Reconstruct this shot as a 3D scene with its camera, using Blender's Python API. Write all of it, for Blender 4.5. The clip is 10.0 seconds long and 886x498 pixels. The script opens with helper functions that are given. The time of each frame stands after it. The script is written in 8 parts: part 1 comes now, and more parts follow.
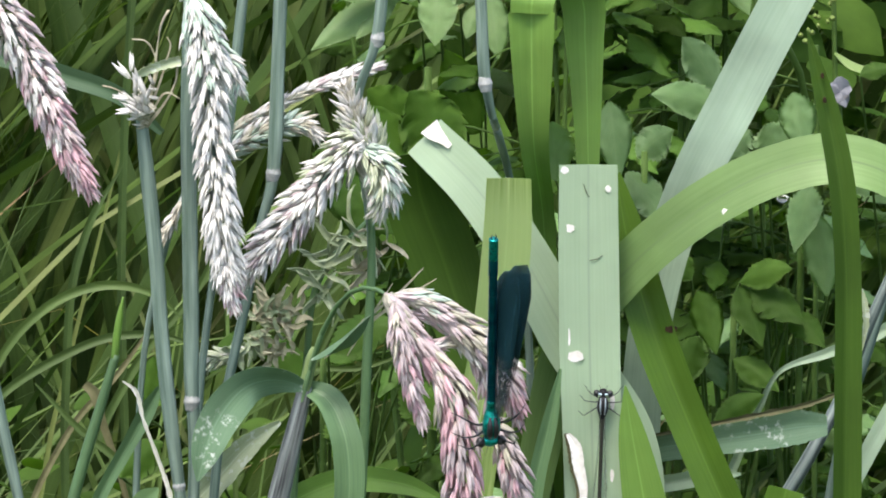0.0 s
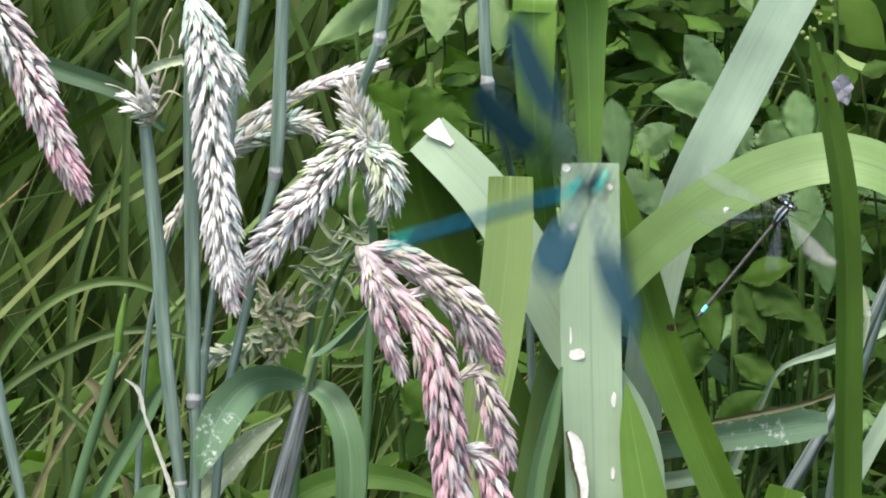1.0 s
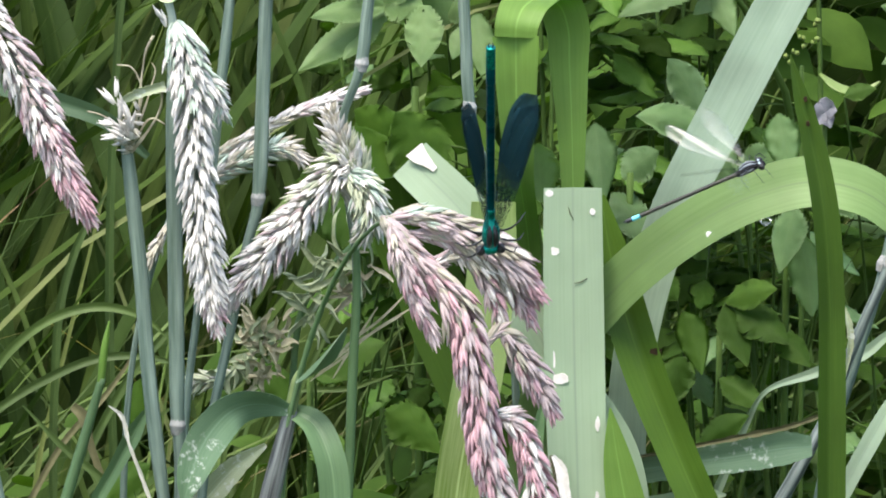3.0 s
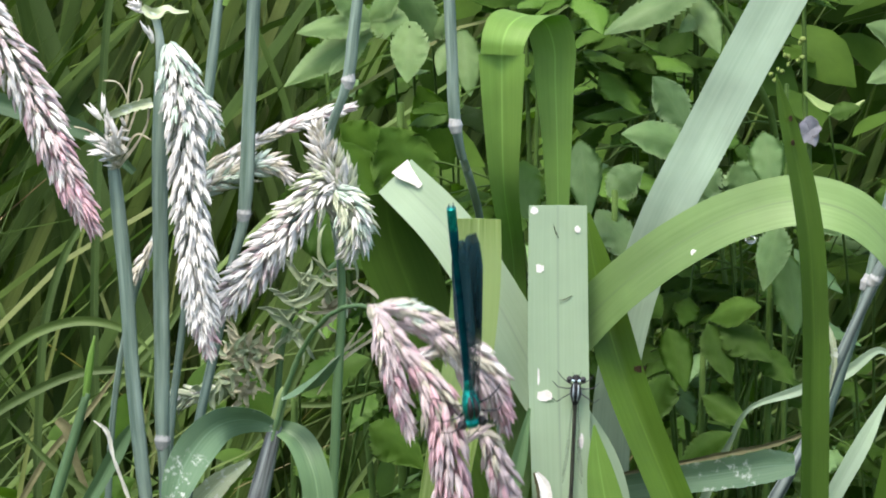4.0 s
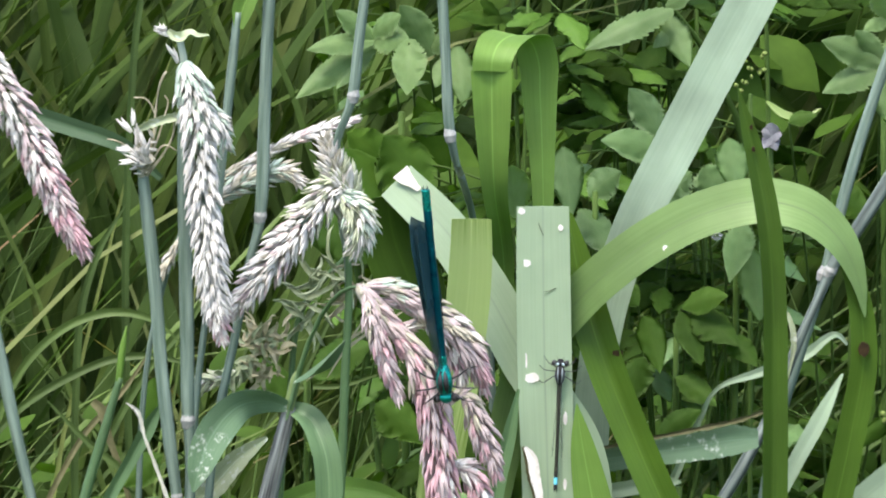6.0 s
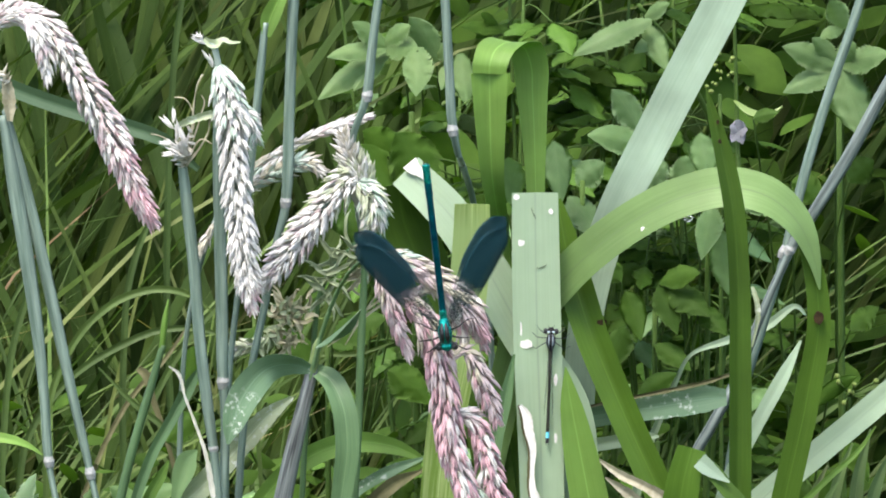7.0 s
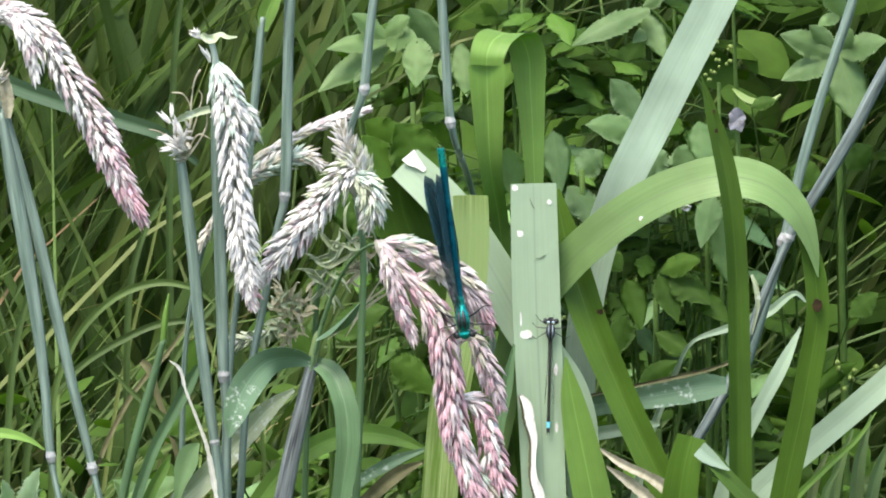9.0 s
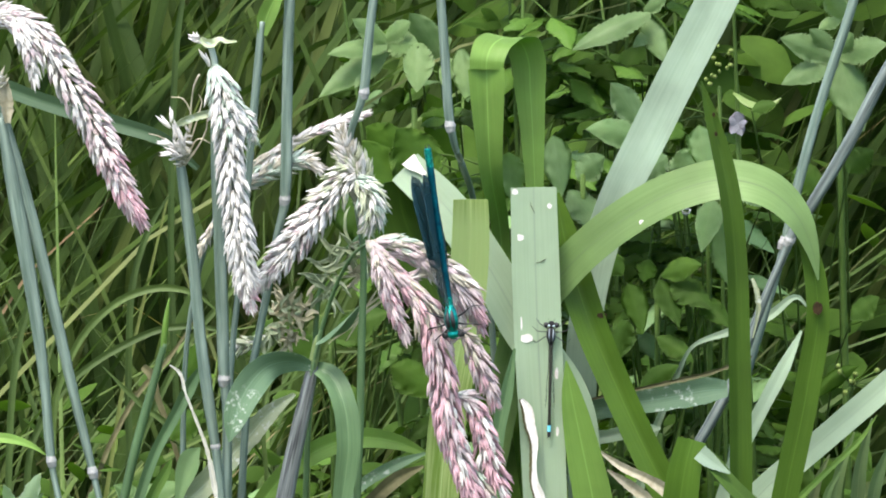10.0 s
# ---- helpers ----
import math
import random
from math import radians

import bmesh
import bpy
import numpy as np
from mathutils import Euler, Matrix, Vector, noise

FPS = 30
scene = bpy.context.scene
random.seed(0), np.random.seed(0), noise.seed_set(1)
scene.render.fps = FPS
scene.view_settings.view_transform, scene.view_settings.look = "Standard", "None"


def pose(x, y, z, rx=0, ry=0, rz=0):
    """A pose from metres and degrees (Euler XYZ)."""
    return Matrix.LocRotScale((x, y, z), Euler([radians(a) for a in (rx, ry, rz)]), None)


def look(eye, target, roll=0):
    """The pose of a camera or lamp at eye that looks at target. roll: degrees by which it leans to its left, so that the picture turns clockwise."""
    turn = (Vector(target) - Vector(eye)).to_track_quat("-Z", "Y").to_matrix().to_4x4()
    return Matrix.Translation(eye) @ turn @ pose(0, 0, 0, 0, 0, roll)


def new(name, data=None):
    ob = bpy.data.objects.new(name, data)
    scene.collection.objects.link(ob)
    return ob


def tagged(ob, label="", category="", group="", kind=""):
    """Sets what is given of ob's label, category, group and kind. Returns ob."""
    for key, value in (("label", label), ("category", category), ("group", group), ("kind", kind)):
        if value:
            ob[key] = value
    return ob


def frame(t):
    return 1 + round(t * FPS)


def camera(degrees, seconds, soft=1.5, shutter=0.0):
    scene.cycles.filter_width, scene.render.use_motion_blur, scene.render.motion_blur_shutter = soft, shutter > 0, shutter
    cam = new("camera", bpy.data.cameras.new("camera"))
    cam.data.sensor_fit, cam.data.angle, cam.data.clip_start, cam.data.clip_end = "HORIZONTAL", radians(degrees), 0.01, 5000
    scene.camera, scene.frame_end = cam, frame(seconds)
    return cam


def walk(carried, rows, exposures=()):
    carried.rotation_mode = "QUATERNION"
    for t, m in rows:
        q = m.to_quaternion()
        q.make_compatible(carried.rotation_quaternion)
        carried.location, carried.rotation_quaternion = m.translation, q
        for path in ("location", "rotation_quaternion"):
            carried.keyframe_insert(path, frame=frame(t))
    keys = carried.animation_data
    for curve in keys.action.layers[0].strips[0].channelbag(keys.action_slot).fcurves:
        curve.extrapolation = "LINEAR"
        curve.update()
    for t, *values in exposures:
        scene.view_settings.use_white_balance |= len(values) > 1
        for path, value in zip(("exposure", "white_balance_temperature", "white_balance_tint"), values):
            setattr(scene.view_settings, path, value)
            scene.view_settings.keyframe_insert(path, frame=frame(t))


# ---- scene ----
cam = camera(5.2, 10.0, soft=1.9, shutter=0.25)
PATH = [
    (0, (0.00599, -1.97364, 0.88828), (-0.00251, 0.19820, 0.53750), 0.201),
    (0.5, (0.01028, -1.97291, 0.89318), (-0.00285, 0.19767, 0.53483), 0.226),
    (1, (0.00625, -1.97577, 0.89606), (-0.00293, 0.19470, 0.53695), 0.343),
    (1.5, (0.00895, -1.97860, 0.89500), (-0.00162, 0.19170, 0.53484), 0.486),
    (2, (0.00650, -1.98108, 0.90295), (-0.00036, 0.18854, 0.53866), 0.025),
    (2.5, (0.01102, -1.97961, 0.89880), (0.00027, 0.19110, 0.54116), 0.070),
    (3.8, (0.01346, -1.97773, 0.90395), (-0.00153, 0.19296, 0.54633), 0.053),
    (4, (0.01105, -1.98189, 0.90457), (0.00381, 0.18883, 0.54693), 0.404),
    (4.5, (0.01368, -1.98282, 0.91290), (0.00789, 0.18644, 0.54646), 0.515),
    (5, (0.01345, -1.98295, 0.91157), (0.00579, 0.18649, 0.54625), 0.332),
    (5.5, (0.01339, -1.97926, 0.91517), (0.00598, 0.18941, 0.54531), 0.160),
    (6, (0.01649, -2.20257, 0.94781), (0.00544, -0.03305, 0.58304), 0.058),
    (6.2, (0.01824, -2.34106, 0.96238), (0.00575, -0.17024, 0.60550), 0.001),
    (7.5, (0.02790, -2.51411, 0.98827), (0.00765, -0.34354, 0.63016), -0.227),
    (8, (0.02628, -2.51344, 0.99381), (0.00655, -0.34397, 0.62907), -0.081),
    (8.5, (0.03282, -2.51395, 0.99234), (0.00807, -0.34450, 0.62786), -0.441),
    (9, (0.04051, -2.51208, 0.99356), (0.00949, -0.34287, 0.62809), -0.813),
    (9.5, (0.04018, -2.51524, 0.99090), (0.00980, -0.34552, 0.62845), -0.782),
    (10, (0.04679, -2.51400, 0.98880), (0.01037, -0.34402, 0.62848), -0.979),
]
walk(cam, [(t, look(eye, target, roll)) for t, eye, target, roll in PATH], exposures=[(0, 0.96), (2.5, 0.96), (4.5, 1.01), (5.7, 1.04), (7.3, 1.13), (10, 1.13)])

# ---- light: a bright hazy sky, weak wide sun from above and behind the viewer ----
SUN_HIGH, SUN_TURN = 66, 205
world = bpy.data.worlds.new("sky")
scene.world = world
world.use_nodes = True
wn = world.node_tree
sky = wn.nodes.new("ShaderNodeTexSky")
sky.sky_type, sky.sun_disc = "NISHITA", False
sky.sun_elevation, sky.sun_rotation = radians(SUN_HIGH), radians(SUN_TURN)
sky.air_density, sky.dust_density, sky.ozone_density = 1.0, 3.0, 0.6
wn.links.new(sky.outputs[0], wn.nodes["Background"].inputs[0])
wn.nodes["Background"].inputs[1].default_value = 0.21
sun = new("sun", bpy.data.lights.new("sun", "SUN"))
sun.data.energy, sun.data.angle, sun.data.color = 2.5, radians(20), (1.0, 0.935, 0.885)
sun.matrix_world = look((math.sin(radians(SUN_TURN)) * 3, math.cos(radians(SUN_TURN)) * 3, 3 * math.tan(radians(SUN_HIGH))), (0, 0, 0))


# ---- materials ----
def rgb(r, g, b):
    return (r, g, b, 1.0)


def base_material(name):
    m = bpy.data.materials.new(name)
    m.use_nodes = True
    nt = m.node_tree
    b = nt.nodes["Principled BSDF"]
    return m, nt, b


def node(nt, kind, **values):
    n = nt.nodes.new(kind)
    for k, v in values.items():
        n.inputs[k].default_value = v
    return n


def mixer(nt, blend, fac, a, b):
    n = nt.nodes.new("ShaderNodeMix")
    n.data_type, n.blend_type = "RGBA", blend
    for i, v in ((0, fac), (6, a), (7, b)):
        if isinstance(v, (int, float, tuple)):
            n.inputs[i].default_value = v
        else:
            nt.links.new(v, n.inputs[i])
    return n.outputs[2]


def ramp(nt, source, stops):
    n = nt.nodes.new("ShaderNodeValToRGB")
    e = n.color_ramp.elements
    while len(e) > 1:
        e.remove(e[-1])
    e[0].position, e[0].color = stops[0]
    for p, c in stops[1:]:
        e.new(p).color = c
    nt.links.new(source, n.inputs[0])
    return n.outputs[0]


def leaf_material(name, dark, light, gloss=0.45, through_light=0.35, streak=26.0, rib=0.0, pale_edge=0.0, spread=0.0, stains=0.15, island=False, hard=0.28, lit_top=None, scraped=0.0):
    """A blade with long veins: UV x across, y along in units of its width."""
    m, nt, b = base_material(name)
    lk = nt.links
    uv = nt.nodes.new("ShaderNodeUVMap")
    mp = nt.nodes.new("ShaderNodeMapping")
    mp.inputs["Scale"].default_value = (streak, 0.35, 1)
    lk.new(uv.outputs[0], mp.inputs[0])
    vein = node(nt, "ShaderNodeTexNoise", Scale=1.0, Detail=3.0, Roughness=0.6)
    lk.new(mp.outputs[0], vein.inputs["Vector"])
    tc = nt.nodes.new("ShaderNodeTexCoord")
    big = node(nt, "ShaderNodeTexNoise", Scale=55.0, Detail=3.0)
    lk.new(tc.outputs["Object"], big.inputs["Vector"])
    col = ramp(nt, vein.outputs[0], [(0.5 - hard, dark), (0.5 + hard, light)])
    tone = ramp(nt, big.outputs[0], [(0.3, rgb(1 - stains, 1 - stains, 1 - stains * 1.3)), (0.75, rgb(1 + stains, 1 + stains, 1 + stains * 0.6))])
    col = mixer(nt, "MULTIPLY", 1.0, col, tone)
    if island or spread:
        if island:
            rnd = nt.nodes.new("ShaderNodeNewGeometry").outputs["Random Per Island"]
        else:
            rnd = nt.nodes.new("ShaderNodeObjectInfo").outputs["Random"]
        s = spread or 0.25
        var = ramp(nt, rnd, [(0.0, rgb(1 - s, 1 - s * 0.8, 1 - s)), (0.5, rgb(1, 1, 1)), (0.86, rgb(1 + s * 1.2, 1 + s, 1 + s * 0.6)), (0.9, rgb(1 + s * 1.4, 1 + s * 0.5, 1 + s)), (1.0, rgb(1 + s * 0.8, 1 - s * 0.1, 1 + s * 0.4))])
        col = mixer(nt, "MULTIPLY", 1.0, col, var)
    sep = nt.nodes.new("ShaderNodeSeparateXYZ")
    lk.new(uv.outputs[0], sep.inputs[0])
    if rib:
        line = ramp(nt, sep.outputs[0], [(0.47, rgb(0, 0, 0)), (0.495, rgb(1, 1, 1)), (0.505, rgb(1, 1, 1)), (0.53, rgb(0, 0, 0))])
        col = mixer(nt, "MIX", line, col, rgb(min(1, light[0] * (1 + rib)), min(1, light[1] * (1 + rib)), min(1, light[2] * (1 + rib))))
    # Paler stretch near the top: yellowing plus strong light painted into the colour.
    if lit_top:
        far = node(nt, "ShaderNodeMath")
        far.operation = "MULTIPLY"
        far.inputs[1].default_value = 0.125
        lk.new(sep.outputs[1], far.inputs[0])
        zone = ramp(nt, far.outputs[0], [(0.0, rgb(0.15, 0.15, 0.15)), (0.09, rgb(0.9, 0.9, 0.9)), (0.45, rgb(0.8, 0.8, 0.8)), (0.6, rgb(0, 0, 0))])
        col = mixer(nt, "MIX", zone, col, lit_top)
    if scraped:
        spots = node(nt, "ShaderNodeTexNoise", Scale=420.0, Detail=5.0, Roughness=0.7)
        lk.new(tc.outputs["Object"], spots.inputs["Vector"])
        zone = node(nt, "ShaderNodeTexNoise", Scale=75.0, Detail=2.0)
        lk.new(tc.outputs["Object"], zone.inputs["Vector"])
        s1 = ramp(nt, spots.outputs[0], [(0.60 - 0.1 * scraped, rgb(0, 0, 0)), (0.68 - 0.1 * scraped, rgb(1, 1, 1))])
        s2 = ramp(nt, zone.outputs[0], [(0.50, rgb(0, 0, 0)), (0.58, rgb(0.9, 0.9, 0.9))])
        col = mixer(nt, "MIX", mixer(nt, "MULTIPLY", 1.0, s1, s2), col, rgb(0.62, 0.66, 0.60))
    lk.new(col, b.inputs["Base Color"])
    b.inputs["Roughness"].default_value = gloss
    b.inputs["Specular IOR Level"].default_value = 0.2 if island else 0.36
    bump = node(nt, "ShaderNodeBump", Strength=0.15, Distance=0.0002)
    lk.new(vein.outputs[0], bump.inputs["Height"])
    lk.new(bump.outputs[0], b.inputs["Normal"])
    tr = nt.nodes.new("ShaderNodeBsdfTranslucent")
    tcol = mixer(nt, "MULTIPLY", 1.0, col, rgb(1.0, 1.15, 0.45))
    lk.new(tcol, tr.inputs[0])
    mix = nt.nodes.new("ShaderNodeMixShader")
    mix.inputs[0].default_value = through_light
    out = nt.nodes["Material Output"]
    lk.new(b.outputs[0], mix.inputs[1])
    lk.new(tr.outputs[0], mix.inputs[2])
    lk.new(mix.outputs[0], out.inputs[0])
    return m


def broad_material(name, dark, light, gloss=0.5, through_light=0.3, spread=0.25, island=False):
    """A broad herb leaf with a midrib and slanting side veins: UV x across, y along."""
    m, nt, b = base_material(name)
    lk = nt.links
    uv = nt.nodes.new("ShaderNodeUVMap")
    sep = nt.nodes.new("ShaderNodeSeparateXYZ")
    lk.new(uv.outputs[0], sep.inputs[0])
    off = node(nt, "ShaderNodeMath")
    off.operation = "SUBTRACT"
    off.inputs[1].default_value = 0.5
    lk.new(sep.outputs[0], off.inputs[0])
    ab = node(nt, "ShaderNodeMath")
    ab.operation = "ABSOLUTE"
    lk.new(off.outputs[0], ab.inputs[0])
    sl = node(nt, "ShaderNodeMath")
    sl.operation = "MULTIPLY_ADD"
    sl.inputs[1].default_value = -0.8
    lk.new(ab.outputs[0], sl.inputs[0])
    lk.new(sep.outputs[1], sl.inputs[2])
    fr = node(nt, "ShaderNodeMath")
    fr.operation = "PINGPONG"
    fr.inputs[1].default_value = 0.07
    lk.new(sl.outputs[0], fr.inputs[0])
    side = ramp(nt, fr.outputs[0], [(0.0, rgb(1, 1, 1)), (0.014, rgb(0, 0, 0))])
    mid = ramp(nt, ab.outputs[0], [(0.01, rgb(1, 1, 1)), (0.035, rgb(0, 0, 0))])
    veins = mixer(nt, "LIGHTEN", 1.0, side, mid)
    tc = nt.nodes.new("ShaderNodeTexCoord")
    big = node(nt, "ShaderNodeTexNoise", Scale=120.0, Detail=4.0)
    lk.new(tc.outputs["Object"], big.inputs["Vector"])
    col = ramp(nt, big.outputs[0], [(0.3, dark), (0.72, light)])
    if island:
        rnd = nt.nodes.new("ShaderNodeNewGeometry").outputs["Random Per Island"]
    else:
        rnd = nt.nodes.new("ShaderNodeObjectInfo").outputs["Random"]
    var = ramp(nt, rnd, [(0.0, rgb(1 - spread, 1 - spread * 0.8, 1 - spread)), (1.0, rgb(1 + spread, 1 + spread, 1 + spread * 0.5))])
    col = mixer(nt, "MULTIPLY", 1.0, col, var)
    fade = mixer(nt, "MULTIPLY", 1.0, veins, rgb(0.07, 0.07, 0.07))
    col = mixer(nt, "MIX", fade, col, rgb(light[0] * 1.5, light[1] * 1.35, light[2] * 1.5))
    lk.new(col, b.inputs["Base Color"])
    b.inputs["Roughness"].default_value = gloss
    b.inputs["Specular IOR Level"].default_value = 0.15 if island else 0.28
    bump = node(nt, "ShaderNodeBump", Strength=0.06, Distance=0.0003)
    bump.invert = True
    lk.new(veins, bump.inputs["Height"])
    lk.new(bump.outputs[0], b.inputs["Normal"])
    tr = nt.nodes.new("ShaderNodeBsdfTranslucent")
    lk.new(mixer(nt, "MULTIPLY", 1.0, col, rgb(1.0, 1.15, 0.4)), tr.inputs[0])
    mix = nt.nodes.new("ShaderNodeMixShader")
    mix.inputs[0].default_value = through_light
    lk.new(b.outputs[0], mix.inputs[1])
    lk.new(tr.outputs[0], mix.inputs[2])
    lk.new(mix.outputs[0], nt.nodes["Material Output"].inputs[0])
    return m


def plain_material(name, dark, light, scale=200.0, gloss=0.6, metal=0.0, bump_height=0.0002, spread=0.0, coat=0.0, through_light=0.0):
    m, nt, b = base_material(name)
    lk = nt.links
    tc = nt.nodes.new("ShaderNodeTexCoord")
    big = node(nt, "ShaderNodeTexNoise", Scale=scale, Detail=4.0, Roughness=0.65)
    lk.new(tc.outputs["Object"], big.inputs["Vector"])
    col = ramp(nt, big.outputs[0], [(0.3, dark), (0.7, light)])
    if spread:
        rnd = nt.nodes.new("ShaderNodeObjectInfo").outputs["Random"]
        var = ramp(nt, rnd, [(0.0, rgb(1 - spread, 1 - spread, 1 - spread)), (1.0, rgb(1 + spread * 0.5, 1 + spread * 0.5, 1 + spread * 0.5))])
        col = mixer(nt, "MULTIPLY", 1.0, col, var)
    lk.new(col, b.inputs["Base Color"])
    b.inputs["Roughness"].default_value = gloss
    b.inputs["Metallic"].default_value = metal
    b.inputs["Coat Weight"].default_value = coat
    if gloss >= 0.7:
        b.inputs["Specular IOR Level"].default_value = 0.2
    if bump_height:
        bump = node(nt, "ShaderNodeBump", Strength=0.4, Distance=bump_height)
        lk.new(big.outputs[0], bump.inputs["Height"])
        lk.new(bump.outputs[0], b.inputs["Normal"])
    if through_light:
        tr = nt.nodes.new("ShaderNodeBsdfTranslucent")
        lk.new(col, tr.inputs[0])
        mix = nt.nodes.new("ShaderNodeMixShader")
        mix.inputs[0].default_value = through_light
        lk.new(b.outputs[0], mix.inputs[1])
        lk.new(tr.outputs[0], mix.inputs[2])
        lk.new(mix.outputs[0], nt.nodes["Material Output"].inputs[0])
    return m


def husk_material(name, dark, light, spread):
    """A papery husk with fine long ribs, greyer towards its base: UV x around, y along."""
    m, nt, b = base_material(name)
    lk = nt.links
    uv = nt.nodes.new("ShaderNodeUVMap")
    mp = nt.nodes.new("ShaderNodeMapping")
    mp.inputs["Scale"].default_value = (9, 1.2, 1)
    lk.new(uv.outputs[0], mp.inputs[0])
    rib = node(nt, "ShaderNodeTexNoise", Scale=1.0, Detail=3.0, Roughness=0.6)
    lk.new(mp.outputs[0], rib.inputs["Vector"])
    sep = nt.nodes.new("ShaderNodeSeparateXYZ")
    lk.new(uv.outputs[0], sep.inputs[0])
    col = ramp(nt, rib.outputs[0], [(0.32, dark), (0.62, light)])
    base = ramp(nt, sep.outputs[1], [(0.0, rgb(0.78, 0.80, 0.72)), (0.4, rgb(1, 1, 1)), (1.0, rgb(1.04, 1.02, 1.0))])
    col = mixer(nt, "MULTIPLY", 1.0, col, base)
    rnd = nt.nodes.new("ShaderNodeObjectInfo").outputs["Random"]
    var = ramp(nt, rnd, [(0.0, rgb(1 - spread, 1 - spread, 1 - spread)), (1.0, rgb(1 + spread * 0.4, 1 + spread * 0.4, 1 + spread * 0.4))])
    col = mixer(nt, "MULTIPLY", 1.0, col, var)
    lk.new(col, b.inputs["Base Color"])
    b.inputs["Roughness"].default_value = 0.6
    b.inputs["Specular IOR Level"].default_value = 0.3
    bump = node(nt, "ShaderNodeBump", Strength=0.3, Distance=0.0001)
    lk.new(rib.outputs[0], bump.inputs["Height"])
    lk.new(bump.outputs[0], b.inputs["Normal"])
    tr = nt.nodes.new("ShaderNodeBsdfTranslucent")
    lk.new(col, tr.inputs[0])
    mix = nt.nodes.new("ShaderNodeMixShader")
    mix.inputs[0].default_value = 0.26
    lk.new(b.outputs[0], mix.inputs[1])
    lk.new(tr.outputs[0], mix.inputs[2])
    lk.new(mix.outputs[0], nt.nodes["Material Output"].inputs[0])
    return m


def wing_material(name, clear_from, clear_to, tint, veins, opaque):
    """A membrane: UV x from the hinge to the tip, y across; dark past clear_to."""
    m, nt, b = base_material(name)
    lk = nt.links
    uv = nt.nodes.new("ShaderNodeUVMap")
    sep = nt.nodes.new("ShaderNodeSeparateXYZ")
    lk.new(uv.outputs[0], sep.inputs[0])
    mp = nt.nodes.new("ShaderNodeMapping")
    mp.inputs["Scale"].default_value = (34, 14, 1)
    lk.new(uv.outputs[0], mp.inputs[0])
    net = nt.nodes.new("ShaderNodeTexVoronoi")
    net.feature = "DISTANCE_TO_EDGE"
    net.inputs["Scale"].default_value = 1.0
    lk.new(mp.outputs[0], net.inputs["Vector"])
    line = ramp(nt, net.outputs[0], [(0.0, rgb(1, 1, 1)), (0.06, rgb(1, 1, 1)), (0.1, rgb(0, 0, 0))])
    band = ramp(nt, sep.outputs[0], [(clear_from, rgb(0, 0, 0)), (clear_to, rgb(opaque, opaque, opaque)), (0.9, rgb(opaque, opaque, opaque)), (1.0, rgb(opaque * 0.75, opaque * 0.75, opaque * 0.75))])
    cover = mixer(nt, "LIGHTEN", 1.0, band, mixer(nt, "MULTIPLY", 1.0, line, rgb(veins, veins, veins)))
    b.inputs["Base Color"].default_value = tint
    b.inputs["Roughness"].default_value = 0.5
    b.inputs["Metallic"].default_value = 0.0
    b.inputs["Specular IOR Level"].default_value = 0.12
    clear = nt.nodes.new("ShaderNodeBsdfTransparent")
    gl = nt.nodes.new("ShaderNodeBsdfGlossy")
    gl.inputs[1].default_value = 0.25
    sheen = nt.nodes.new("ShaderNodeMixShader")
    sheen.inputs[0].default_value = 0.04
    lk.new(clear.outputs[0], sheen.inputs[1])
    lk.new(gl.outputs[0], sheen.inputs[2])
    mix = nt.nodes.new("ShaderNodeMixShader")
    lk.new(cover, mix.inputs[0])
    lk.new(sheen.outputs[0], mix.inputs[1])
    lk.new(b.outputs[0], mix.inputs[2])
    lk.new(mix.outputs[0], nt.nodes["Material Output"].inputs[0])
    return m


M_REED_PALE = leaf_material("pale reed leaf", rgb(0.318, 0.43, 0.288), rgb(0.375, 0.485, 0.34), 0.38, 0.22, 30, -0.2, stains=0.1)
M_REED = leaf_material("reed leaf", rgb(0.142, 0.268, 0.048), rgb(0.185, 0.322, 0.068), 0.52, 0.36, 24, 0.28, stains=0.2)
M_REED_ARCH = leaf_material("pale arching reed leaf", rgb(0.155, 0.262, 0.082), rgb(0.205, 0.318, 0.118), 0.46, 0.32, 24, -0.25, stains=0.16)
# Yellowing leaf whose brightly lit upper part is also painted in.
M_REED_STUB = leaf_material("yellowing reed leaf with lit top in colour", rgb(0.17, 0.275, 0.05), rgb(0.36, 0.45, 0.18), 0.42, 0.35, 16, 0.3, lit_top=rgb(0.31, 0.42, 0.16), hard=0.14)
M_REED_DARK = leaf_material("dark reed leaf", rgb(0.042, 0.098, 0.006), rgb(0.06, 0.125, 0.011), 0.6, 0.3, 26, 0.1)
M_REED_MID = leaf_material("deep green reed leaf", rgb(0.072, 0.155, 0.012), rgb(0.10, 0.195, 0.022), 0.5, 0.35, 24, 0.12)
M_REED_BLUE = leaf_material("waxy blue-green leaf", rgb(0.225, 0.315, 0.235), rgb(0.295, 0.385, 0.30), 0.36, 0.2, 18, 0.0, stains=0.22)
M_GREY_LEAF = leaf_material("grey-green grass leaf", rgb(0.085, 0.165, 0.075), rgb(0.145, 0.245, 0.115), 0.45, 0.3, 20, 0.15)
M_SCRAPED = leaf_material("scraped grass leaf", rgb(0.112, 0.20, 0.112), rgb(0.178, 0.288, 0.172), 0.4, 0.3, 20, 0.1, scraped=0.45)
# Grey-green leaf once more, with the shade behind the stems mixed into its colour.
M_GREY_SHADED = leaf_material("grey-green leaf with shade in colour", rgb(0.05, 0.098, 0.05), rgb(0.078, 0.14, 0.07), 0.5, 0.3, 20, 0.1)
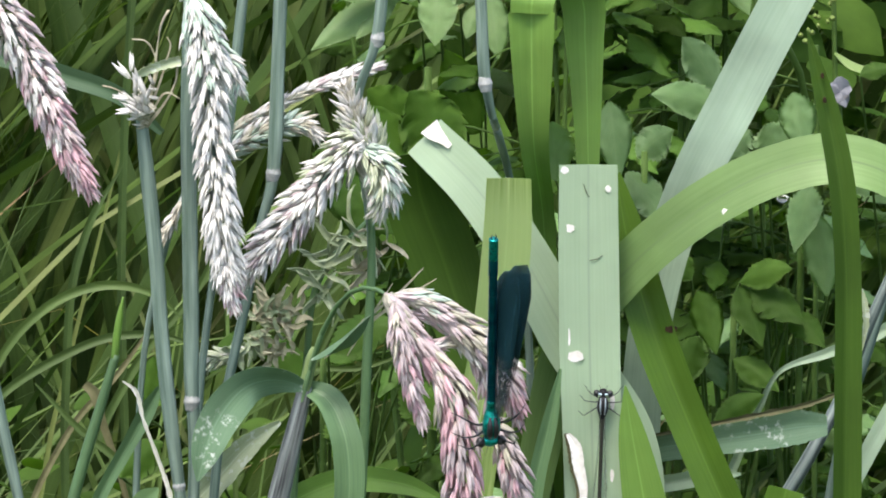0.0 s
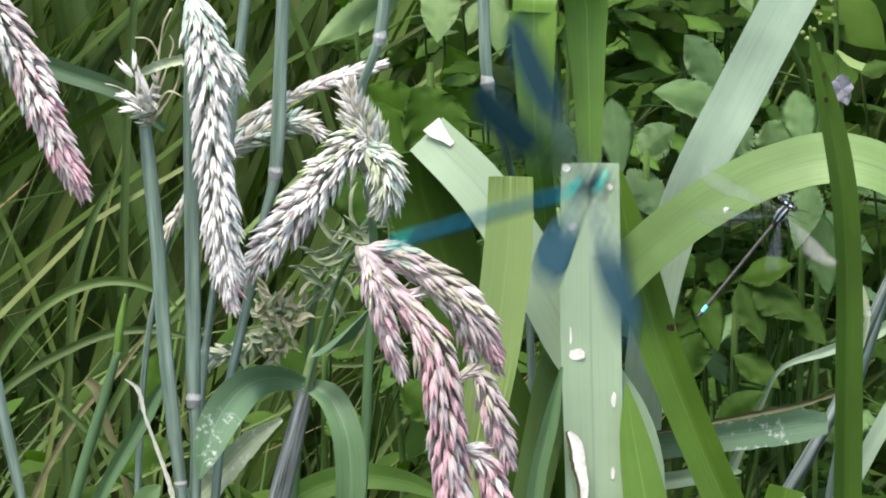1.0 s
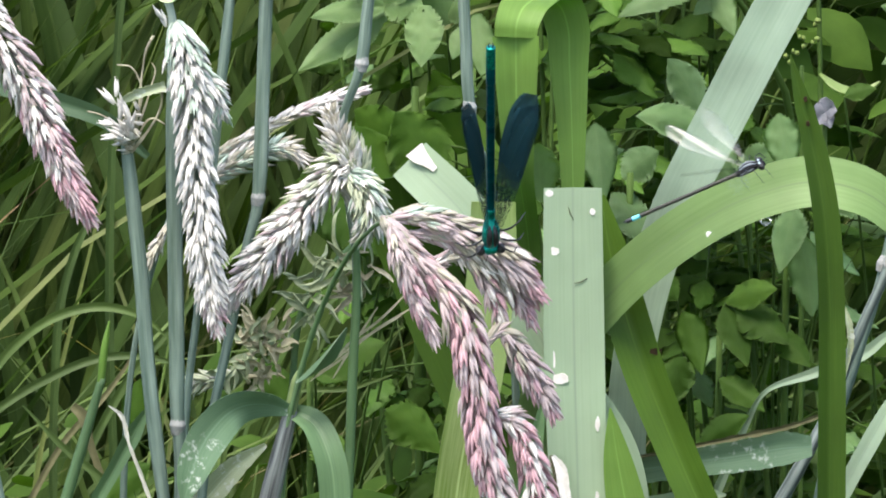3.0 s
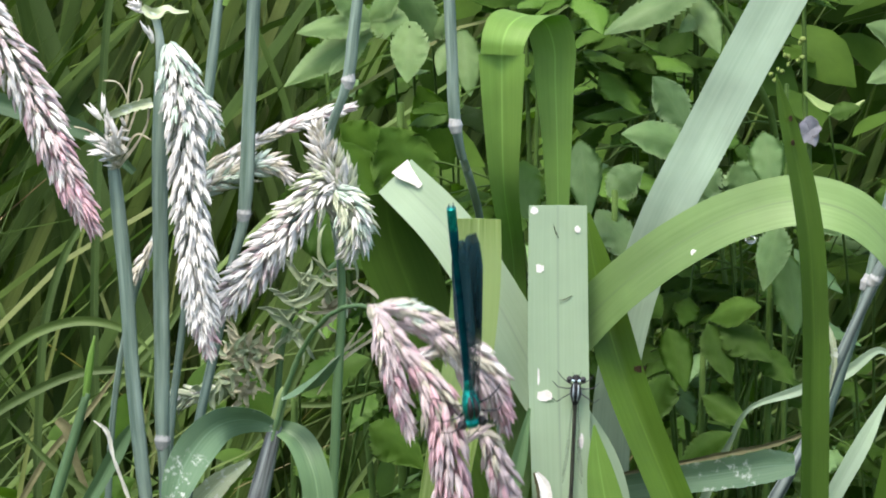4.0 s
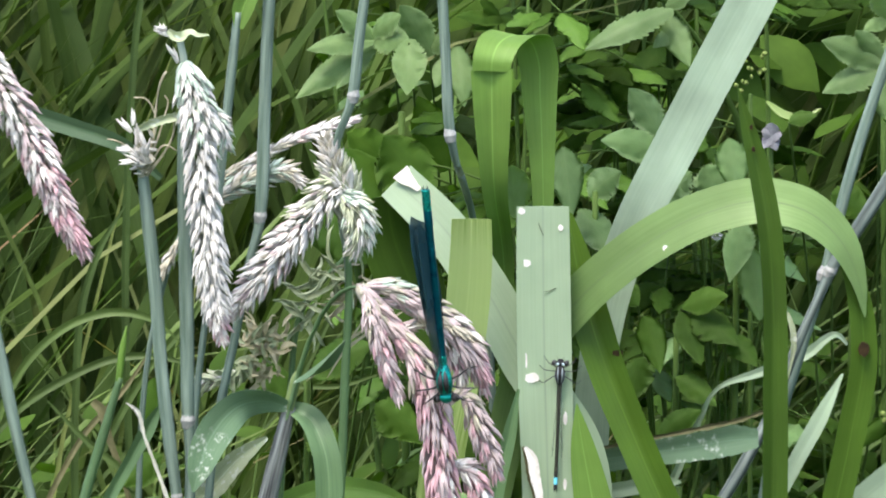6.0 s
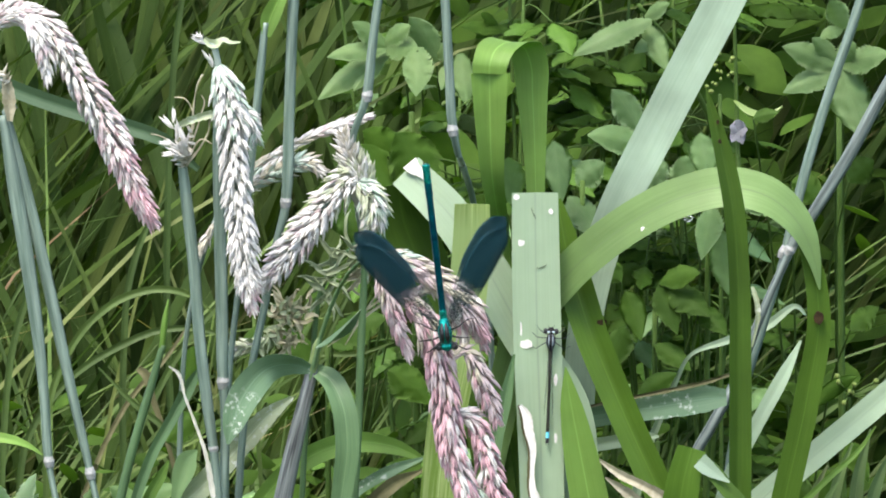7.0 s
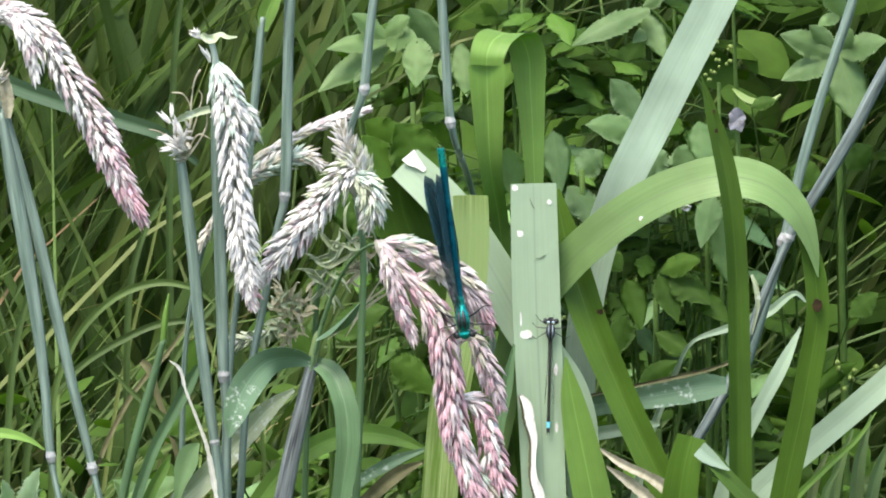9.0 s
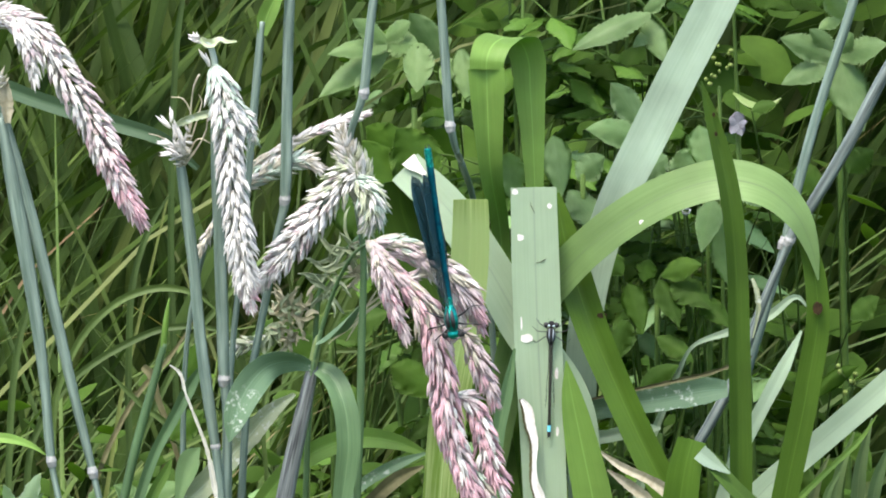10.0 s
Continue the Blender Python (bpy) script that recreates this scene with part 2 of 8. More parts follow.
M_SCRAPED_PALE = leaf_material("faded scraped leaf", rgb(0.31, 0.37, 0.23), rgb(0.46, 0.52, 0.36), 0.45, 0.25, 18, 0.1, scraped=0.6)
M_GRASS_LIGHT = leaf_material("light grey-green blade", rgb(0.13, 0.215, 0.085), rgb(0.20, 0.29, 0.13), 0.5, 0.35, 14, 0.1, 0, 0.3, 0.2)
M_CULM = leaf_material("grass stem", rgb(0.075, 0.12, 0.095), rgb(0.225, 0.298, 0.255), 0.5, 0.0, 6, 0, hard=0.17)
M_CULM_DARK = leaf_material("bluish grass stem", rgb(0.05, 0.066, 0.062), rgb(0.215, 0.265, 0.25), 0.5, 0.0, 7, 0, hard=0.14)
M_SHEATH = leaf_material("dark ribbed sheath", rgb(0.035, 0.038, 0.042), rgb(0.26, 0.29, 0.285), 0.5, 0.0, 9, 0, hard=0.12)
M_NODE = plain_material("stem joint", rgb(0.20, 0.215, 0.20), rgb(0.36, 0.365, 0.345), 900, 0.65)
M_DRY = plain_material("dry straw", rgb(0.46, 0.46, 0.37), rgb(0.70, 0.70, 0.61), 300, 0.7, through_light=0.2)
M_STRAW = plain_material("pale straw husk", rgb(0.42, 0.39, 0.25), rgb(0.64, 0.60, 0.42), 400, 0.75, through_light=0.25)
M_SHRED = plain_material("dry brownish shred", rgb(0.30, 0.28, 0.18), rgb(0.52, 0.49, 0.36), 400, 0.75, through_light=0.2)
M_SEED_LIME_PLAIN = plain_material("pale green husk", rgb(0.28, 0.34, 0.19), rgb(0.46, 0.52, 0.34), 400, 0.7, through_light=0.25)
M_BROWN = plain_material("withered brown leaf", rgb(0.08, 0.08, 0.034), rgb(0.145, 0.14, 0.068), 260, 0.75)
M_WHITE = plain_material("papery white tear", rgb(0.62, 0.58, 0.52), rgb(0.82, 0.80, 0.74), 500, 0.6)
M_RUST = plain_material("rusty leaf spot", rgb(0.010, 0.007, 0.003), rgb(0.048, 0.03, 0.012), 900, 0.95)
M_SEED_WHITE = husk_material("silvery husk", rgb(0.66, 0.645, 0.605), rgb(0.84, 0.825, 0.785), 0.12)
M_SEED_PINK = husk_material("rosy husk", rgb(0.50, 0.27, 0.315), rgb(0.74, 0.52, 0.555), 0.2)
M_SEED_MAUVE = husk_material("dull rosy husk", rgb(0.46, 0.375, 0.375), rgb(0.68, 0.58, 0.58), 0.2)
M_SEED_GREEN = husk_material("greenish husk", rgb(0.36, 0.48, 0.39), rgb(0.60, 0.70, 0.60), 0.18)
M_SEED_LIME = husk_material("yellow-green husk", rgb(0.36, 0.42, 0.27), rgb(0.60, 0.64, 0.47), 0.2)
M_SEED_FADED = husk_material("faded husk", rgb(0.26, 0.27, 0.165), rgb(0.44, 0.44, 0.30), 0.25)
M_SEED_STRAW = husk_material("straw husk", rgb(0.42, 0.40, 0.31), rgb(0.62, 0.59, 0.48), 0.2)
M_HERB = broad_material("herb leaf", rgb(0.062, 0.138, 0.016), rgb(0.102, 0.195, 0.028), 0.62)
M_HERB_MID = broad_material("fresh herb leaf", rgb(0.165, 0.27, 0.105), rgb(0.25, 0.36, 0.165), 0.5, 0.22, 0.15)
# Whitish green: the sky's reflection on the low leaf is put into its colour.
M_HERB_SKY_SHEEN = broad_material("herb leaf with sky sheen in colour", rgb(0.32, 0.43, 0.30), rgb(0.42, 0.53, 0.39), 0.45)
M_HERB_PALE = broad_material("pale herb leaf", rgb(0.17, 0.285, 0.125), rgb(0.24, 0.36, 0.175), 0.5)
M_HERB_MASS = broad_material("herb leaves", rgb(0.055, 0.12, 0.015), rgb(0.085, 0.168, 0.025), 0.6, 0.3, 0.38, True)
# Herb leaf colour darkened to stand in for shade deep in the thicket.
M_HERB_DEEP = broad_material("herb leaves darkened as depth shade", rgb(0.044, 0.092, 0.012), rgb(0.068, 0.13, 0.019), 0.7, 0.38, 0.3, True)
M_GRASS_MASS = leaf_material("meadow grass", rgb(0.058, 0.098, 0.025), rgb(0.09, 0.14, 0.042), 0.6, 0.3, 6, 0, 0, 0.42, 0.2, True)
# Darker copy of the meadow grass; the shade between far blades is coloured in.
M_GRASS_DEEP = leaf_material("meadow grass with depth shade in colour", rgb(0.046, 0.085, 0.018), rgb(0.072, 0.122, 0.03), 0.7, 0.35, 6, 0, 0, 0.3, 0.2, True)
M_GRASS_DRY = leaf_material("withered meadow grass", rgb(0.13, 0.12, 0.055), rgb(0.21, 0.195, 0.10), 0.7, 0.3, 6, 0, 0, 0.4, 0.2, True)
M_GRASS_FRESH = leaf_material("fresh meadow grass", rgb(0.072, 0.128, 0.03), rgb(0.115, 0.18, 0.052), 0.5, 0.35, 6, 0, 0, 0.4, 0.2, True)
M_HERB_STEM = plain_material("herb stem", rgb(0.042, 0.085, 0.014), rgb(0.068, 0.122, 0.024), 200, 0.7)
M_PETAL = plain_material("soft lilac petal", rgb(0.34, 0.35, 0.38), rgb(0.48, 0.48, 0.52), 500, 0.7, through_light=0.3)
M_SOIL = plain_material("mossy soil and litter", rgb(0.03, 0.038, 0.012), rgb(0.05, 0.085, 0.02), 14, 0.95, 0, 0.01)
M_BLUE_METAL = plain_material("metallic blue-green shell", rgb(0.0, 0.045, 0.09), rgb(0.002, 0.14, 0.205), 500, 0.34, 0.85, 0.0001)
M_GREEN_METAL = plain_material("metallic emerald shell", rgb(0.0, 0.06, 0.065), rgb(0.01, 0.46, 0.38), 1100, 0.4, 0.8, 0.0002)
M_BLACK = plain_material("black shell", rgb(0.008, 0.008, 0.009), rgb(0.02, 0.02, 0.022), 600, 0.48, 0, 0.0001)
M_SOOT = plain_material("dull black shell", rgb(0.006, 0.006, 0.007), rgb(0.016, 0.016, 0.018), 600, 0.72, 0, 0.0001)
M_PALE_STRIPE = plain_material("pale blue-grey shell", rgb(0.15, 0.18, 0.20), rgb(0.26, 0.31, 0.33), 600, 0.5)
M_EYE_SPOT = plain_material("pale blue spot", rgb(0.34, 0.46, 0.50), rgb(0.46, 0.58, 0.62), 600, 0.5)
M_SKY = plain_material("sky blue shell", rgb(0.10, 0.55, 0.75), rgb(0.2, 0.7, 0.85), 600, 0.45)
M_BRONZE = plain_material("dark bronze shell", rgb(0.012, 0.013, 0.009), rgb(0.035, 0.036, 0.022), 600, 0.5, 0.1)
M_WING_DARK = wing_material("dark banded wing", 0.36, 0.5, rgb(0.011, 0.04, 0.05), 0.5, 0.86)
M_WING_CLEAR = wing_material("clear veined wing", 1.2, 1.3, rgb(0.06, 0.06, 0.06), 0.17, 0.0)
M_DEW = bpy.data.materials.new("water drop")
M_DEW.use_nodes = True
M_DEW.node_tree.nodes["Principled BSDF"].inputs["Transmission Weight"].default_value = 1.0
M_DEW.node_tree.nodes["Principled BSDF"].inputs["Roughness"].default_value = 0.02
M_DEW.node_tree.nodes["Principled BSDF"].inputs["IOR"].default_value = 1.33


# ---- shared builders ----
def part(name, bm, material, parent=None, label="", smooth=True):
    me = bpy.data.meshes.new(name)
    bm.to_mesh(me)
    bm.free()
    for p in me.polygons:
        p.use_smooth = smooth
    me.materials.append(material)
    ob = new(name, me)
    if parent:
        ob.parent = parent
    return tagged(ob, label)


def thing(name, label, category, group="", at=(0, 0, 0)):
    ob = new(name)
    ob.empty_display_size = 0.01
    ob.location = at
    return tagged(ob, label, category, group)


def curve_points(pts, steps):
    """A smooth line through rows of any length, paced by their distances; steps per span."""
    p = [np.array(q, float) for q in pts]
    h = [max(np.linalg.norm(b[:3] - a[:3]), 1e-6) for a, b in zip(p, p[1:])]
    d = [(b - a) / g for a, b, g in zip(p, p[1:], h)]
    m = [d[0]] + [(d[i] * h[i - 1] + d[i - 1] * h[i]) / (h[i] + h[i - 1]) for i in range(1, len(d))] + [d[-1]]
    out = []
    for i, g in enumerate(h):
        for k in range(steps):
            t = k / steps
            out.append(p[i] * (2 * t**3 - 3 * t * t + 1) + m[i] * g * (t**3 - 2 * t * t + t) + p[i + 1] * (3 * t * t - 2 * t**3) + m[i + 1] * g * (t**3 - t * t))
    out.append(p[-1])
    return out


def unit(v):
    return v / (np.linalg.norm(v) + 1e-12)


def ribbon(bm, pts, facing=(0, -1, 0.15), steps=10, fold=0.12, thick=0.00022, columns=6, ragged=0.0, seed=1, across=None):
    """A blade along rows (x, y, z, width, twist in degrees); its face looks along facing, folded a little along the middle."""
    rng = random.Random(seed)
    rows = curve_points(pts, steps)
    uv = bm.loops.layers.uv.verify()
    far, grid_front, grid_back, marks = 0.0, [], [], []
    face_way = np.array(facing, float)
    for i, r in enumerate(rows):
        pos, w = r[:3], max(r[3], 1e-5)
        tan = unit(rows[min(i + 1, len(rows) - 1)][:3] - rows[max(i - 1, 0)][:3])
        if across is None:
            side = unit(np.cross(tan, face_way))
        else:
            side = unit(np.array(across) - tan * np.dot(tan, across))
        nor = unit(np.cross(side, tan))
        a = radians(r[4]) if len(r) > 4 else 0.0
        side, nor = side * math.cos(a) + nor * math.sin(a), nor * math.cos(a) - side * math.sin(a)
        if i:
            far += np.linalg.norm(pos - rows[i - 1][:3])
        line_f, line_b = [], []
        wob = 1 + ragged * rng.uniform(-1, 1)
        for c in range(columns + 1):
            u = c / columns - 0.5
            dip = -fold * w * (abs(u) * 2 - 0.5)
            p = pos + side * (u * w * wob) + nor * dip * -1
            edge = 0.5 if c in (0, columns) else 1.0
            line_f.append(bm.verts.new(p + nor * thick * 0.5 * edge))
            line_b.append(bm.verts.new(p - nor * thick * 0.5 * edge))
        grid_front.append(line_f)
        grid_back.append(line_b)
        marks.append(far)
    scale = max(max(r[3] for r in rows), 1e-4)

    def quad(vs, uvs):
        f = bm.faces.new(vs)
        for lp, q in zip(f.loops, uvs):
            lp[uv].uv = q

    n = len(rows)
    for i in range(n - 1):
        v0, v1 = marks[i] / scale, marks[i + 1] / scale
        for c in range(columns):
            u0, u1 = c / columns, (c + 1) / columns
            g = grid_front
            quad([g[i][c], g[i][c + 1], g[i + 1][c + 1], g[i + 1][c]], [(u0, v0), (u1, v0), (u1, v1), (u0, v1)])
            g = grid_back
            quad([g[i][c], g[i + 1][c], g[i + 1][c + 1], g[i][c + 1]], [(u0, v0), (u0, v1), (u1, v1), (u1, v0)])
        for c, u in ((0, 0.0), (columns, 1.0)):
            own = [bm.verts.new(v.co) for v in (grid_front[i][c], grid_front[i + 1][c], grid_back[i + 1][c], grid_back[i][c])]
            quad(own, [(u, v0), (u, v1), (u, v1), (u, v0)])
    for i in (0, n - 1):
        for c in range(columns):
            own = [bm.verts.new(v.co) for v in (grid_front[i][c], grid_back[i][c], grid_back[i][c + 1], grid_front[i][c + 1])]
            quad(own, [(c / columns, marks[i] / scale)] * 4)
    return bm


def blade(name, pts, material, parent=None, label="", **kw):
    bm = ribbon(bmesh.new(), pts, **kw)
    bmesh.ops.recalc_face_normals(bm, faces=bm.faces)
    return part(name, bm, material, parent, label)


def tube(bm, pts, sides=10, steps=8, flat=1.0):
    """A round stalk along rows (x, y, z, radius)."""
    rows = curve_points(pts, steps)
    uv = bm.loops.layers.uv.verify()
    rings, far, marks = [], 0.0, []
    for i, r in enumerate(rows):
        tan = unit(rows[min(i + 1, len(rows) - 1)][:3] - rows[max(i - 1, 0)][:3])
        ref = np.array((0.0, -1.0, 0.0)) if abs(tan[1]) < 0.9 else np.array((0.0, 0.0, 1.0))
        side = unit(np.cross(tan, ref))
        up = np.cross(side, tan)
        if i:
            far += np.linalg.norm(r[:3] - rows[i - 1][:3])
        marks.append(far * 90)
        rings.append([bm.verts.new(r[:3] + max(r[3], 2e-5) * (side * math.cos(2 * math.pi * k / sides) + up * flat * math.sin(2 * math.pi * k / sides))) for k in range(sides)])
    for i in range(len(rings) - 1):
        for k in range(sides):
            j = (k + 1) % sides
            f = bm.faces.new([rings[i][k], rings[i][j], rings[i + 1][j], rings[i + 1][k]])
            for lp, q in zip(f.loops, [(k / sides, marks[i]), ((k + 1) / sides, marks[i]), ((k + 1) / sides, marks[i + 1]), (k / sides, marks[i + 1])]):
                lp[uv].uv = q
    for ring in (rings[0][::-1], rings[-1]):
        bm.faces.new(ring)
    return bm


def stalk(name, pts, material, parent=None, label="", **kw):
    bm = tube(bmesh.new(), pts, **kw)
    bmesh.ops.recalc_face_normals(bm, faces=bm.faces)
    return part(name, bm, material, parent, label)


def ball(bm, at, size, turn=None, segments=14, rings=9):
    m = Matrix.Translation(at) @ (turn or Matrix.Identity(4)) @ Matrix.Diagonal((*size, 1))
    bmesh.ops.create_uvsphere(bm, u_segments=segments, v_segments=rings, radius=1.0, matrix=m)
    return bm


def joint(at, r, parent, lean=0.0):
    """The swollen pale joint of a grass stem."""
    bm = bmesh.new()
    p = np.array(at)
    ax = np.array((math.sin(radians(lean)), 0, math.cos(radians(lean))))
    tube(bm, [(*(p - ax * r * 1.3), r * 0.88), (*(p - ax * r * 0.5), r * 1.03), (*p, r * 1.15), (*(p + ax * r * 0.45), r * 1.03), (*(p + ax * r * 1.2), r * 0.88)], 12, 4)
    return part("joint", bm, M_NODE, parent, "pale swollen stem joint")


# ---- ground ----
def build_ground():
    bm = bmesh.new()
    n = 60
    vs = {}
    for i in range(n + 1):
        for j in range(n + 1):
            a, b = (i / n * 2 - 1), (j / n * 2 - 1)
            x, y = a * abs(a) ** 3 * 900 + a * 0.8, b * abs(b) ** 3 * 900 + b * 0.8
            z = 0.02 * noise.noise((x * 3, y * 3, 0)) * min(1, 4 / (1 + abs(x) + abs(y)))
            vs[i, j] = bm.verts.new((x, y, z))
    for i in range(n):
        for j in range(n):
            bm.faces.new([vs[i, j], vs[i + 1, j], vs[i + 1, j + 1], vs[i, j + 1]])
    tagged(part("ground", bm, M_SOIL), "damp dark soil under a dense meadow", "ground", kind="structure")


build_ground()


def reed(label):
    return thing("reed_plant", label, "plant", "reeds")


# ---- the reed shoot whose broad leaf carries the small damselfly ----
R1 = reed("broad-leaved reed with pale bent and broken leaves")
MAIN_LEAF = blade("leaf", [
    (0.02827, 0.03000, 0.58253, .0121, 0), (0.02839, 0.03000, 0.56816, .0125, 2), (0.02873, 0.03000, 0.54694, .0127, 2), (0.02947, 0.03000, 0.52260, .0122, 0), (0.03018, 0.03000, 0.49514, .0115, 0),
    (0.033, 0.035, 0.36, .0105, 0), (0.03, 0.045, 0.12, .008, 0), (0.026, 0.05, 0.0, .006, 0)], M_REED_PALE, R1, "broad pale green leaf with bitten holes", fold=0.05)
blade("leaf", [
    (0.01177, 0.02200, 0.58086, .0092, 0), (0.01166, 0.02200, 0.57272, .0098, 0), (0.00939, 0.02200, 0.54857, .0102, 4), (0.00503, 0.02200, 0.52438, .0100, 8), (0.00211, 0.02200, 0.49704, .0096, 8),
    (0.012, 0.03, 0.36, .009, 0), (0.018, 0.045, 0.1, .007, 0), (0.02, 0.05, 0.0, .005, 0)], M_REED_STUB, R1, "yellowing broken reed leaf", fold=0.08)
blade("leaf", [
    (-0.00589, 0.04300, 0.58646, .0098, 0), (0.00508, 0.03900, 0.57602, .0108, 0), (0.01568, 0.03700, 0.56072, .0112, 0), (0.02639, 0.03600, 0.54137, .0112, 0), (0.03745, 0.03600, 0.52598, .009, 0), (0.04158, 0.04000, 0.49305, .008, 0),
    (0.03, 0.05, 0.3, .007, 0), (0.026, 0.055, 0.0, .006, 0)], M_REED_PALE, R1, "pale reed leaf with a torn tip", fold=0.05)
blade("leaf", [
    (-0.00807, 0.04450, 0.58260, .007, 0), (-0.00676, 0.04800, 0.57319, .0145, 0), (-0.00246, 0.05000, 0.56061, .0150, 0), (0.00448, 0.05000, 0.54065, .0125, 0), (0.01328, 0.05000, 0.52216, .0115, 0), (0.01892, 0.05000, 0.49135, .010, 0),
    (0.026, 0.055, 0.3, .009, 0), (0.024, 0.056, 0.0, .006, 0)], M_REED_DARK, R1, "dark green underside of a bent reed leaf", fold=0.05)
blade("leaf", [
    (0.03622, 0.02700, 0.53645, .0004, 0), (0.03746, 0.02700, 0.52763, .0052, 0), (0.03971, 0.02700, 0.51543, .0085, 0), (0.04309, 0.02700, 0.49711, .0105, 0), (0.038, 0.04, 0.38, .0105, 0), (0.03, 0.05, 0.1, .008, 0), (0.028, 0.052, 0.0, .006, 0)],
    M_REED, R1, "bright green pointed reed leaf", fold=0.1)
blade("leaf", [
    (0.03434, 0.04000, 0.57932, .0015, 10), (0.03587, 0.03900, 0.56960, .0065, 10), (0.03873, 0.03800, 0.55758, .0088, 6), (0.04291, 0.03700, 0.54402, .0088, 0), (0.05020, 0.03600, 0.52583, .0083, 0), (0.05825, 0.03500, 0.50760, .0083, 0), (0.06487, 0.03500, 0.49376, .0085, 0),
    (0.085, 0.045, 0.40, .0088, 0), (0.06, 0.05, 0.15, .008, 0), (0.035, 0.054, 0.0, .005, 0)], M_REED_MID, R1, "dark green slanting reed leaf with a rusty spot", fold=0.24)

# ---- the reed with the leaf folded over at the top ----
R2 = reed("reed with a leaf bent sharply over itself")
blade("leaf", [
    (0.01629, 0.03300, 0.61404, .0097, 0), (0.01645, 0.03300, 0.60409, .0086, 3), (0.01696, 0.03500, 0.58715, .0062, 6), (0.01913, 0.04800, 0.56830, .0047, 6), (0.02023, 0.05000, 0.54979, .0045, 0), (0.02090, 0.05200, 0.52191, .005, 0), (0.02118, 0.05600, 0.49032, .006, 0),
    (0.02, 0.055, 0.3, .008, 0), (0.018, 0.06, 0.0, .006, 0)], M_REED, R2, "light green folded reed leaf", fold=0.22)
blade("leaf", [
    (0.01629, 0.03220, 0.61386, .0089, 0), (0.01647, 0.03220, 0.61627, .0091, 0), (0.01754, 0.03450, 0.61923, .0094, 0), (0.01977, 0.03900, 0.62080, .0095, 0), (0.02272, 0.04450, 0.62057, .0094, 0), (0.02567, 0.04900, 0.61821, .0093, 0), (0.02725, 0.05100, 0.61335, .0092, 0), (0.02760, 0.05150, 0.60568, .0082, 0), (0.02807, 0.05100, 0.59511, .0066, 0), (0.02847, 0.05000, 0.57853, .0048, 0), (0.02875, 0.04900, 0.55277, .0045, 0), (0.02798, 0.05200, 0.49085, .006, 0),
    (0.024, 0.06, 0.3, .007, 0), (0.02, 0.062, 0.0, .006, 0)], M_REED, R2, "light green leaf folded over backwards", fold=0.05, across=(1.0, 0.1, -0.12))

# ---- the reed whose leaf arches over to the side ----
R3 = reed("reed with a long leaf arching over and down")
blade("leaf", [
    (0.02, .05, .0, .006, 0), (0.018, .05, .3, .008, 0), (0.01935, 0.04600, 0.52282, .0085, 0), (0.02413, 0.04200, 0.54183, .0095, 0), (0.03407, 0.03600, 0.55677, .0102, 0), (0.04240, 0.03100, 0.56601, .0104, 0), (0.05293, 0.02800, 0.57455, .0107, 0), (0.06639, 0.02600, 0.58181, .0110, 2), (0.07980, 0.02500, 0.58468, .0112, 4), (0.09019, 0.02500, 0.58184, .0108, 12), (0.09759, 0.02600, 0.57480, .0088, 24), (0.10150, 0.02700, 0.56559, .0046, 30), (0.10310, 0.02760, 0.55700, .0005, 34)],
    M_REED_ARCH, R3, "light green reed leaf arching over", fold=0.05, steps=12, facing=(0, -0.9, 0.4))
blade("leaf", [
    (0.09830, 0.02900, 0.57150, .0030, 0), (0.10110, 0.02920, 0.56350, .0050, 0), (0.10301, 0.03000, 0.54909, .0062, 6), (0.10005, 0.03200, 0.52749, .0068, 0), (0.09342, 0.03500, 0.49495, .0072, 0), (0.09, 0.045, 0.36, .008, 0), (0.07, 0.055, 0.0, .006, 0)],
    M_REED_MID, R3, "darker twisted end of the arching leaf hanging to the ground", fold=0.08)
blade("leaf", [
    (0.08241, 0.06200, 0.63688, .0108, 0), (0.07655, 0.06000, 0.62539, .0108, 0), (0.06779, 0.05800, 0.60907, .0106, 0), (0.05902, 0.05600, 0.59213, .0104, 0), (0.05009, 0.05400, 0.57457, .0098, 0), (0.04480, 0.05400, 0.55936, .0094, 0), (0.04144, 0.05400, 0.54257, .0088, 0), (0.04008, 0.05600, 0.48993, .008, 0),
    (0.045, 0.06, 0.3, .008, 0), (0.04, 0.064, 0.0, .006, 0)], M_REED_BLUE, R3, "broad pale blue-green reed leaf", fold=0.06)

# ---- the upright pointed blade ----
R4 = reed("single upright dark green pointed reed blade")
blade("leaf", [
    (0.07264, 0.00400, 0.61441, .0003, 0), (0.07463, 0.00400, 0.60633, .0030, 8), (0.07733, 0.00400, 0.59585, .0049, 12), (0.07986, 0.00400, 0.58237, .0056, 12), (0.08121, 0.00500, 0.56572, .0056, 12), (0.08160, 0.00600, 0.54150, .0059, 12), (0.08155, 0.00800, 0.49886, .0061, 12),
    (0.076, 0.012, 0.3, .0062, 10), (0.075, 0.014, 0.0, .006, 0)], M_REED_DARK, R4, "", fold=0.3)

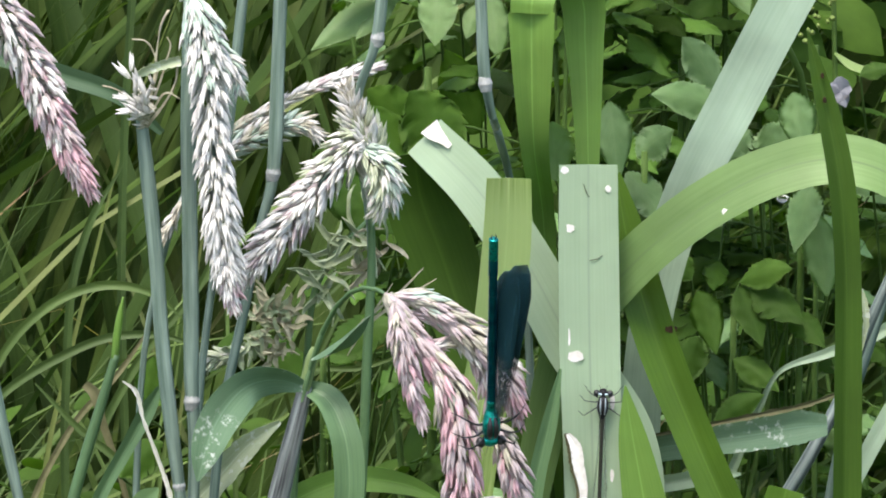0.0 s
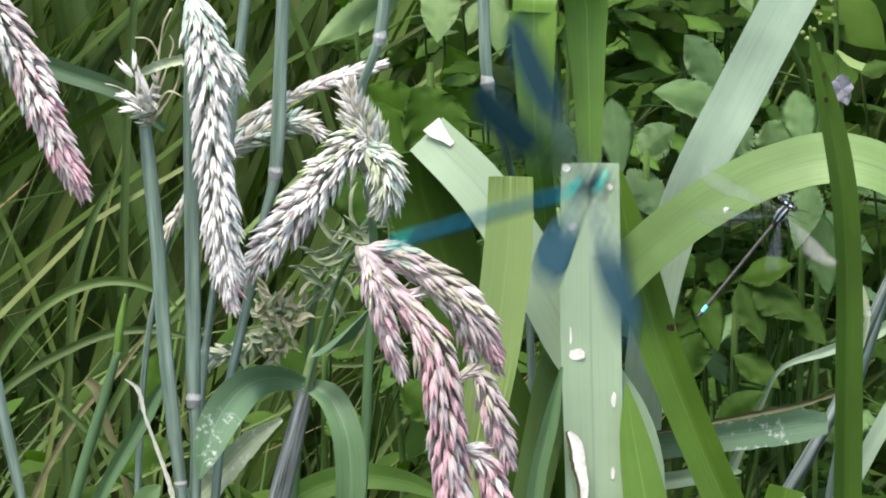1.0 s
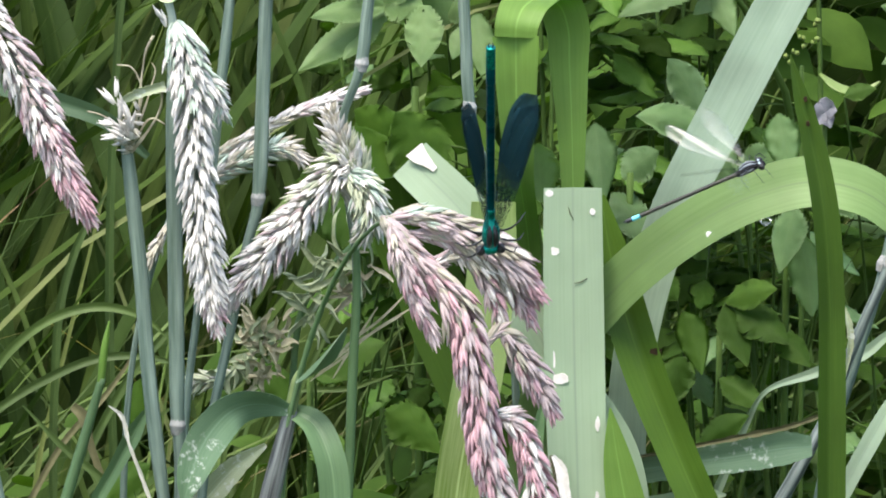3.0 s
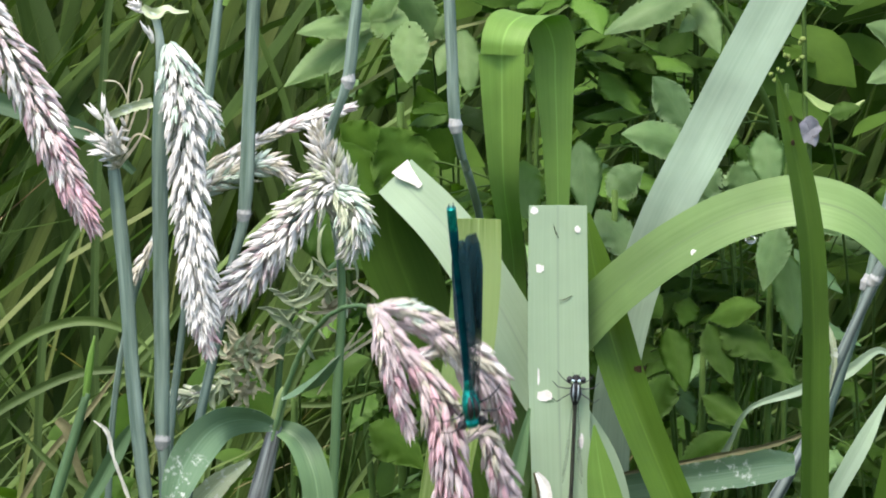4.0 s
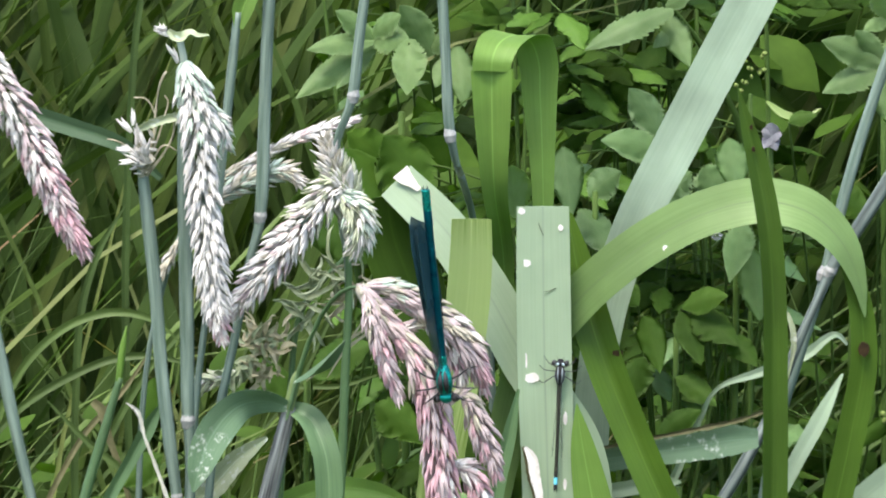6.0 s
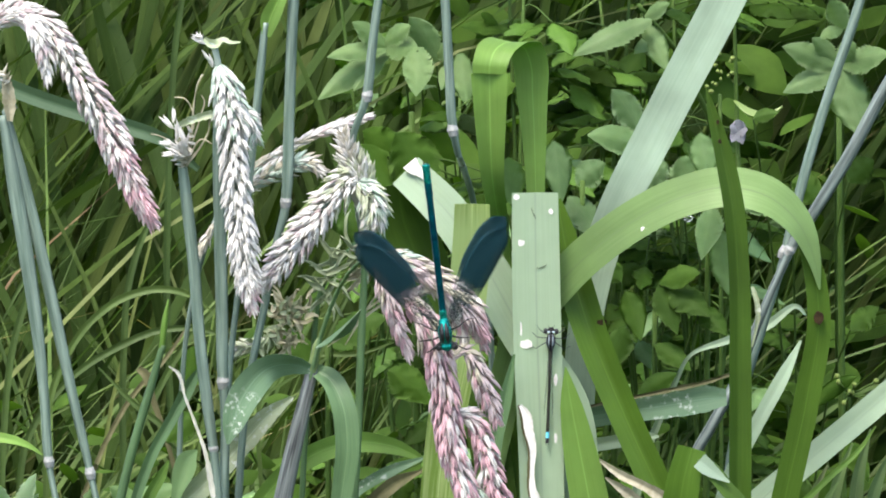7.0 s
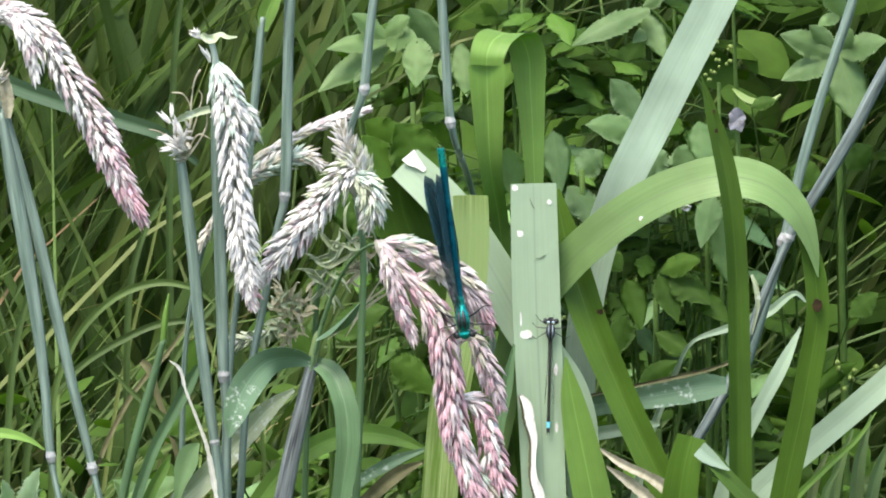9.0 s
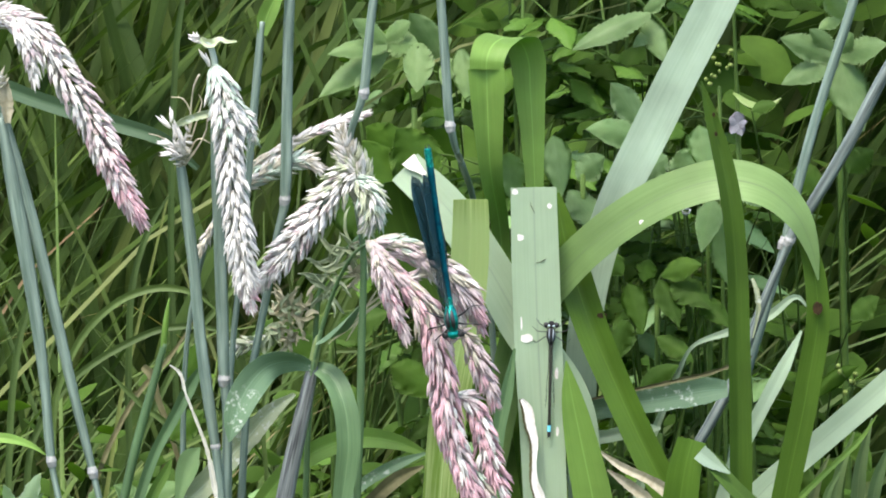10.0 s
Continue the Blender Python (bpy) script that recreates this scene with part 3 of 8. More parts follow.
# ---- lower leaves beside the reeds ----
R5 = reed("reed with a pale leaf lying across")
blade("leaf", [
    (0.12794, 0.05000, 0.53000, .0068, 0), (0.11733, 0.05000, 0.52093, .0068, 0), (0.10216, 0.05000, 0.50806, .0068, 0), (0.08848, 0.05000, 0.49639, .0072, 0), (0.07932, 0.05000, 0.48603, .009, 0), (0.06, 0.055, 0.36, .009, 0), (0.05, 0.06, 0.0, .007, 0)],
    M_REED_PALE, R5, "pale green slanting leaf", fold=0.06)
blade("leaf", [
    (0.09921, 0.06200, 0.53740, .0006, 0), (0.09425, 0.06000, 0.52782, .0036, 0), (0.08806, 0.05800, 0.51673, .0038, 0), (0.08113, 0.05800, 0.50294, .004, 0), (0.07645, 0.05800, 0.48911, .004, 0), (0.06, 0.06, 0.3, .004, 0), (0.055, 0.062, 0.0, .003, 0)], M_REED_PALE, R5, "narrow pale leaf", fold=0.1)
R6 = reed("young reed with a leaf snapped over")
blade("leaf", [
    (0.06897, -0.00400, 0.52048, .0076, 0), (0.06713, -0.00400, 0.51343, .0086, 0), (0.06524, -0.00300, 0.50120, .0096, 0), (0.062, 0.01, 0.36, .009, 0), (0.06, 0.02, 0.0, .006, 0)], M_REED_MID, R6, "green snapped leaf", fold=0.12)
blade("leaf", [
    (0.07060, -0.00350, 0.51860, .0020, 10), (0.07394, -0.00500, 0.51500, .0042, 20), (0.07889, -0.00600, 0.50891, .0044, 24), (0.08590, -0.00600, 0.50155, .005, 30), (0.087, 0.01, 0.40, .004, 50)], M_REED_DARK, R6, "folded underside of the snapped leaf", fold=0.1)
R7 = thing("grass_plant", "grey-green grass leaf with a bitten-off end", "plant", "grasses")
blade("leaf", [
    (0.07901, 0.04600, 0.52487, .0042, -6), (0.07434, 0.04600, 0.52462, .0068, -4), (0.06454, 0.04700, 0.52272, .0068, 0), (0.05248, 0.04800, 0.52084, .0064, 0), (0.04040, 0.05000, 0.51846, .0058, 0), (0.02977, 0.05400, 0.51431, .0058, 0), (0.02049, 0.06000, 0.50019, .0055, 0), (0.015, 0.07, 0.3, .005, 0), (0.014, 0.075, 0.0, .004, 0)],
    M_SCRAPED, R7, "grey-green leaf with a ragged end", fold=0.1, ragged=0.04)
blade("rolled_edge", [(0.08570, 0.04550, 0.53361, .0006, 0), (0.07543, 0.04520, 0.52965, .0011, 0), (0.06458, 0.04600, 0.52703, .0012, 0), (0.05251, 0.04700, 0.52439, .0010, 0), (0.04118, 0.04900, 0.52171, .0006, 0)], M_BROWN, R7, "withered brown rolled edge", fold=0.5, ragged=0.25)
blade("leaf", [(0.06121, 0.05600, 0.51249, .0005, 0), (0.05698, 0.05600, 0.51254, .0032, 0), (0.04788, 0.05600, 0.51080, .0036, 0), (0.03727, 0.05700, 0.50904, .0036, 0), (0.02661, 0.06000, 0.50474, .004, 0), (0.015, 0.072, 0.3, .004, 0), (0.014, 0.075, 0.0, .004, 0)], M_REED_PALE, R7, "pale narrow leaf", fold=0.15)
R8 = thing("grass_plant", "thin pale grass leaf curving over", "plant", "grasses")
blade("leaf", [(0.10116, 0.08500, 0.54028, .0006, 0), (0.09920, 0.08500, 0.54248, .0012, 0), (0.09107, 0.08500, 0.53777, .0026, 0), (0.08035, 0.08500, 0.53356, .0022, 0), (0.07040, 0.08600, 0.52946, .001, 0), (0.06577, 0.09000, 0.52040, .0015, 0), (0.06, 0.1, 0.3, .002, 0), (0.058, 0.1, 0.0, .002, 0)], M_REED_PALE, R8, "", fold=0.2)


# ---- marks on the leaves: bitten holes with dry pale rims, spots, drops ----
def mark(at, w, h, material, parent, seed, name="bite_mark", label="pale dry bitten hole"):
    rng = random.Random(seed)
    bm = bmesh.new()
    uvn = 18
    top = bm.verts.new((at[0], at[1] - 0.0001, at[2]))
    rim, low = [], []
    for k in range(uvn):
        a = 2 * math.pi * k / uvn
        q = rng.uniform(0.84, 1.12)
        x, z = at[0] + math.cos(a) * w * 0.5 * q, at[2] + math.sin(a) * h * 0.5 * q
        rim.append(bm.verts.new((x, at[1] - 0.0001, z)))
        low.append(bm.verts.new((x * 1.0, at[1] + 0.0008, z)))
    for k in range(uvn):
        j = (k + 1) % uvn
        bm.faces.new([top, rim[k], rim[j]])
        bm.faces.new([rim[k], low[k], low[j], rim[j]])
    bmesh.ops.recalc_face_normals(bm, faces=bm.faces)
    return part(name, bm, material, parent, label, smooth=False)


for k, (p, w, h) in enumerate([((0.02334, 0.02970, 0.58143), .0016, .0016), ((0.02423, 0.02970, 0.56917), .0026, .0018), ((0.03239, 0.02970, 0.57754), .0012, .0014), ((0.02583, 0.02970, 0.54217), .0034, .0024), ((0.02438, 0.02970, 0.54628), .0008, .004), ((0.03363, 0.02970, 0.53250), .001, .0032), ((0.03360, 0.02970, 0.51698), .0008, .0028)]):
    mark(p, w, h, M_WHITE, MAIN_LEAF, k)
mark((0.05678, 0.02620, 0.57329), .0017, .0014, M_WHITE, R3.children[0], 21)
mark((0.06872, 0.02550, 0.57658), .0022, .0008, M_WHITE, R3.children[0], 22)
mark((0.10282, 0.02850, 0.54920), .0026, .0036, M_RUST, R3.children[1], 23, "rust_spot", "dark rusty spot")
mark((-0.00056, 0.04150, 0.58026), .0022, .0018, M_RUST, R1.children[2], 24, "leaf_spot", "dark spot")
mark((0.04579, 0.03650, 0.54681), .0026, .0014, M_RUST, R1.children[5], 25, "rust_spot", "rusty spot")
for k, p in enumerate([((0.07632, 0.00300, 0.60020)), ((0.07578, 0.00300, 0.60528))]):
    mark(p, .0008, .0012, M_RUST, R4.children[0], 30 + k, "leaf_spot", "small dark spot")
blade("torn_tip", [(-0.00494, 0.04220, 0.58870, .0043, 0), (-0.00391, 0.04200, 0.58750, .0037, 0), (-0.00227, 0.04160, 0.58618, .0022, 0), (-0.00050, 0.04130, 0.58454, .0012, 0)], M_WHITE, R1, "bleached torn tip", fold=0.05, ragged=0.06)
blade("dry_strip", [(0.02429, 0.02750, 0.52617, .0008, 0), (0.02576, 0.02700, 0.52396, .0022, 0), (0.02660, 0.02700, 0.51939, .0024, 0), (0.02759, 0.02720, 0.51478, .0019, 0), (0.02736, 0.02720, 0.50869, .0011, 0), (0.02759, 0.02720, 0.50335, .0019, 0), (0.02875, 0.02720, 0.49998, .0026, 0), (0.02929, 0.02760, 0.49562, .0014, 0)], M_WHITE, R1, "bleached dry leaf edge", fold=0.3, ragged=0.07)
blade("dry_rim", [(0.02389, 0.02790, 0.52617, .0008, 0), (0.02486, 0.02770, 0.52296, .0014, 0), (0.02540, 0.02770, 0.51939, .0014, 0), (0.02659, 0.02780, 0.51478, .0012, 0), (0.02656, 0.02780, 0.50869, .0010, 0), (0.02669, 0.02780, 0.50335, .0012, 0), (0.02755, 0.02790, 0.49998, .0014, 0), (0.02849, 0.02800, 0.49562, .0012, 0)], M_BROWN, R1, "brown rim of the dry edge", fold=0.2, ragged=0.15)
for a, b in (((0.02862, 0.02990, 0.56242), (0.03132, 0.02990, 0.56345)), ((0.02733, 0.02990, 0.57848), (0.02849, 0.02990, 0.57574))):
    m = [(u + v) / 2 for u, v in zip(a, b)]
    blade("scratch", [(*a, .0001, 0), (m[0], m[1], m[2] - .0003, .00015, 0), (*b, .0001, 0)], M_RUST, MAIN_LEAF, "fine dark scratch", columns=2, fold=0.0, steps=4)
bm = bmesh.new()
ball(bm, (0.06839, 0.02300, 0.57655), (.0012, .0008, .0008))
tagged(part("water_drop", bm, M_DEW), "clear water drop hanging under the arching leaf", "drop")


# ---- grass stems ----
def culm(label, rows, material=M_CULM, joints=(), group="grass stems", name="grass_plant"):
    g = thing(name, label, "grass", group)
    stalk("stem", rows, material, g)
    for at, r, lean in joints:
        joint(at, r, g, lean)
    return g


culm("grey-green grass stem in a broad leaf sheath", [
    (-0.10829, -0.03000, 0.61231, 0.00104), (-0.10625, -0.03000, 0.59902, 0.00174), (-0.10278, -0.03000, 0.57682, 0.00191), (-0.10012, -0.03000, 0.55753, 0.00165), (-0.09844, -0.03000, 0.53969, 0.00126), (-0.09747, -0.03000, 0.52331, 0.00109), (-0.09709, -0.03000, 0.52003, 0.00087), (-0.09525, -0.03000, 0.50986, 0.00087), (-.088, -.025, .36, .001), (-.08, -.02, .0, .0012)],
    joints=[((-0.09734, -0.03000, 0.52212), .00122, -8)])
G2 = culm("grey-green grass stem bearing a drooping seed head", [
    (-0.10780, -0.02800, 0.61347, 0.00096), (-0.10540, -0.02800, 0.60312, 0.00148), (-0.10029, -0.02800, 0.58237, 0.00157), (-0.09523, -0.02800, 0.55861, 0.00157), (-0.09123, -0.02800, 0.53924, 0.00130), (-0.08748, -0.02800, 0.52207, 0.00104), (-0.08654, -0.02800, 0.51758, 0.00087), (-0.08480, -0.02800, 0.50935, 0.00087), (-.076, -.022, .36, .001), (-.07, -.02, .0, .0012)],
    joints=[((-0.08681, -0.02800, 0.51863), .00125, -10)])
G3 = culm("grass stem whose seed head is withered away", [
    (-0.06322, -0.01200, 0.59890, .0011), (-0.06222, -0.01200, 0.58967, .00145), (-0.06034, -0.01200, 0.57179, .0015), (-0.05893, -0.01200, 0.55237, .0015), (-0.05704, -0.01200, 0.53440, .0015), (-0.05537, -0.01200, 0.52089, .0012), (-0.05402, -0.01200, 0.50586, .001), (-.05, -.01, .36, .001), (-.045, -.005, .0, .0012)],
    joints=[((-0.05550, -0.01200, 0.52210), .0012, -8)])
G4 = culm("stout grey-green grass stem bearing a silvery seed head", [
    (-0.05338, -0.00800, 0.61567, .0014), (-0.05364, -0.00800, 0.60082, .0016), (-0.05345, -0.00800, 0.57849, .0016), (-0.05311, -0.00800, 0.55608, .0016), (-0.05295, -0.00800, 0.54036, .00145), (-0.05272, -0.00800, 0.53661, .0013), (-0.05298, -0.00800, 0.50507, .0014), (-.05, -.004, .36, .0014), (-.05, 0, .0, .0015)],
    joints=[((-0.05297, -0.00800, 0.53902), .0015, 0)])
G5 = culm("slender grass stem with a green sheath", [
    (-0.04172, 0.00400, 0.63158, .0009), (-0.04313, 0.00400, 0.61820, .0011), (-0.04489, 0.00400, 0.60182, .001), (-0.04648, 0.00400, 0.58689, .001), (-0.04879, 0.00400, 0.56444, .0008), (-0.05158, 0.00400, 0.54043, .0008), (-0.05284, 0.00400, 0.50272, .0008), (-.05, .008, .36, .0009), (-.048, .01, .0, .001)])
blade("flag_leaf", [(-0.04148, 0.00350, 0.62793, .0022, 0), (-0.04052, 0.00350, 0.63238, .0048, 0), (-0.03853, 0.00350, 0.63682, .0042, 0), (-0.03549, 0.00400, 0.64340, .002, 0), (-0.03395, 0.00400, 0.64709, .0003, 0)], M_REED, G5, "bright green flag leaf", fold=0.25)
culm("upright grey-green grass stem with a joint", [
    (-0.03388, 0.00600, 0.64607, .0014), (-0.03494, 0.00600, 0.62674, .0014), (-0.03573, 0.00600, 0.60587, .0014), (-0.03649, 0.00600, 0.58644, .0014), (-0.03685, 0.00600, 0.58256, .0012), (-0.03891, 0.00600, 0.57449, .0010), (-0.04218, 0.00700, 0.55784, .0010), (-0.04708, 0.00800, 0.53362, .0010), (-0.04993, 0.01000, 0.50151, .001), (-.05, .012, .36, .001), (-.045, .014, .0, .0012)],
    joints=[((-0.03668, 0.00600, 0.58420), .00135, 8)])
culm("slender grass stem bending at a joint", [
    (-0.01075, -0.00200, 0.64689, .0010), (-0.01252, -0.00200, 0.63654, .0011), (-0.01419, -0.00200, 0.62320, .0012), (-0.01521, -0.00200, 0.61430, .0012), (-0.01600, -0.00200, 0.61104, .001), (-0.01884, 0.00100, 0.60271, .0009), (-0.01920, 0.00900, 0.59025, .0008), (-0.01687, 0.01150, 0.57180, .0007), (-0.01744, 0.01150, 0.54471, .0007), (-0.01945, 0.01150, 0.50087, .0008), (-.02, .014, .36, .001), (-.018, .016, .0, .001)],
    joints=[((-0.01523, -0.00200, 0.61326), .0013, 8)])
culm("slender grass stem leaning behind the reeds", [
    (0.00446, 0.01200, 0.64477, .0012), (0.00516, 0.01200, 0.63135, .0012), (0.00598, 0.01200, 0.61641, .0012), (0.00669, 0.01200, 0.60368, .0012), (0.00736, 0.01300, 0.59948, .001), (0.00956, 0.03000, 0.58880, .0009), (0.01217, 0.05200, 0.57535, .0008), (0.01512, 0.06200, 0.55376, .0008), (0.01728, 0.06600, 0.48978, .001), (.012, .07, .36, .001), (.012, .07, .0, .001)],
    joints=[((0.00682, 0.01200, 0.60204), .0013, -8)])
G9 = culm("green grass stem carrying a pale seed head", [
    (-0.01670, 0.00800, 0.57839, .0006), (-0.01642, 0.00800, 0.56788, .0008), (-0.01736, 0.00800, 0.54533, .0010), (-0.01813, 0.00800, 0.52422, .0010), (-0.01937, 0.00800, 0.50155, .0010), (-.02, .01, .36, .0012), (-.018, .012, .0, .0013)], M_GREY_LEAF)
G10 = culm("purplish grass stem with a white joint", [
    (0.13070, 0.07000, 0.61994, .0012), (0.12154, 0.07000, 0.60403, .0016), (0.11235, 0.07000, 0.58654, .0017), (0.10315, 0.07000, 0.57132, .0016), (0.09702, 0.07000, 0.56187, .0014), (0.09517, 0.07000, 0.55759, .0012), (0.08852, 0.07000, 0.54228, .0012), (0.08277, 0.07000, 0.52692, .0012), (0.07560, 0.06600, 0.51385, .0015), (0.06940, 0.06400, 0.50348, .0014), (0.06287, 0.06400, 0.48809, .0013), (.05, .07, .36, .0013), (.045, .07, .0, .0014)],
    M_CULM_DARK, joints=[((0.09641, 0.07000, 0.56065), .0014, 34)])
culm("grey-green grass stem leaning beside a joint", [
    (0.11737, 0.07500, 0.63465, .0012), (0.11273, 0.07500, 0.61944, .0013), (0.10654, 0.07500, 0.60116, .0013), (0.10110, 0.07500, 0.58282, .0014), (0.09685, 0.07400, 0.56613, .0013), (0.09465, 0.07400, 0.55692, .0011), (0.08933, 0.07400, 0.53848, .001), (0.08305, 0.07400, 0.51692, .001), (0.07822, 0.07500, 0.48576, .001), (.07, .08, .36, .001), (.068, .08, .0, .001)],
    joints=[((0.09495, 0.07300, 0.55940), .0014, 20)])

# ---- low grass shoots between the stems ----
L1 = thing("grass_tuft", "blue-green rolled grass shoot with a bright tip", "grass", "shoots")
stalk("stem", [(-0.06921, 0.01000, 0.54559, .0008), (-0.07271, 0.01000, 0.53356, .0011), (-0.07636, 0.01000, 0.52151, .0012), (-0.08120, 0.01000, 0.50188, .0012), (-.078, .015, .36, .0014), (-.07, .02, 0, .0015)], M_GREY_LEAF, L1)
stalk("tip", [(-0.06765, 0.01000, 0.55762, .0002), (-0.06848, 0.01000, 0.55312, .0007), (-0.06953, 0.01000, 0.54439, .0008)], M_REED, L1, "bright green tip")
L2 = thing("grass_tuft", "blunt blue-green folded grass leaf", "grass", "shoots")
blade("leaf", [(-0.05989, 0.00400, 0.53978, .0012, 0), (-0.06173, 0.00400, 0.53633, .0030, 0), (-0.06634, 0.00400, 0.52780, .0030, 0), (-0.07172, 0.00400, 0.51805, .0028, 0), (-0.07720, 0.00400, 0.50301, .0028, 0), (-.07, .01, .36, .004, 0), (-.066, .012, 0, .003, 0)], M_GREY_LEAF, L2, "", fold=0.35)
L3 = thing("dry_leaf", "curled bleached dry grass leaf", "grass", "shoots")
blade("leaf", [(-0.06669, -0.02000, 0.54524, 0.00020, 0), (-0.06452, -0.02000, 0.54372, 0.00082, 0), (-0.06258, -0.02000, 0.53743, 0.00068, 10), (-0.05978, -0.02000, 0.52994, 0.00088, 0), (-0.05727, -0.02000, 0.52243, 0.00095, 0), (-0.05593, -0.02000, 0.51494, 0.00136, 0), (-0.05489, -0.02000, 0.50744, 0.00095, 0), (-.05, -.02, .36, .0015, 0), (-.048, -.018, 0, .001, 0)], M_DRY, L3, "", fold=0.45, ragged=0.25)
L4 = thing("grass_tuft", "broad blue-green grass leaf arching over its stem", "grass", "shoots")
stalk("stem", [(-0.02970, -0.01000, 0.54270, .0014), (-0.03177, -0.01000, 0.53374, .0019), (-0.03462, -0.01000, 0.52177, .0022), (-0.03814, -0.01000, 0.50529, .0024), (-.042, -.008, .36, .002), (-.04, -.006, 0, .0018)], M_SHEATH, L4, "dark ribbed stem sheath")
blade("leaf", [(-0.02968, -0.01100, 0.54258, .0020, 0), (-0.03443, -0.01400, 0.54437, .0056, 30), (-0.04162, -0.02000, 0.54390, .0080, 24), (-0.04717, -0.02400, 0.53799, .0082, 14), (-0.05017, -0.02600, 0.53020, .0050, 5), (-0.05128, -0.02600, 0.52574, .0006, 0)], M_SCRAPED, L4, "broad arching leaf with white scrapes", fold=0.12)
blade("leaf", [(-0.03003, -0.00900, 0.54252, .0030, 30), (-0.02542, -0.01200, 0.54062, .0056, 24), (-0.02189, -0.01600, 0.53472, .0062, 8), (-0.02053, -0.01800, 0.52461, .0062, 0), (-0.02158, -0.01800, 0.51415, .0056, 0), (-0.02383, -0.01800, 0.50219, .004, 0), (-0.02638, -0.01800, 0.49020, .001, 0)], M_GREY_LEAF, L4, "drooping blue-green leaf", fold=0.18)
stalk("sheath_top", [(-0.02990, -0.01020, 0.54200, .0013), (-0.02900, -0.01060, 0.54620, .0012), (-0.02820, -0.01100, 0.54960, .0010), (-0.02790, -0.01110, 0.55080, .0006)], M_GRASS_LIGHT, L4, "pale green top of the sheath")
L5 = thing("grass_tuft", "pale grass leaf slanting low between the stems", "grass", "shoots")
blade("leaf", [(-0.03535, 0.01200, 0.53124, .0010, 0), (-0.04138, 0.01200, 0.52678, .0044, 0), (-0.04896, 0.01200, 0.51854, .0058, 0), (-0.05807, 0.01200, 0.50880, .0062, 0), (-0.06717, 0.01200, 0.49981, .0062, 0), (-.07, .015, .4, .005, 0), (-.05, .02, 0, .004, 0)], M_SCRAPED_PALE, L5, "", fold=0.25, ragged=0.06)
L6 = thing("grass_tuft", "light green leaf bending low across", "grass", "shoots")
blade("leaf", [(-0.00020, 0.03000, 0.51076, .001, 0), (-0.00913, 0.03000, 0.51468, .0042, 0), (-0.01960, 0.03000, 0.51587, .0056, 0), (-0.03015, 0.03000, 0.51264, .0058, 0), (-0.03926, 0.03000, 0.50588, .0054, 0), (-0.04693, 0.03000, 0.49604, .005, 0), (-.05, .03, .4, .005, 0), (-.045, .03, 0, .004, 0)], M_REED, L6, "", fold=0.15)
L7 = thing("dry_leaf", "withered grey-brown grass leaves lying low", "grass", "shoots")
blade("leaf", [(-0.00125, 0.02200, 0.51306, .0008, 0), (-0.00907, 0.02200, 0.51011, .003, 0), (-0.01811, 0.02200, 0.50489, .003, 0), (-0.02571, 0.02200, 0.49736, .003, 0), (-.03, .03, .36, .003, 0), (-.025, .03, 0, .003, 0)], M_SCRAPED, L7, "grey scraped leaf", fold=0.2)
blade("leaf", [(-0.00187, 0.02000, 0.50995, .0008, 0), (-0.00833, 0.02000, 0.50698, .0036, 0), (-0.01590, 0.02000, 0.50068, .0036, 0), (-0.02423, 0.02000, 0.49317, .003, 0), (-.03, .03, .34, .003, 0), (-.026, .03, 0, .003, 0)], M_BROWN, L7, "withered brown leaf", fold=0.3)
blade("leaf", [(0.04484, 0.03000, 0.51123, 0.0006, 0), (0.05048, 0.03000, 0.50719, 0.0022, 0), (0.05792, 0.03000, 0.50342, 0.0026, 0), (0.06535, 0.03000, 0.49813, 0.005, 0), (0.07, 0.03, 0.36, .004, 0), (0.065, 0.03, 0, .003, 0)], M_SHRED, L7, "straw-coloured striped leaf", fold=0.3, ragged=0.05)
blade("leaf", [(0.04672, 0.03100, 0.50614, 0.0005, 0), (0.05191, 0.03100, 0.50240, 0.0026, 0), (0.05785, 0.03100, 0.49743, 0.003, 0), (0.06, 0.032, 0.36, .004, 0), (0.058, 0.032, 0, .003, 0)], M_SHRED, L7, "dry straw leaf", fold=0.3, ragged=0.1)
L8 = thing("grass_tuft", "slim blue-grey grass leaf behind the seed head", "grass", "shoots")
blade("leaf", [(0.02269, 0.02400, 0.54049, .0006, 0), (0.02062, 0.02400, 0.52989, .0032, 0), (0.01792, 0.02400, 0.51777, .0036, 0), (0.01584, 0.02400, 0.49649, .0036, 0), (.012, .03, .36, .004, 0), (.012, .03, 0, .003, 0)], M_GREY_LEAF, L8, "", fold=0.3)
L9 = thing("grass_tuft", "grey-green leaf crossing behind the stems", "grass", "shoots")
blade("leaf", [(-0.12084, 0.03000, 0.61677, .004, 0), (-0.10905, 0.03000, 0.61060, .0044, 0), (-0.09573, 0.03000, 0.60561, .0044, 0), (-0.08091, 0.03000, 0.60091, .0042, 0), (-0.06906, 0.03000, 0.59654, .0035, 0), (-0.06033, 0.03200, 0.58857, .0015, 0)], M_GREY_SHADED, L9, "", fold=0.2)
stalk("stem", [(-0.12084, 0.03000, 0.61677, .0012), (-.13, .03, .45, .0012), (-.13, .03, .0, .0014)], M_CULM, L9)

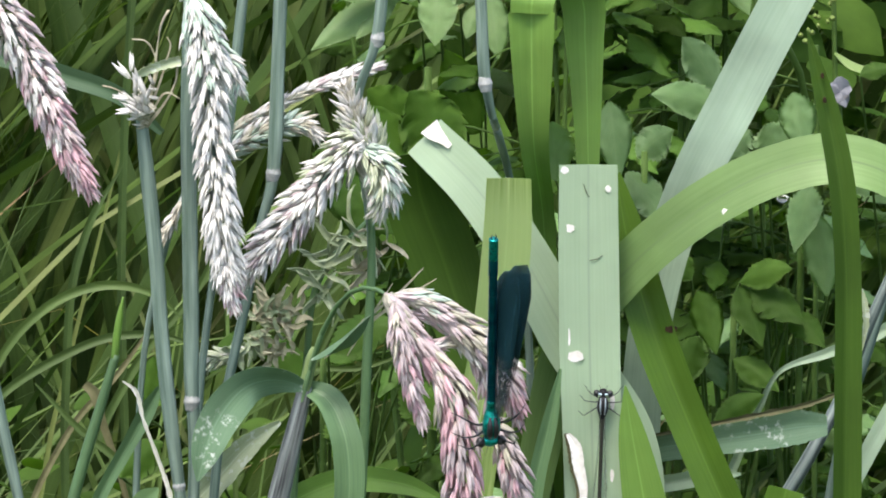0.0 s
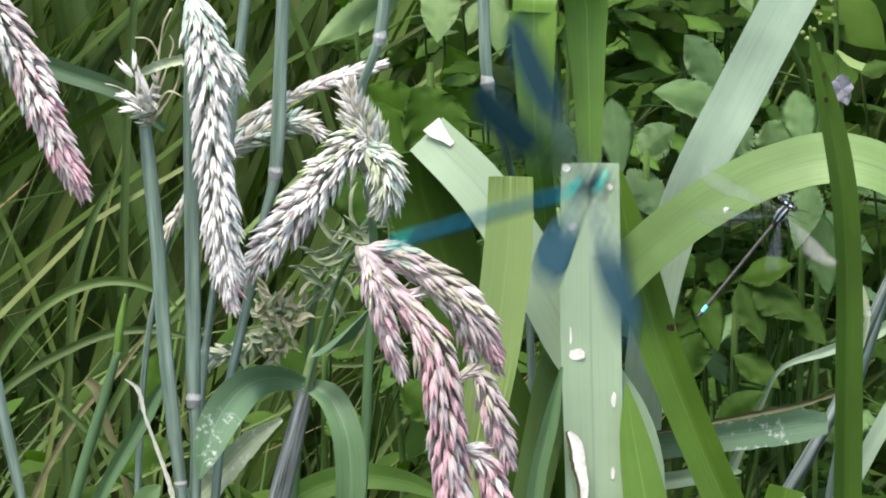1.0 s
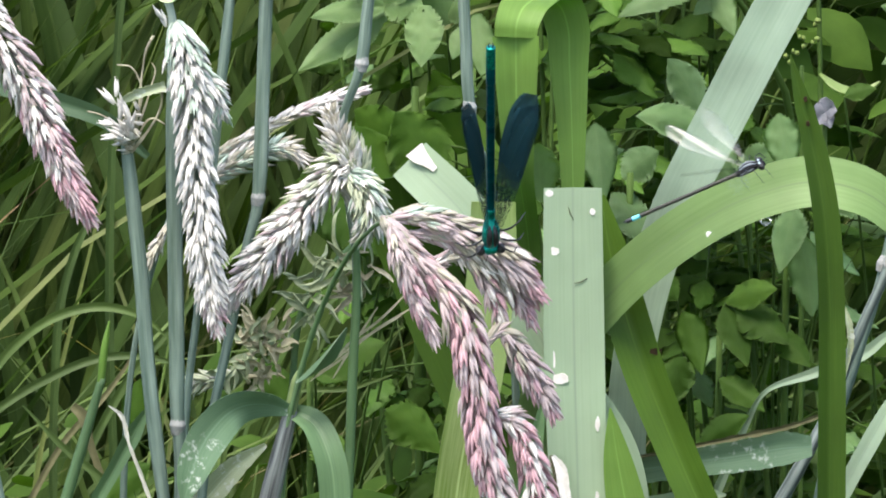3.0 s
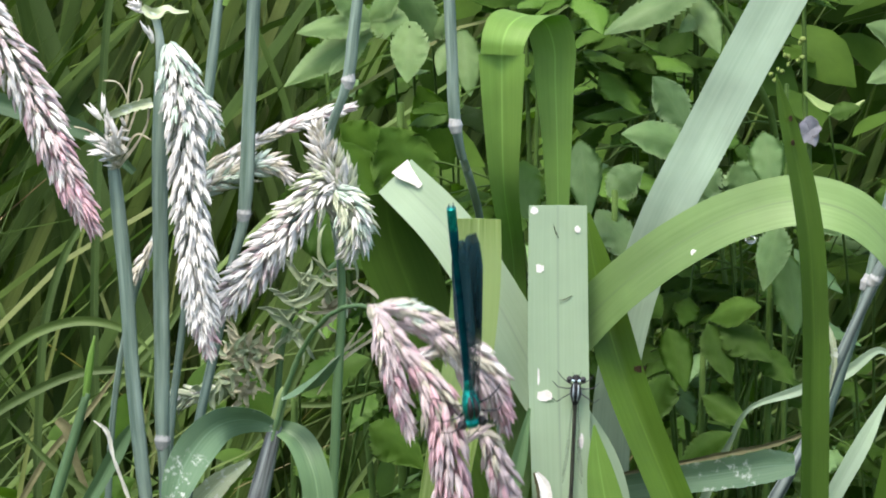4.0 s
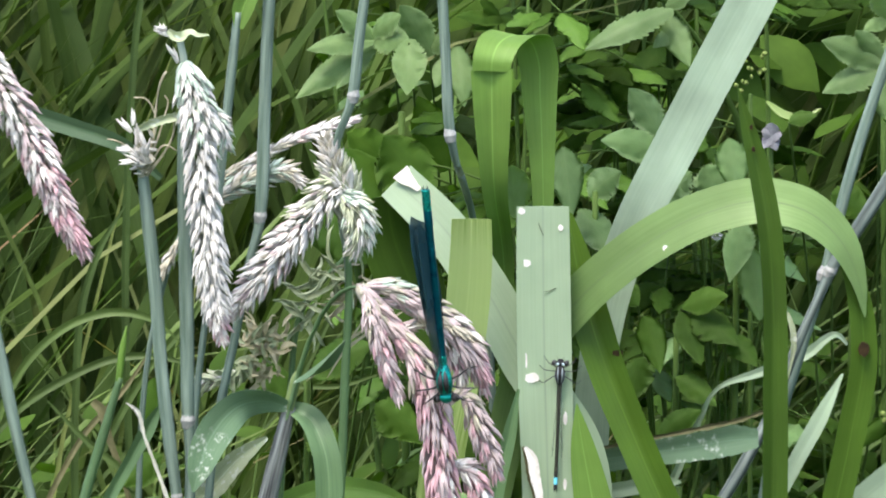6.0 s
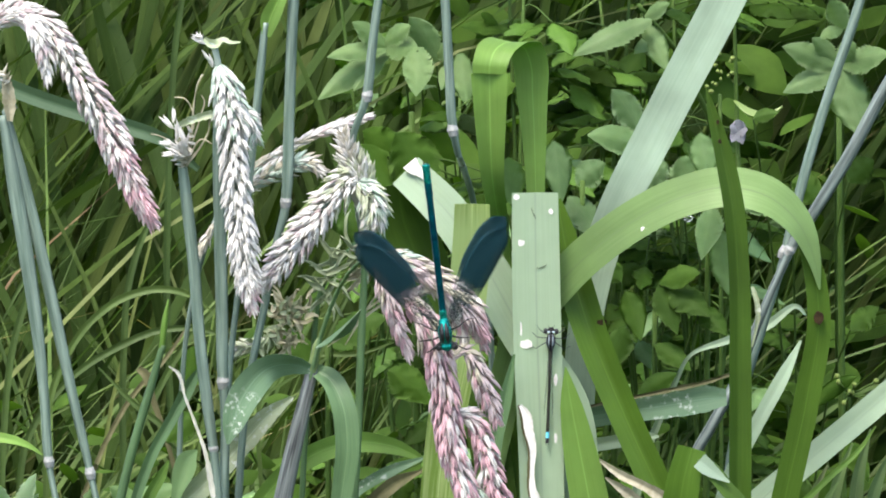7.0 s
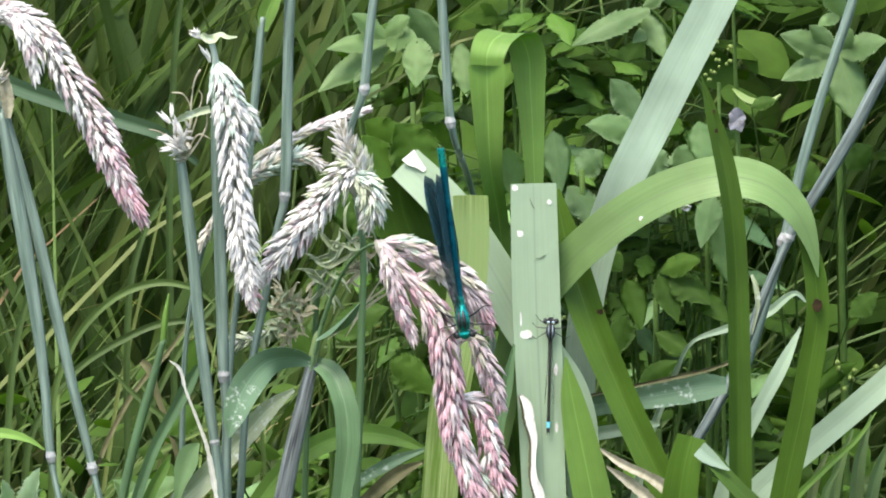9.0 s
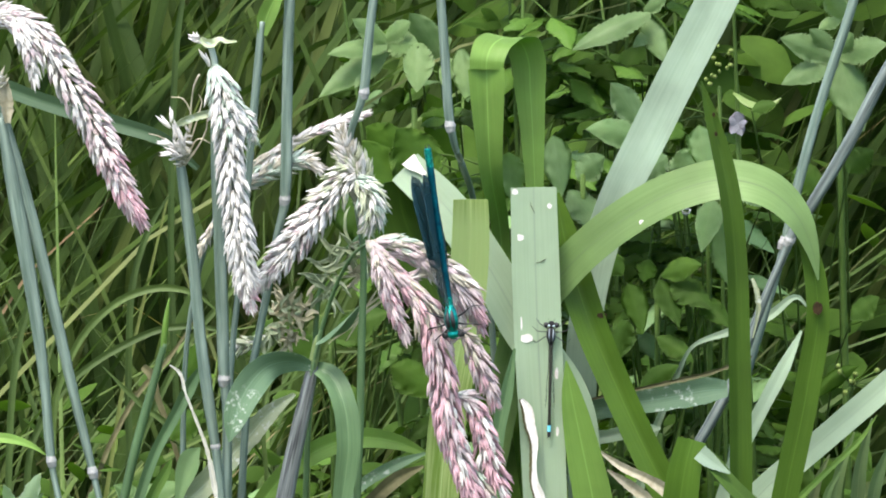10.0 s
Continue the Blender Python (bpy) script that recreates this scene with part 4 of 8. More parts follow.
blade("dry_sheath", [(0.08629, 0.06850, 0.55088, .0007, 0), (0.08732, 0.06800, 0.54803, .0013, 0), (0.08788, 0.06800, 0.54340, .0014, 0), (0.08724, 0.06850, 0.53870, .0008, 0), (0.08631, 0.06900, 0.53447, .0004, 0)], M_SCRAPED_PALE, G10, "bleached torn sheath", fold=0.3, ragged=0.15)
blade("torn_fold", [(0.07086, -0.00620, 0.51766, 0.0044, 0), (0.07290, -0.00640, 0.51586, 0.0042, 0), (0.07583, -0.00660, 0.51376, 0.0024, 0), (0.07875, -0.00680, 0.51195, 0.0005, 0)], M_REED_BLUE, R6, "papery pale fold", fold=0.1, ragged=0.06)
L10 = thing("grass_tuft", "grey-green grass blades low beside the pale leaf", "grass", "shoots")
for top, low, w in (((0.10329, 0.06000, 0.50385), (0.10231, 0.06200, 0.48803), .0034), ((0.11011, 0.06400, 0.50918), (0.10818, 0.06600, 0.48717), .0042), ((0.11504, 0.06600, 0.51261), (0.11462, 0.06800, 0.48670), .0048), ((0.12065, 0.06200, 0.50789), (0.11830, 0.06400, 0.48745), .0044), ((0.10608, 0.05800, 0.49957), (0.10555, 0.05800, 0.48877), .0028)):
    m = [(u + v) / 2 for u, v in zip(top, low)]
    blade("leaf", [(top[0] + .003, top[1], top[2], .0005, 0), (m[0], m[1], m[2], w * .7, 8), (low[0] - .001, low[1], low[2], w * .8, 0), (low[0] - .004, low[1] + .01, .3, w * .9, 0), (low[0] - .006, low[1] + .012, 0.0, w * .6, 0)], M_GRASS_LIGHT, L10, fold=0.25)
blade("leaf", [(0.11877, 0.04600, 0.51714, 0.0003, 0), (0.11465, 0.04600, 0.51107, 0.0012, 0), (0.10628, 0.04600, 0.50306, 0.0016, 0), (0.09790, 0.04600, 0.49489, 0.0018, 0), (0.085, 0.05, 0.3, .002, 0), (0.083, 0.05, 0.0, .002, 0)], M_REED, L10, "thin bright blade", fold=0.2)
L11 = thing("grass_tuft", "young bright green blades at the foot of the stems", "grass", "shoots")
blade("leaf", [(-0.06783, 0.00600, 0.51551, .0004, 0), (-0.06938, 0.00600, 0.51221, .0024, 0), (-0.07246, 0.00600, 0.50680, .0030, 0), (-0.07494, 0.00600, 0.50107, .0030, 0), (-.072, .012, .36, .003, 0), (-.07, .014, 0, .002, 0)], M_REED, L11, fold=0.2)
blade("leaf", [(-0.10003, -0.01000, 0.52003, .0004, 0), (-0.10322, -0.01000, 0.52227, .0014, 0), (-0.10878, -0.01000, 0.52424, .0026, 0), (-0.11615, -0.01000, 0.52443, .0028, 0), (-0.12531, -0.00800, 0.51593, .0026, 0), (-.122, 0, .34, .004, 0), (-.118, .004, 0, .003, 0)], M_REED, L11, fold=0.2, facing=(0, -0.8, 0.5))
blade("leaf", [(-0.06043, 0.00800, 0.51792, .0006, 0), (-0.06256, 0.00800, 0.51568, .0050, 0), (-0.06411, 0.00800, 0.51191, .0056, 0), (-0.06570, 0.00800, 0.50663, .0030, 0), (-0.06675, 0.00900, 0.50039, .0014, 0), (-.066, .014, .36, .0014, 0), (-.065, .015, 0, .0014, 0)], M_HERB_PALE, L11, fold=0.15)


# ---- single blades that stand out in the grass behind ----
def behind(pts, material, g):
    end = pts[-1]
    blade("blade", [(*p, 0) for p in pts] + [(end[0] + 0.01, end[1] + 0.02, 0.25, end[3], 0), (end[0] + 0.015, end[1] + 0.03, 0.0, end[3] * 0.7, 0)], material, g, "", fold=0.25, columns=4)


M_GRASS = leaf_material("meadow blade", rgb(0.058, 0.105, 0.025), rgb(0.092, 0.15, 0.042), 0.55, 0.35, 12, 0.1, 0, 0.3, 0.2)
GREEN_TUFT = [thing("grass_tuft", "green meadow grass blades arching in the tangle behind", "grass", "tufts behind") for _ in range(3)]
DRY_TUFT = thing("grass_tuft", "withered brown grass blades in the tangle behind", "grass", "tufts behind")
for k, pts in enumerate((
    [(-0.05837, 0.10000, 0.53801, 0.00025), (-0.06366, 0.10000, 0.54275, 0.00136), (-0.07284, 0.10000, 0.54520, 0.00198), (-0.08287, 0.10000, 0.54298, 0.00211), (-0.09301, 0.10000, 0.53530, 0.00198), (-0.10097, 0.10000, 0.52212, 0.00186), (-0.10486, 0.10000, 0.48299, 0.00186)],
    [(-0.05347, 0.11000, 0.52916, 0.00025), (-0.06114, 0.11000, 0.53207, 0.00124), (-0.07348, 0.11000, 0.53221, 0.00186), (-0.08593, 0.11000, 0.52719, 0.00198), (-0.09846, 0.11000, 0.51871, 0.00186), (-0.10960, 0.11000, 0.50313, 0.00186), (-0.11316, 0.11000, 0.48112, 0.00186)],
    [(-0.07166, 0.12000, 0.56840, 0.00025), (-0.07805, 0.12000, 0.55751, 0.00161), (-0.08216, 0.12000, 0.54501, 0.00186), (-0.08413, 0.12000, 0.52302, 0.00186), (-0.08421, 0.12000, 0.47883, 0.00186)],
    [(-0.06671, 0.14000, 0.62637, 0.00124), (-0.06985, 0.14000, 0.60760, 0.00174), (-0.07129, 0.14000, 0.58877, 0.00174), (-0.07278, 0.14000, 0.55096, 0.00186), (-0.07107, 0.14000, 0.47475, 0.00186)],
    [(-0.11606, 0.10000, 0.53636, 0.00025), (-0.11125, 0.10000, 0.54566, 0.00124), (-0.10808, 0.10000, 0.55030, 0.00161), (-0.11312, 0.10000, 0.53008, 0.00186), (-0.11721, 0.10000, 0.48313, 0.00186)],
    [(-0.04848, 0.12000, 0.56812, 0.00037), (-0.05352, 0.12000, 0.54467, 0.00149), (-0.06780, 0.12000, 0.52598, 0.00186), (-0.08068, 0.12000, 0.50091, 0.00186), (-0.08888, 0.12000, 0.47888, 0.00186)],
    [(-0.08917, 0.08000, 0.52716, 0.00037), (-0.08019, 0.08000, 0.51774, 0.00149), (-0.06967, 0.08000, 0.50829, 0.00186), (-0.06548, 0.08000, 0.48645, 0.00186)],
    [(-0.03426, 0.09000, 0.53947, 0.00037), (-0.02884, 0.09000, 0.54329, 0.00124), (-0.02186, 0.09000, 0.54942, 0.00124), (-0.03144, 0.09000, 0.52467, 0.00136), (-0.03517, 0.09000, 0.48414, 0.00136)],
    [(-0.01007, 0.10000, 0.53042, 0.00037), (-0.01934, 0.10000, 0.52740, 0.00112), (-0.03165, 0.10000, 0.52677, 0.00124), (-0.04094, 0.10000, 0.52297, 0.00124), (-0.04625, 0.10000, 0.48230, 0.00124)],
)):
    behind(pts, M_GRASS, GREEN_TUFT[k % 3])
for pts in (
    [(-0.06533, 0.10000, 0.53575, .0004), (-0.07165, 0.10000, 0.52646, .0012), (-0.08109, 0.10000, 0.51563, .0014), (-0.08906, 0.10000, 0.50163, .0014)],
    [(-0.07894, 0.09000, 0.52523, .0018), (-0.07713, 0.09000, 0.52365, .0024), (-0.07526, 0.09000, 0.51740, .0018), (-0.07163, 0.09000, 0.50644, .0014)],
):
    behind(pts, M_BROWN, DRY_TUFT)


# ---- seed heads: a thin axis with many pointed husks ----
def husk_mesh(name, material, length=0.0048, width=0.00128):
    """Two keeled, sharply pointed husks pressed together, parting at the tip; along +Z from the origin, keel to +X."""
    bm = bmesh.new()
    uv = bm.loops.layers.uv.verify()
    prof = [(0.0, 0.22), (0.14, 0.66), (0.34, 1.0), (0.54, 0.90), (0.76, 0.50), (1.0, 0.0)]
    ring_way = [(1.15, 0.0), (0.35, 0.5), (-0.5, 0.42), (-0.5, -0.42), (0.35, -0.5)]
    for sgn, long in ((1, 1.0), (-1, 0.88)):
        rings = []
        for q, w in prof:
            lean = sgn * width * (0.16 + 0.34 * max(0, q - 0.3))
            rings.append([bm.verts.new((x * width * 0.42 * max(w, 0.02) + 0.12 * width * math.sin(q * 3.1), lean + y * width * 0.72 * max(w, 0.02), q * length * long)) for x, y in ring_way])
        for i in range(len(rings) - 1):
            for k in range(5):
                f = bm.faces.new([rings[i][k], rings[i][(k + 1) % 5], rings[i + 1][(k + 1) % 5], rings[i + 1][k]])
                for lp, (u, v) in zip(f.loops, ((k, i), (k + 1, i), (k + 1, i + 1), (k, i + 1))):
                    lp[uv].uv = (u / 5 + (0.5 if sgn < 0 else 0), prof[v][0])
    bmesh.ops.recalc_face_normals(bm, faces=bm.faces)
    me = bpy.data.meshes.new(name)
    bm.to_mesh(me)
    bm.free()
    for p in me.polygons:
        p.use_smooth = True
    me.materials.append(material)
    return me


HUSKS = {k: husk_mesh("husk_" + k, m) for k, m in (("white", M_SEED_WHITE), ("pink", M_SEED_PINK), ("mauve", M_SEED_MAUVE), ("green", M_SEED_GREEN), ("straw", M_SEED_STRAW), ("lime", M_SEED_LIME), ("faded", M_SEED_FADED))}


def husks_on(head, rows, count, mixes, seed, spread=30, size=1.0, joined=False):
    """Husks along rows (x, y, z, reach) of an axis; mixes: (place along 0..1, colours)."""
    rng = random.Random(seed)
    line = curve_points(rows, 12)
    packs = {}
    spiral = rng.uniform(0, 360)
    for k in range(count):
        q = (k + 0.6 * rng.random()) / count
        f = q * (len(line) - 1)
        i = min(int(f), len(line) - 2)
        r = line[i] + (line[i + 1] - line[i]) * (f - i)
        tan = unit(line[min(i + 2, len(line) - 1)][:3] - line[max(i - 1, 0)][:3])
        ref = np.array((0.0, -1.0, 0.0)) if abs(tan[1]) < 0.9 else np.array((1.0, 0, 0))
        s1 = unit(np.cross(tan, ref))
        s2 = np.cross(tan, s1)
        a = radians(spiral + k * 137.5 + rng.uniform(-14, 14))
        out = s1 * math.cos(a) + s2 * math.sin(a)
        reach = r[3] * (rng.uniform(0.45, 0.88) if joined else rng.uniform(0.8, 1.0))
        lean = radians(spread * rng.uniform(0.8, 1.2)) * (0.4 + 0.6 * reach / max(r[3], 1e-6))
        way = unit(tan * math.cos(lean) + out * math.sin(lean))
        pos = r[:3] + out * max(0.0, reach - 0.0016 * size) - way * 0.0012
        colours = mixes[0][1]
        for at, cs in mixes:
            if q + rng.uniform(-0.08, 0.08) >= at:
                colours = cs
        mesh = HUSKS[rng.choice(colours)]
        keel = unit(out - way * np.dot(out, way))
        turn = Matrix((Vector(keel), Vector(np.cross(way, keel)), Vector(way))).transposed().to_4x4() @ Matrix.Rotation(rng.uniform(-0.7, 0.7), 4, "Z")
        sc = size * rng.uniform(0.8, 1.12)
        m = Matrix.Translation(pos) @ turn @ Matrix.Diagonal((sc, sc, sc, 1))
        if joined:
            packs.setdefault(mesh, []).append(m)
            continue
        ob = new("husk", mesh)
        ob.parent = head
        ob.matrix_local = m
    for mesh, poses in packs.items():
        verts, faces = [], []
        uvs = np.empty(len(mesh.loops) * 2, np.float32)
        mesh.uv_layers[0].data.foreach_get("uv", uvs)
        for m in poses:
            n = len(verts)
            verts += [m @ v.co for v in mesh.vertices]
            faces += [[n + i for i in f.vertices] for f in mesh.polygons]
        me = bpy.data.meshes.new("chaff")
        me.from_pydata(verts, [], faces)
        me.uv_layers.new(name="UVMap").data.foreach_set("uv", np.tile(uvs, len(poses)))
        me.polygons.foreach_set("use_smooth", np.ones(len(faces), bool))
        me.materials.append(mesh.materials[0])
        ob = new("chaff", me)
        ob.parent = head
        tagged(ob, kind="stuff")


def seed_head(parent, rows, count, mixes, seed, spread=30, size=1.0, axis=M_CULM, name="seed_head", label="", origin=(0, 0, 0)):
    o = np.array(origin)
    rows = [(*(np.array(r[:3]) - o), r[3]) for r in rows]
    head = stalk(name, [(*r[:3], 0.00045 if i < len(rows) - 1 else 0.0002) for i, r in enumerate(rows)], axis, parent, label, sides=6, steps=6)
    husks_on(head, rows, count, mixes, seed, spread, size)
    husks_on(head, rows, int(count * 1.5), mixes, seed + 500, spread * 1.15, size * 0.8, joined=True)
    return head


W, P, U, G, S, L = "white", "pink", "mauve", "green", "straw", "lime"
# hanging head at the edge
HANG1 = seed_head(G2, [(-0.11389, -0.03000, 0.63591, 0.0036), (-0.10802, -0.03000, 0.63848, 0.0040), (-0.10069, -0.03200, 0.63633, 0.0045), (-0.09211, -0.03400, 0.62449, 0.0052), (-0.08435, -0.03500, 0.61059, 0.0052), (-0.07874, -0.03600, 0.59818, 0.0045), (-0.07497, -0.03600, 0.59003, 0.0034), (-0.07244, -0.03600, 0.58514, 0.0014)], 300,
    [(0, [W, W, U]), (0.45, [W, U, U, W]), (0.62, [U, P, U, W]), (0.8, [U, P, P])], 3, 30, 0.98, label="drooping silvery head turning rosy at the tip")
HANG2 = seed_head(G2, [(-0.10334, -0.03600, 0.63811, .003), (-0.10046, -0.03800, 0.63178, .0034), (-0.09891, -0.03800, 0.62297, .0014)], 40, [(0, [W, W, U])], 4, 24, 1.0)
HANG3 = stalk("stem", [(-0.10781, -0.02800, 0.61318, .0009), (-0.11212, -0.02800, 0.62236, .0008), (-0.11478, -0.02900, 0.63137, .0008), (-0.11389, -0.03000, 0.63591, .0008)], M_CULM, G2, "bent stem top")
blade("dry_sheath", [(-0.10759, -0.03100, 0.62342, 0.0012, 0), (-0.10692, -0.03150, 0.61966, 0.003, 0), (-0.10644, -0.03150, 0.61524, 0.0032, 0), (-0.10643, -0.03100, 0.61104, 0.0014, 0)], M_SHRED, G2, "papery tan sheath at the stem top", fold=0.5, ragged=0.1)
husks_on(G2, [(-0.10729, -0.03200, 0.62121, 0.001), (-0.10838, -0.03200, 0.62446, 0.0016)], 7, [(0, [W, S])], 91, 60, 0.8)
# the large silvery head
DROOP1 = seed_head(G4, [(-0.05277, -0.01400, 0.62131, 0.0030), (-0.05132, -0.01600, 0.61686, 0.0049), (-0.04966, -0.01800, 0.60753, 0.0052), (-0.04882, -0.01900, 0.59509, 0.0047), (-0.04770, -0.02000, 0.58190, 0.0047), (-0.04642, -0.02000, 0.57149, 0.0042), (-0.04566, -0.02000, 0.56479, 0.0030), (-0.04472, -0.02000, 0.55987, 0.0012)], 300,
    [(0, [G, G, W]), (0.16, [G, W, W, W]), (0.3, [W]), (0.8, [W, W, U]), (0.9, [W, P, U])], 5, 32, 0.95, label="dense silvery drooping head")
DROOP2 = seed_head(G4, [(-0.04917, -0.01200, 0.61326, .002), (-0.04516, -0.01200, 0.60803, .003), (-0.04349, -0.01200, 0.60281, .0012)], 26, [(0, [W, W, G])], 6, 34, 1.0)
stalk("stem", [(-0.05338, -0.00800, 0.61538, .0011), (-0.05351, -0.01000, 0.62042, .0010), (-0.05398, -0.01100, 0.62502, .0008), (-0.05481, -0.01100, 0.62770, .0008), (-0.05625, -0.01100, 0.62919, .0005)], M_SEED_GREEN, G4, "pale green hooked stem top")
blade("sheath_tip", [(-0.05710, -0.01150, 0.62960, .0012, 0), (-0.05560, -0.01180, 0.62830, .0022, 10), (-0.05388, -0.01180, 0.62800, .0026, 30), (-0.05200, -0.01180, 0.62890, .0024, 60), (-0.05060, -0.01180, 0.62850, .0014, 40), (-0.04774, -0.01180, 0.62861, .0004, 30)], M_SCRAPED_PALE, G4, "dried hooked sheath", fold=0.4)
husks_on(G4, [(-0.05492, -0.01100, 0.62207, .0006), (-0.05659, -0.01150, 0.62572, .0006)], 2, [(0, [W])], 8, 12, 1.15)
husks_on(G4, [(-0.05770, -0.01180, 0.62874, .0012), (-0.05855, -0.01180, 0.63023, .0012)], 4, [(0, [W])], 9, 50, 0.8)
# the paler bent head with a leafy top
seed_head(G9, [(-0.01665, 0.00600, 0.57872, 0.0008), (-0.01573, 0.00300, 0.58668, 0.0034), (-0.01815, 0.00200, 0.59135, 0.0044), (-0.02454, 0.00000, 0.58578, 0.0049), (-0.03050, -0.00200, 0.57871, 0.0050), (-0.03649, -0.00300, 0.57147, 0.0044), (-0.04146, -0.00300, 0.56525, 0.0025), (-0.04402, -0.00300, 0.56259, 0.0010)], 240,
    [(0, [L, L, W]), (0.3, [L, W, W]), (0.42, [W, W, W, U])], 11, 38, 0.98, label="pale seed head bent over")
seed_head(G9, [(-0.01627, 0.00400, 0.58204, .003), (-0.01756, 0.00200, 0.59135, .0046), (-0.01998, 0.00200, 0.59705, .0036), (-0.02181, 0.00200, 0.60245, .0012)], 80, [(0, [L, L, W]), (0.6, [W, S, W])], 12, 40, 1.05)
seed_head(G9, [(-0.01754, 0.00000, 0.58988, .003), (-0.01416, -0.00200, 0.58673, .0046), (-0.01321, -0.00200, 0.58149, .0040), (-0.01509, 0.00000, 0.57670, .002)], 80, [(0, [L, G, L, W])], 13, 40, 1.0, M_SEED_LIME)
# two thin heads behind
G12 = thing("grass_plant", "thin brownish seed heads leaning across", "grass", "grass stems")
seed_head(G12, [(-0.05224, 0.01200, 0.58566, .0012), (-0.04471, 0.01200, 0.59232, .0018), (-0.03723, 0.01200, 0.59673, .0020), (-0.02827, 0.01200, 0.60111, .0022), (-0.02083, 0.01200, 0.60372, .0022), (-0.01518, 0.01200, 0.60560, .0008)], 95, [(0, [G, S]), (0.3, [S, W, W]), (0.6, [W, W, U])], 14, 20, 0.85)
seed_head(G12, [(-0.04680, 0.01000, 0.58772, .0026), (-0.04172, 0.01000, 0.59036, .0034), (-0.03576, 0.01000, 0.59298, .0034), (-0.03056, 0.01000, 0.59382, .0024), (-0.02749, 0.01000, 0.59138, .001)], 75, [(0, [S, G, W]), (0.7, [S, W])], 15, 34, 0.95)
stalk("stem", [(-0.05224, 0.01200, 0.58566, .0006), (-0.05665, 0.01400, 0.57487, .0006), (-0.06101, 0.01600, 0.55952, .0006), (-0.06599, 0.02000, 0.49975, .0008), (-.06, .02, .3, .001), (-.055, .02, 0, .001)], M_CULM, G12)
seed_head(G12, [(-0.05568, 0.01300, 0.57728, .001), (-0.05815, 0.01300, 0.57205, .0024), (-0.06076, 0.01300, 0.56756, .001)], 20, [(0, [S, W])], 16, 24, 0.85)
# faded, crumpled heads behind the centre
def crumple(parent, path, n, seed, reach, material, size=(.003, .007), wide=(.0005, .0014)):
    """Shrivelled husks: short curled strips thrown out along a path."""
    rng = random.Random(seed)
    line = curve_points(path, 10)
    for k in range(n):
        p = line[min(int(rng.random() * len(line)), len(line) - 1)] + np.array([rng.uniform(-1, 1) * reach for _ in range(3)])
        way = unit(np.array((rng.uniform(-1, 1), rng.uniform(-0.6, 0.6), rng.uniform(-1, 0.8))))
        ln, wd = rng.uniform(*size), rng.uniform(*wide)
        rows = []
        for i in range(5):
            rows.append((*p, wd * (0.3, 0.9, 1.0, 0.8, 0.15)[i], 30 * i * rng.uniform(0.3, 1)))
            way = unit(way + np.array([rng.uniform(-0.45, 0.45) for _ in range(3)]))
            p = p + way * ln / 4
        blade("husk", rows, material, parent, steps=3, columns=3, fold=0.5)


G13 = thing("grass_plant", "faded crumpled seed heads behind the stems", "grass", "grass stems")
crumple(G13, [(-0.03264, 0.02200, 0.55683), (-0.03814, 0.02200, 0.55298), (-0.03422, 0.02200, 0.54980), (-0.03579, 0.02200, 0.54660), (-0.03973, 0.02200, 0.54219)], 66, 17, .0020, M_STRAW, (.003, .006), (.0006, .0017))
crumple(G13, [(-0.03576, 0.02100, 0.55397), (-0.04048, 0.02100, 0.54996), (-0.04441, 0.02100, 0.54356)], 26, 18, .0016, M_SEED_LIME_PLAIN, (.004, .007), (.0008, .0017))
crumple(G13, [(-0.01571, 0.01800, 0.57407), (-0.02158, 0.01800, 0.56809), (-0.02549, 0.01800, 0.56171), (-0.02745, 0.01800, 0.55574)], 30, 19, .0014, M_SEED_LIME_PLAIN, (.006, .012), (.0006, .0016))
crumple(G13, [(-0.01450, 0.01600, 0.57005), (-0.01528, 0.01600, 0.56449), (-0.01919, 0.01600, 0.56050)], 16, 20, .0014, M_SHRED, (.004, .008), (.0006, .0014))
seed_head(G13, [(-0.04281, 0.02000, 0.54495, .0012), (-0.04674, 0.02000, 0.54334, .0026), (-0.05067, 0.02000, 0.54252, .0026), (-0.05264, 0.02000, 0.53972, .0012)], 16, [(0, [L, W, L])], 21, 40, 1.05, M_CULM)
for rows in ([(-0.00317, 0.01900, 0.56018), (-0.01061, 0.01900, 0.55562), (-0.01923, 0.01900, 0.54961), (-0.02630, 0.01900, 0.54336)], [(-0.00591, 0.01900, 0.56240), (-0.01139, 0.01900, 0.55681), (-0.01845, 0.01900, 0.55120), (-0.02237, 0.01900, 0.54640)], [(-0.01218, 0.01900, 0.55919), (-0.01531, 0.01900, 0.55440), (-0.01923, 0.01900, 0.54801), (-0.02159, 0.01900, 0.54401)], [(-0.00747, 0.01900, 0.55722), (-0.01453, 0.01900, 0.55281), (-0.02002, 0.01900, 0.54801), (-0.02551, 0.01900, 0.54400)]):
    blade("strand", [(*p, q, 10 * i) for i, (p, q) in enumerate(zip(rows, (.0002, .0005, .0005, .0002)))], M_STRAW, G13, "thin dry strand", fold=0.4, columns=3, steps=5)
stalk("stem", [(-0.01574, 0.02000, 0.57373, .0006), (-0.02714, 0.02200, 0.56020, .0007), (-0.03033, 0.02400, 0.53985, .0007), (-0.034, 0.028, 0.49, .0008), (-.028, .03, .3, .001), (-.026, .03, 0, .001)], M_GREY_LEAF, G13)


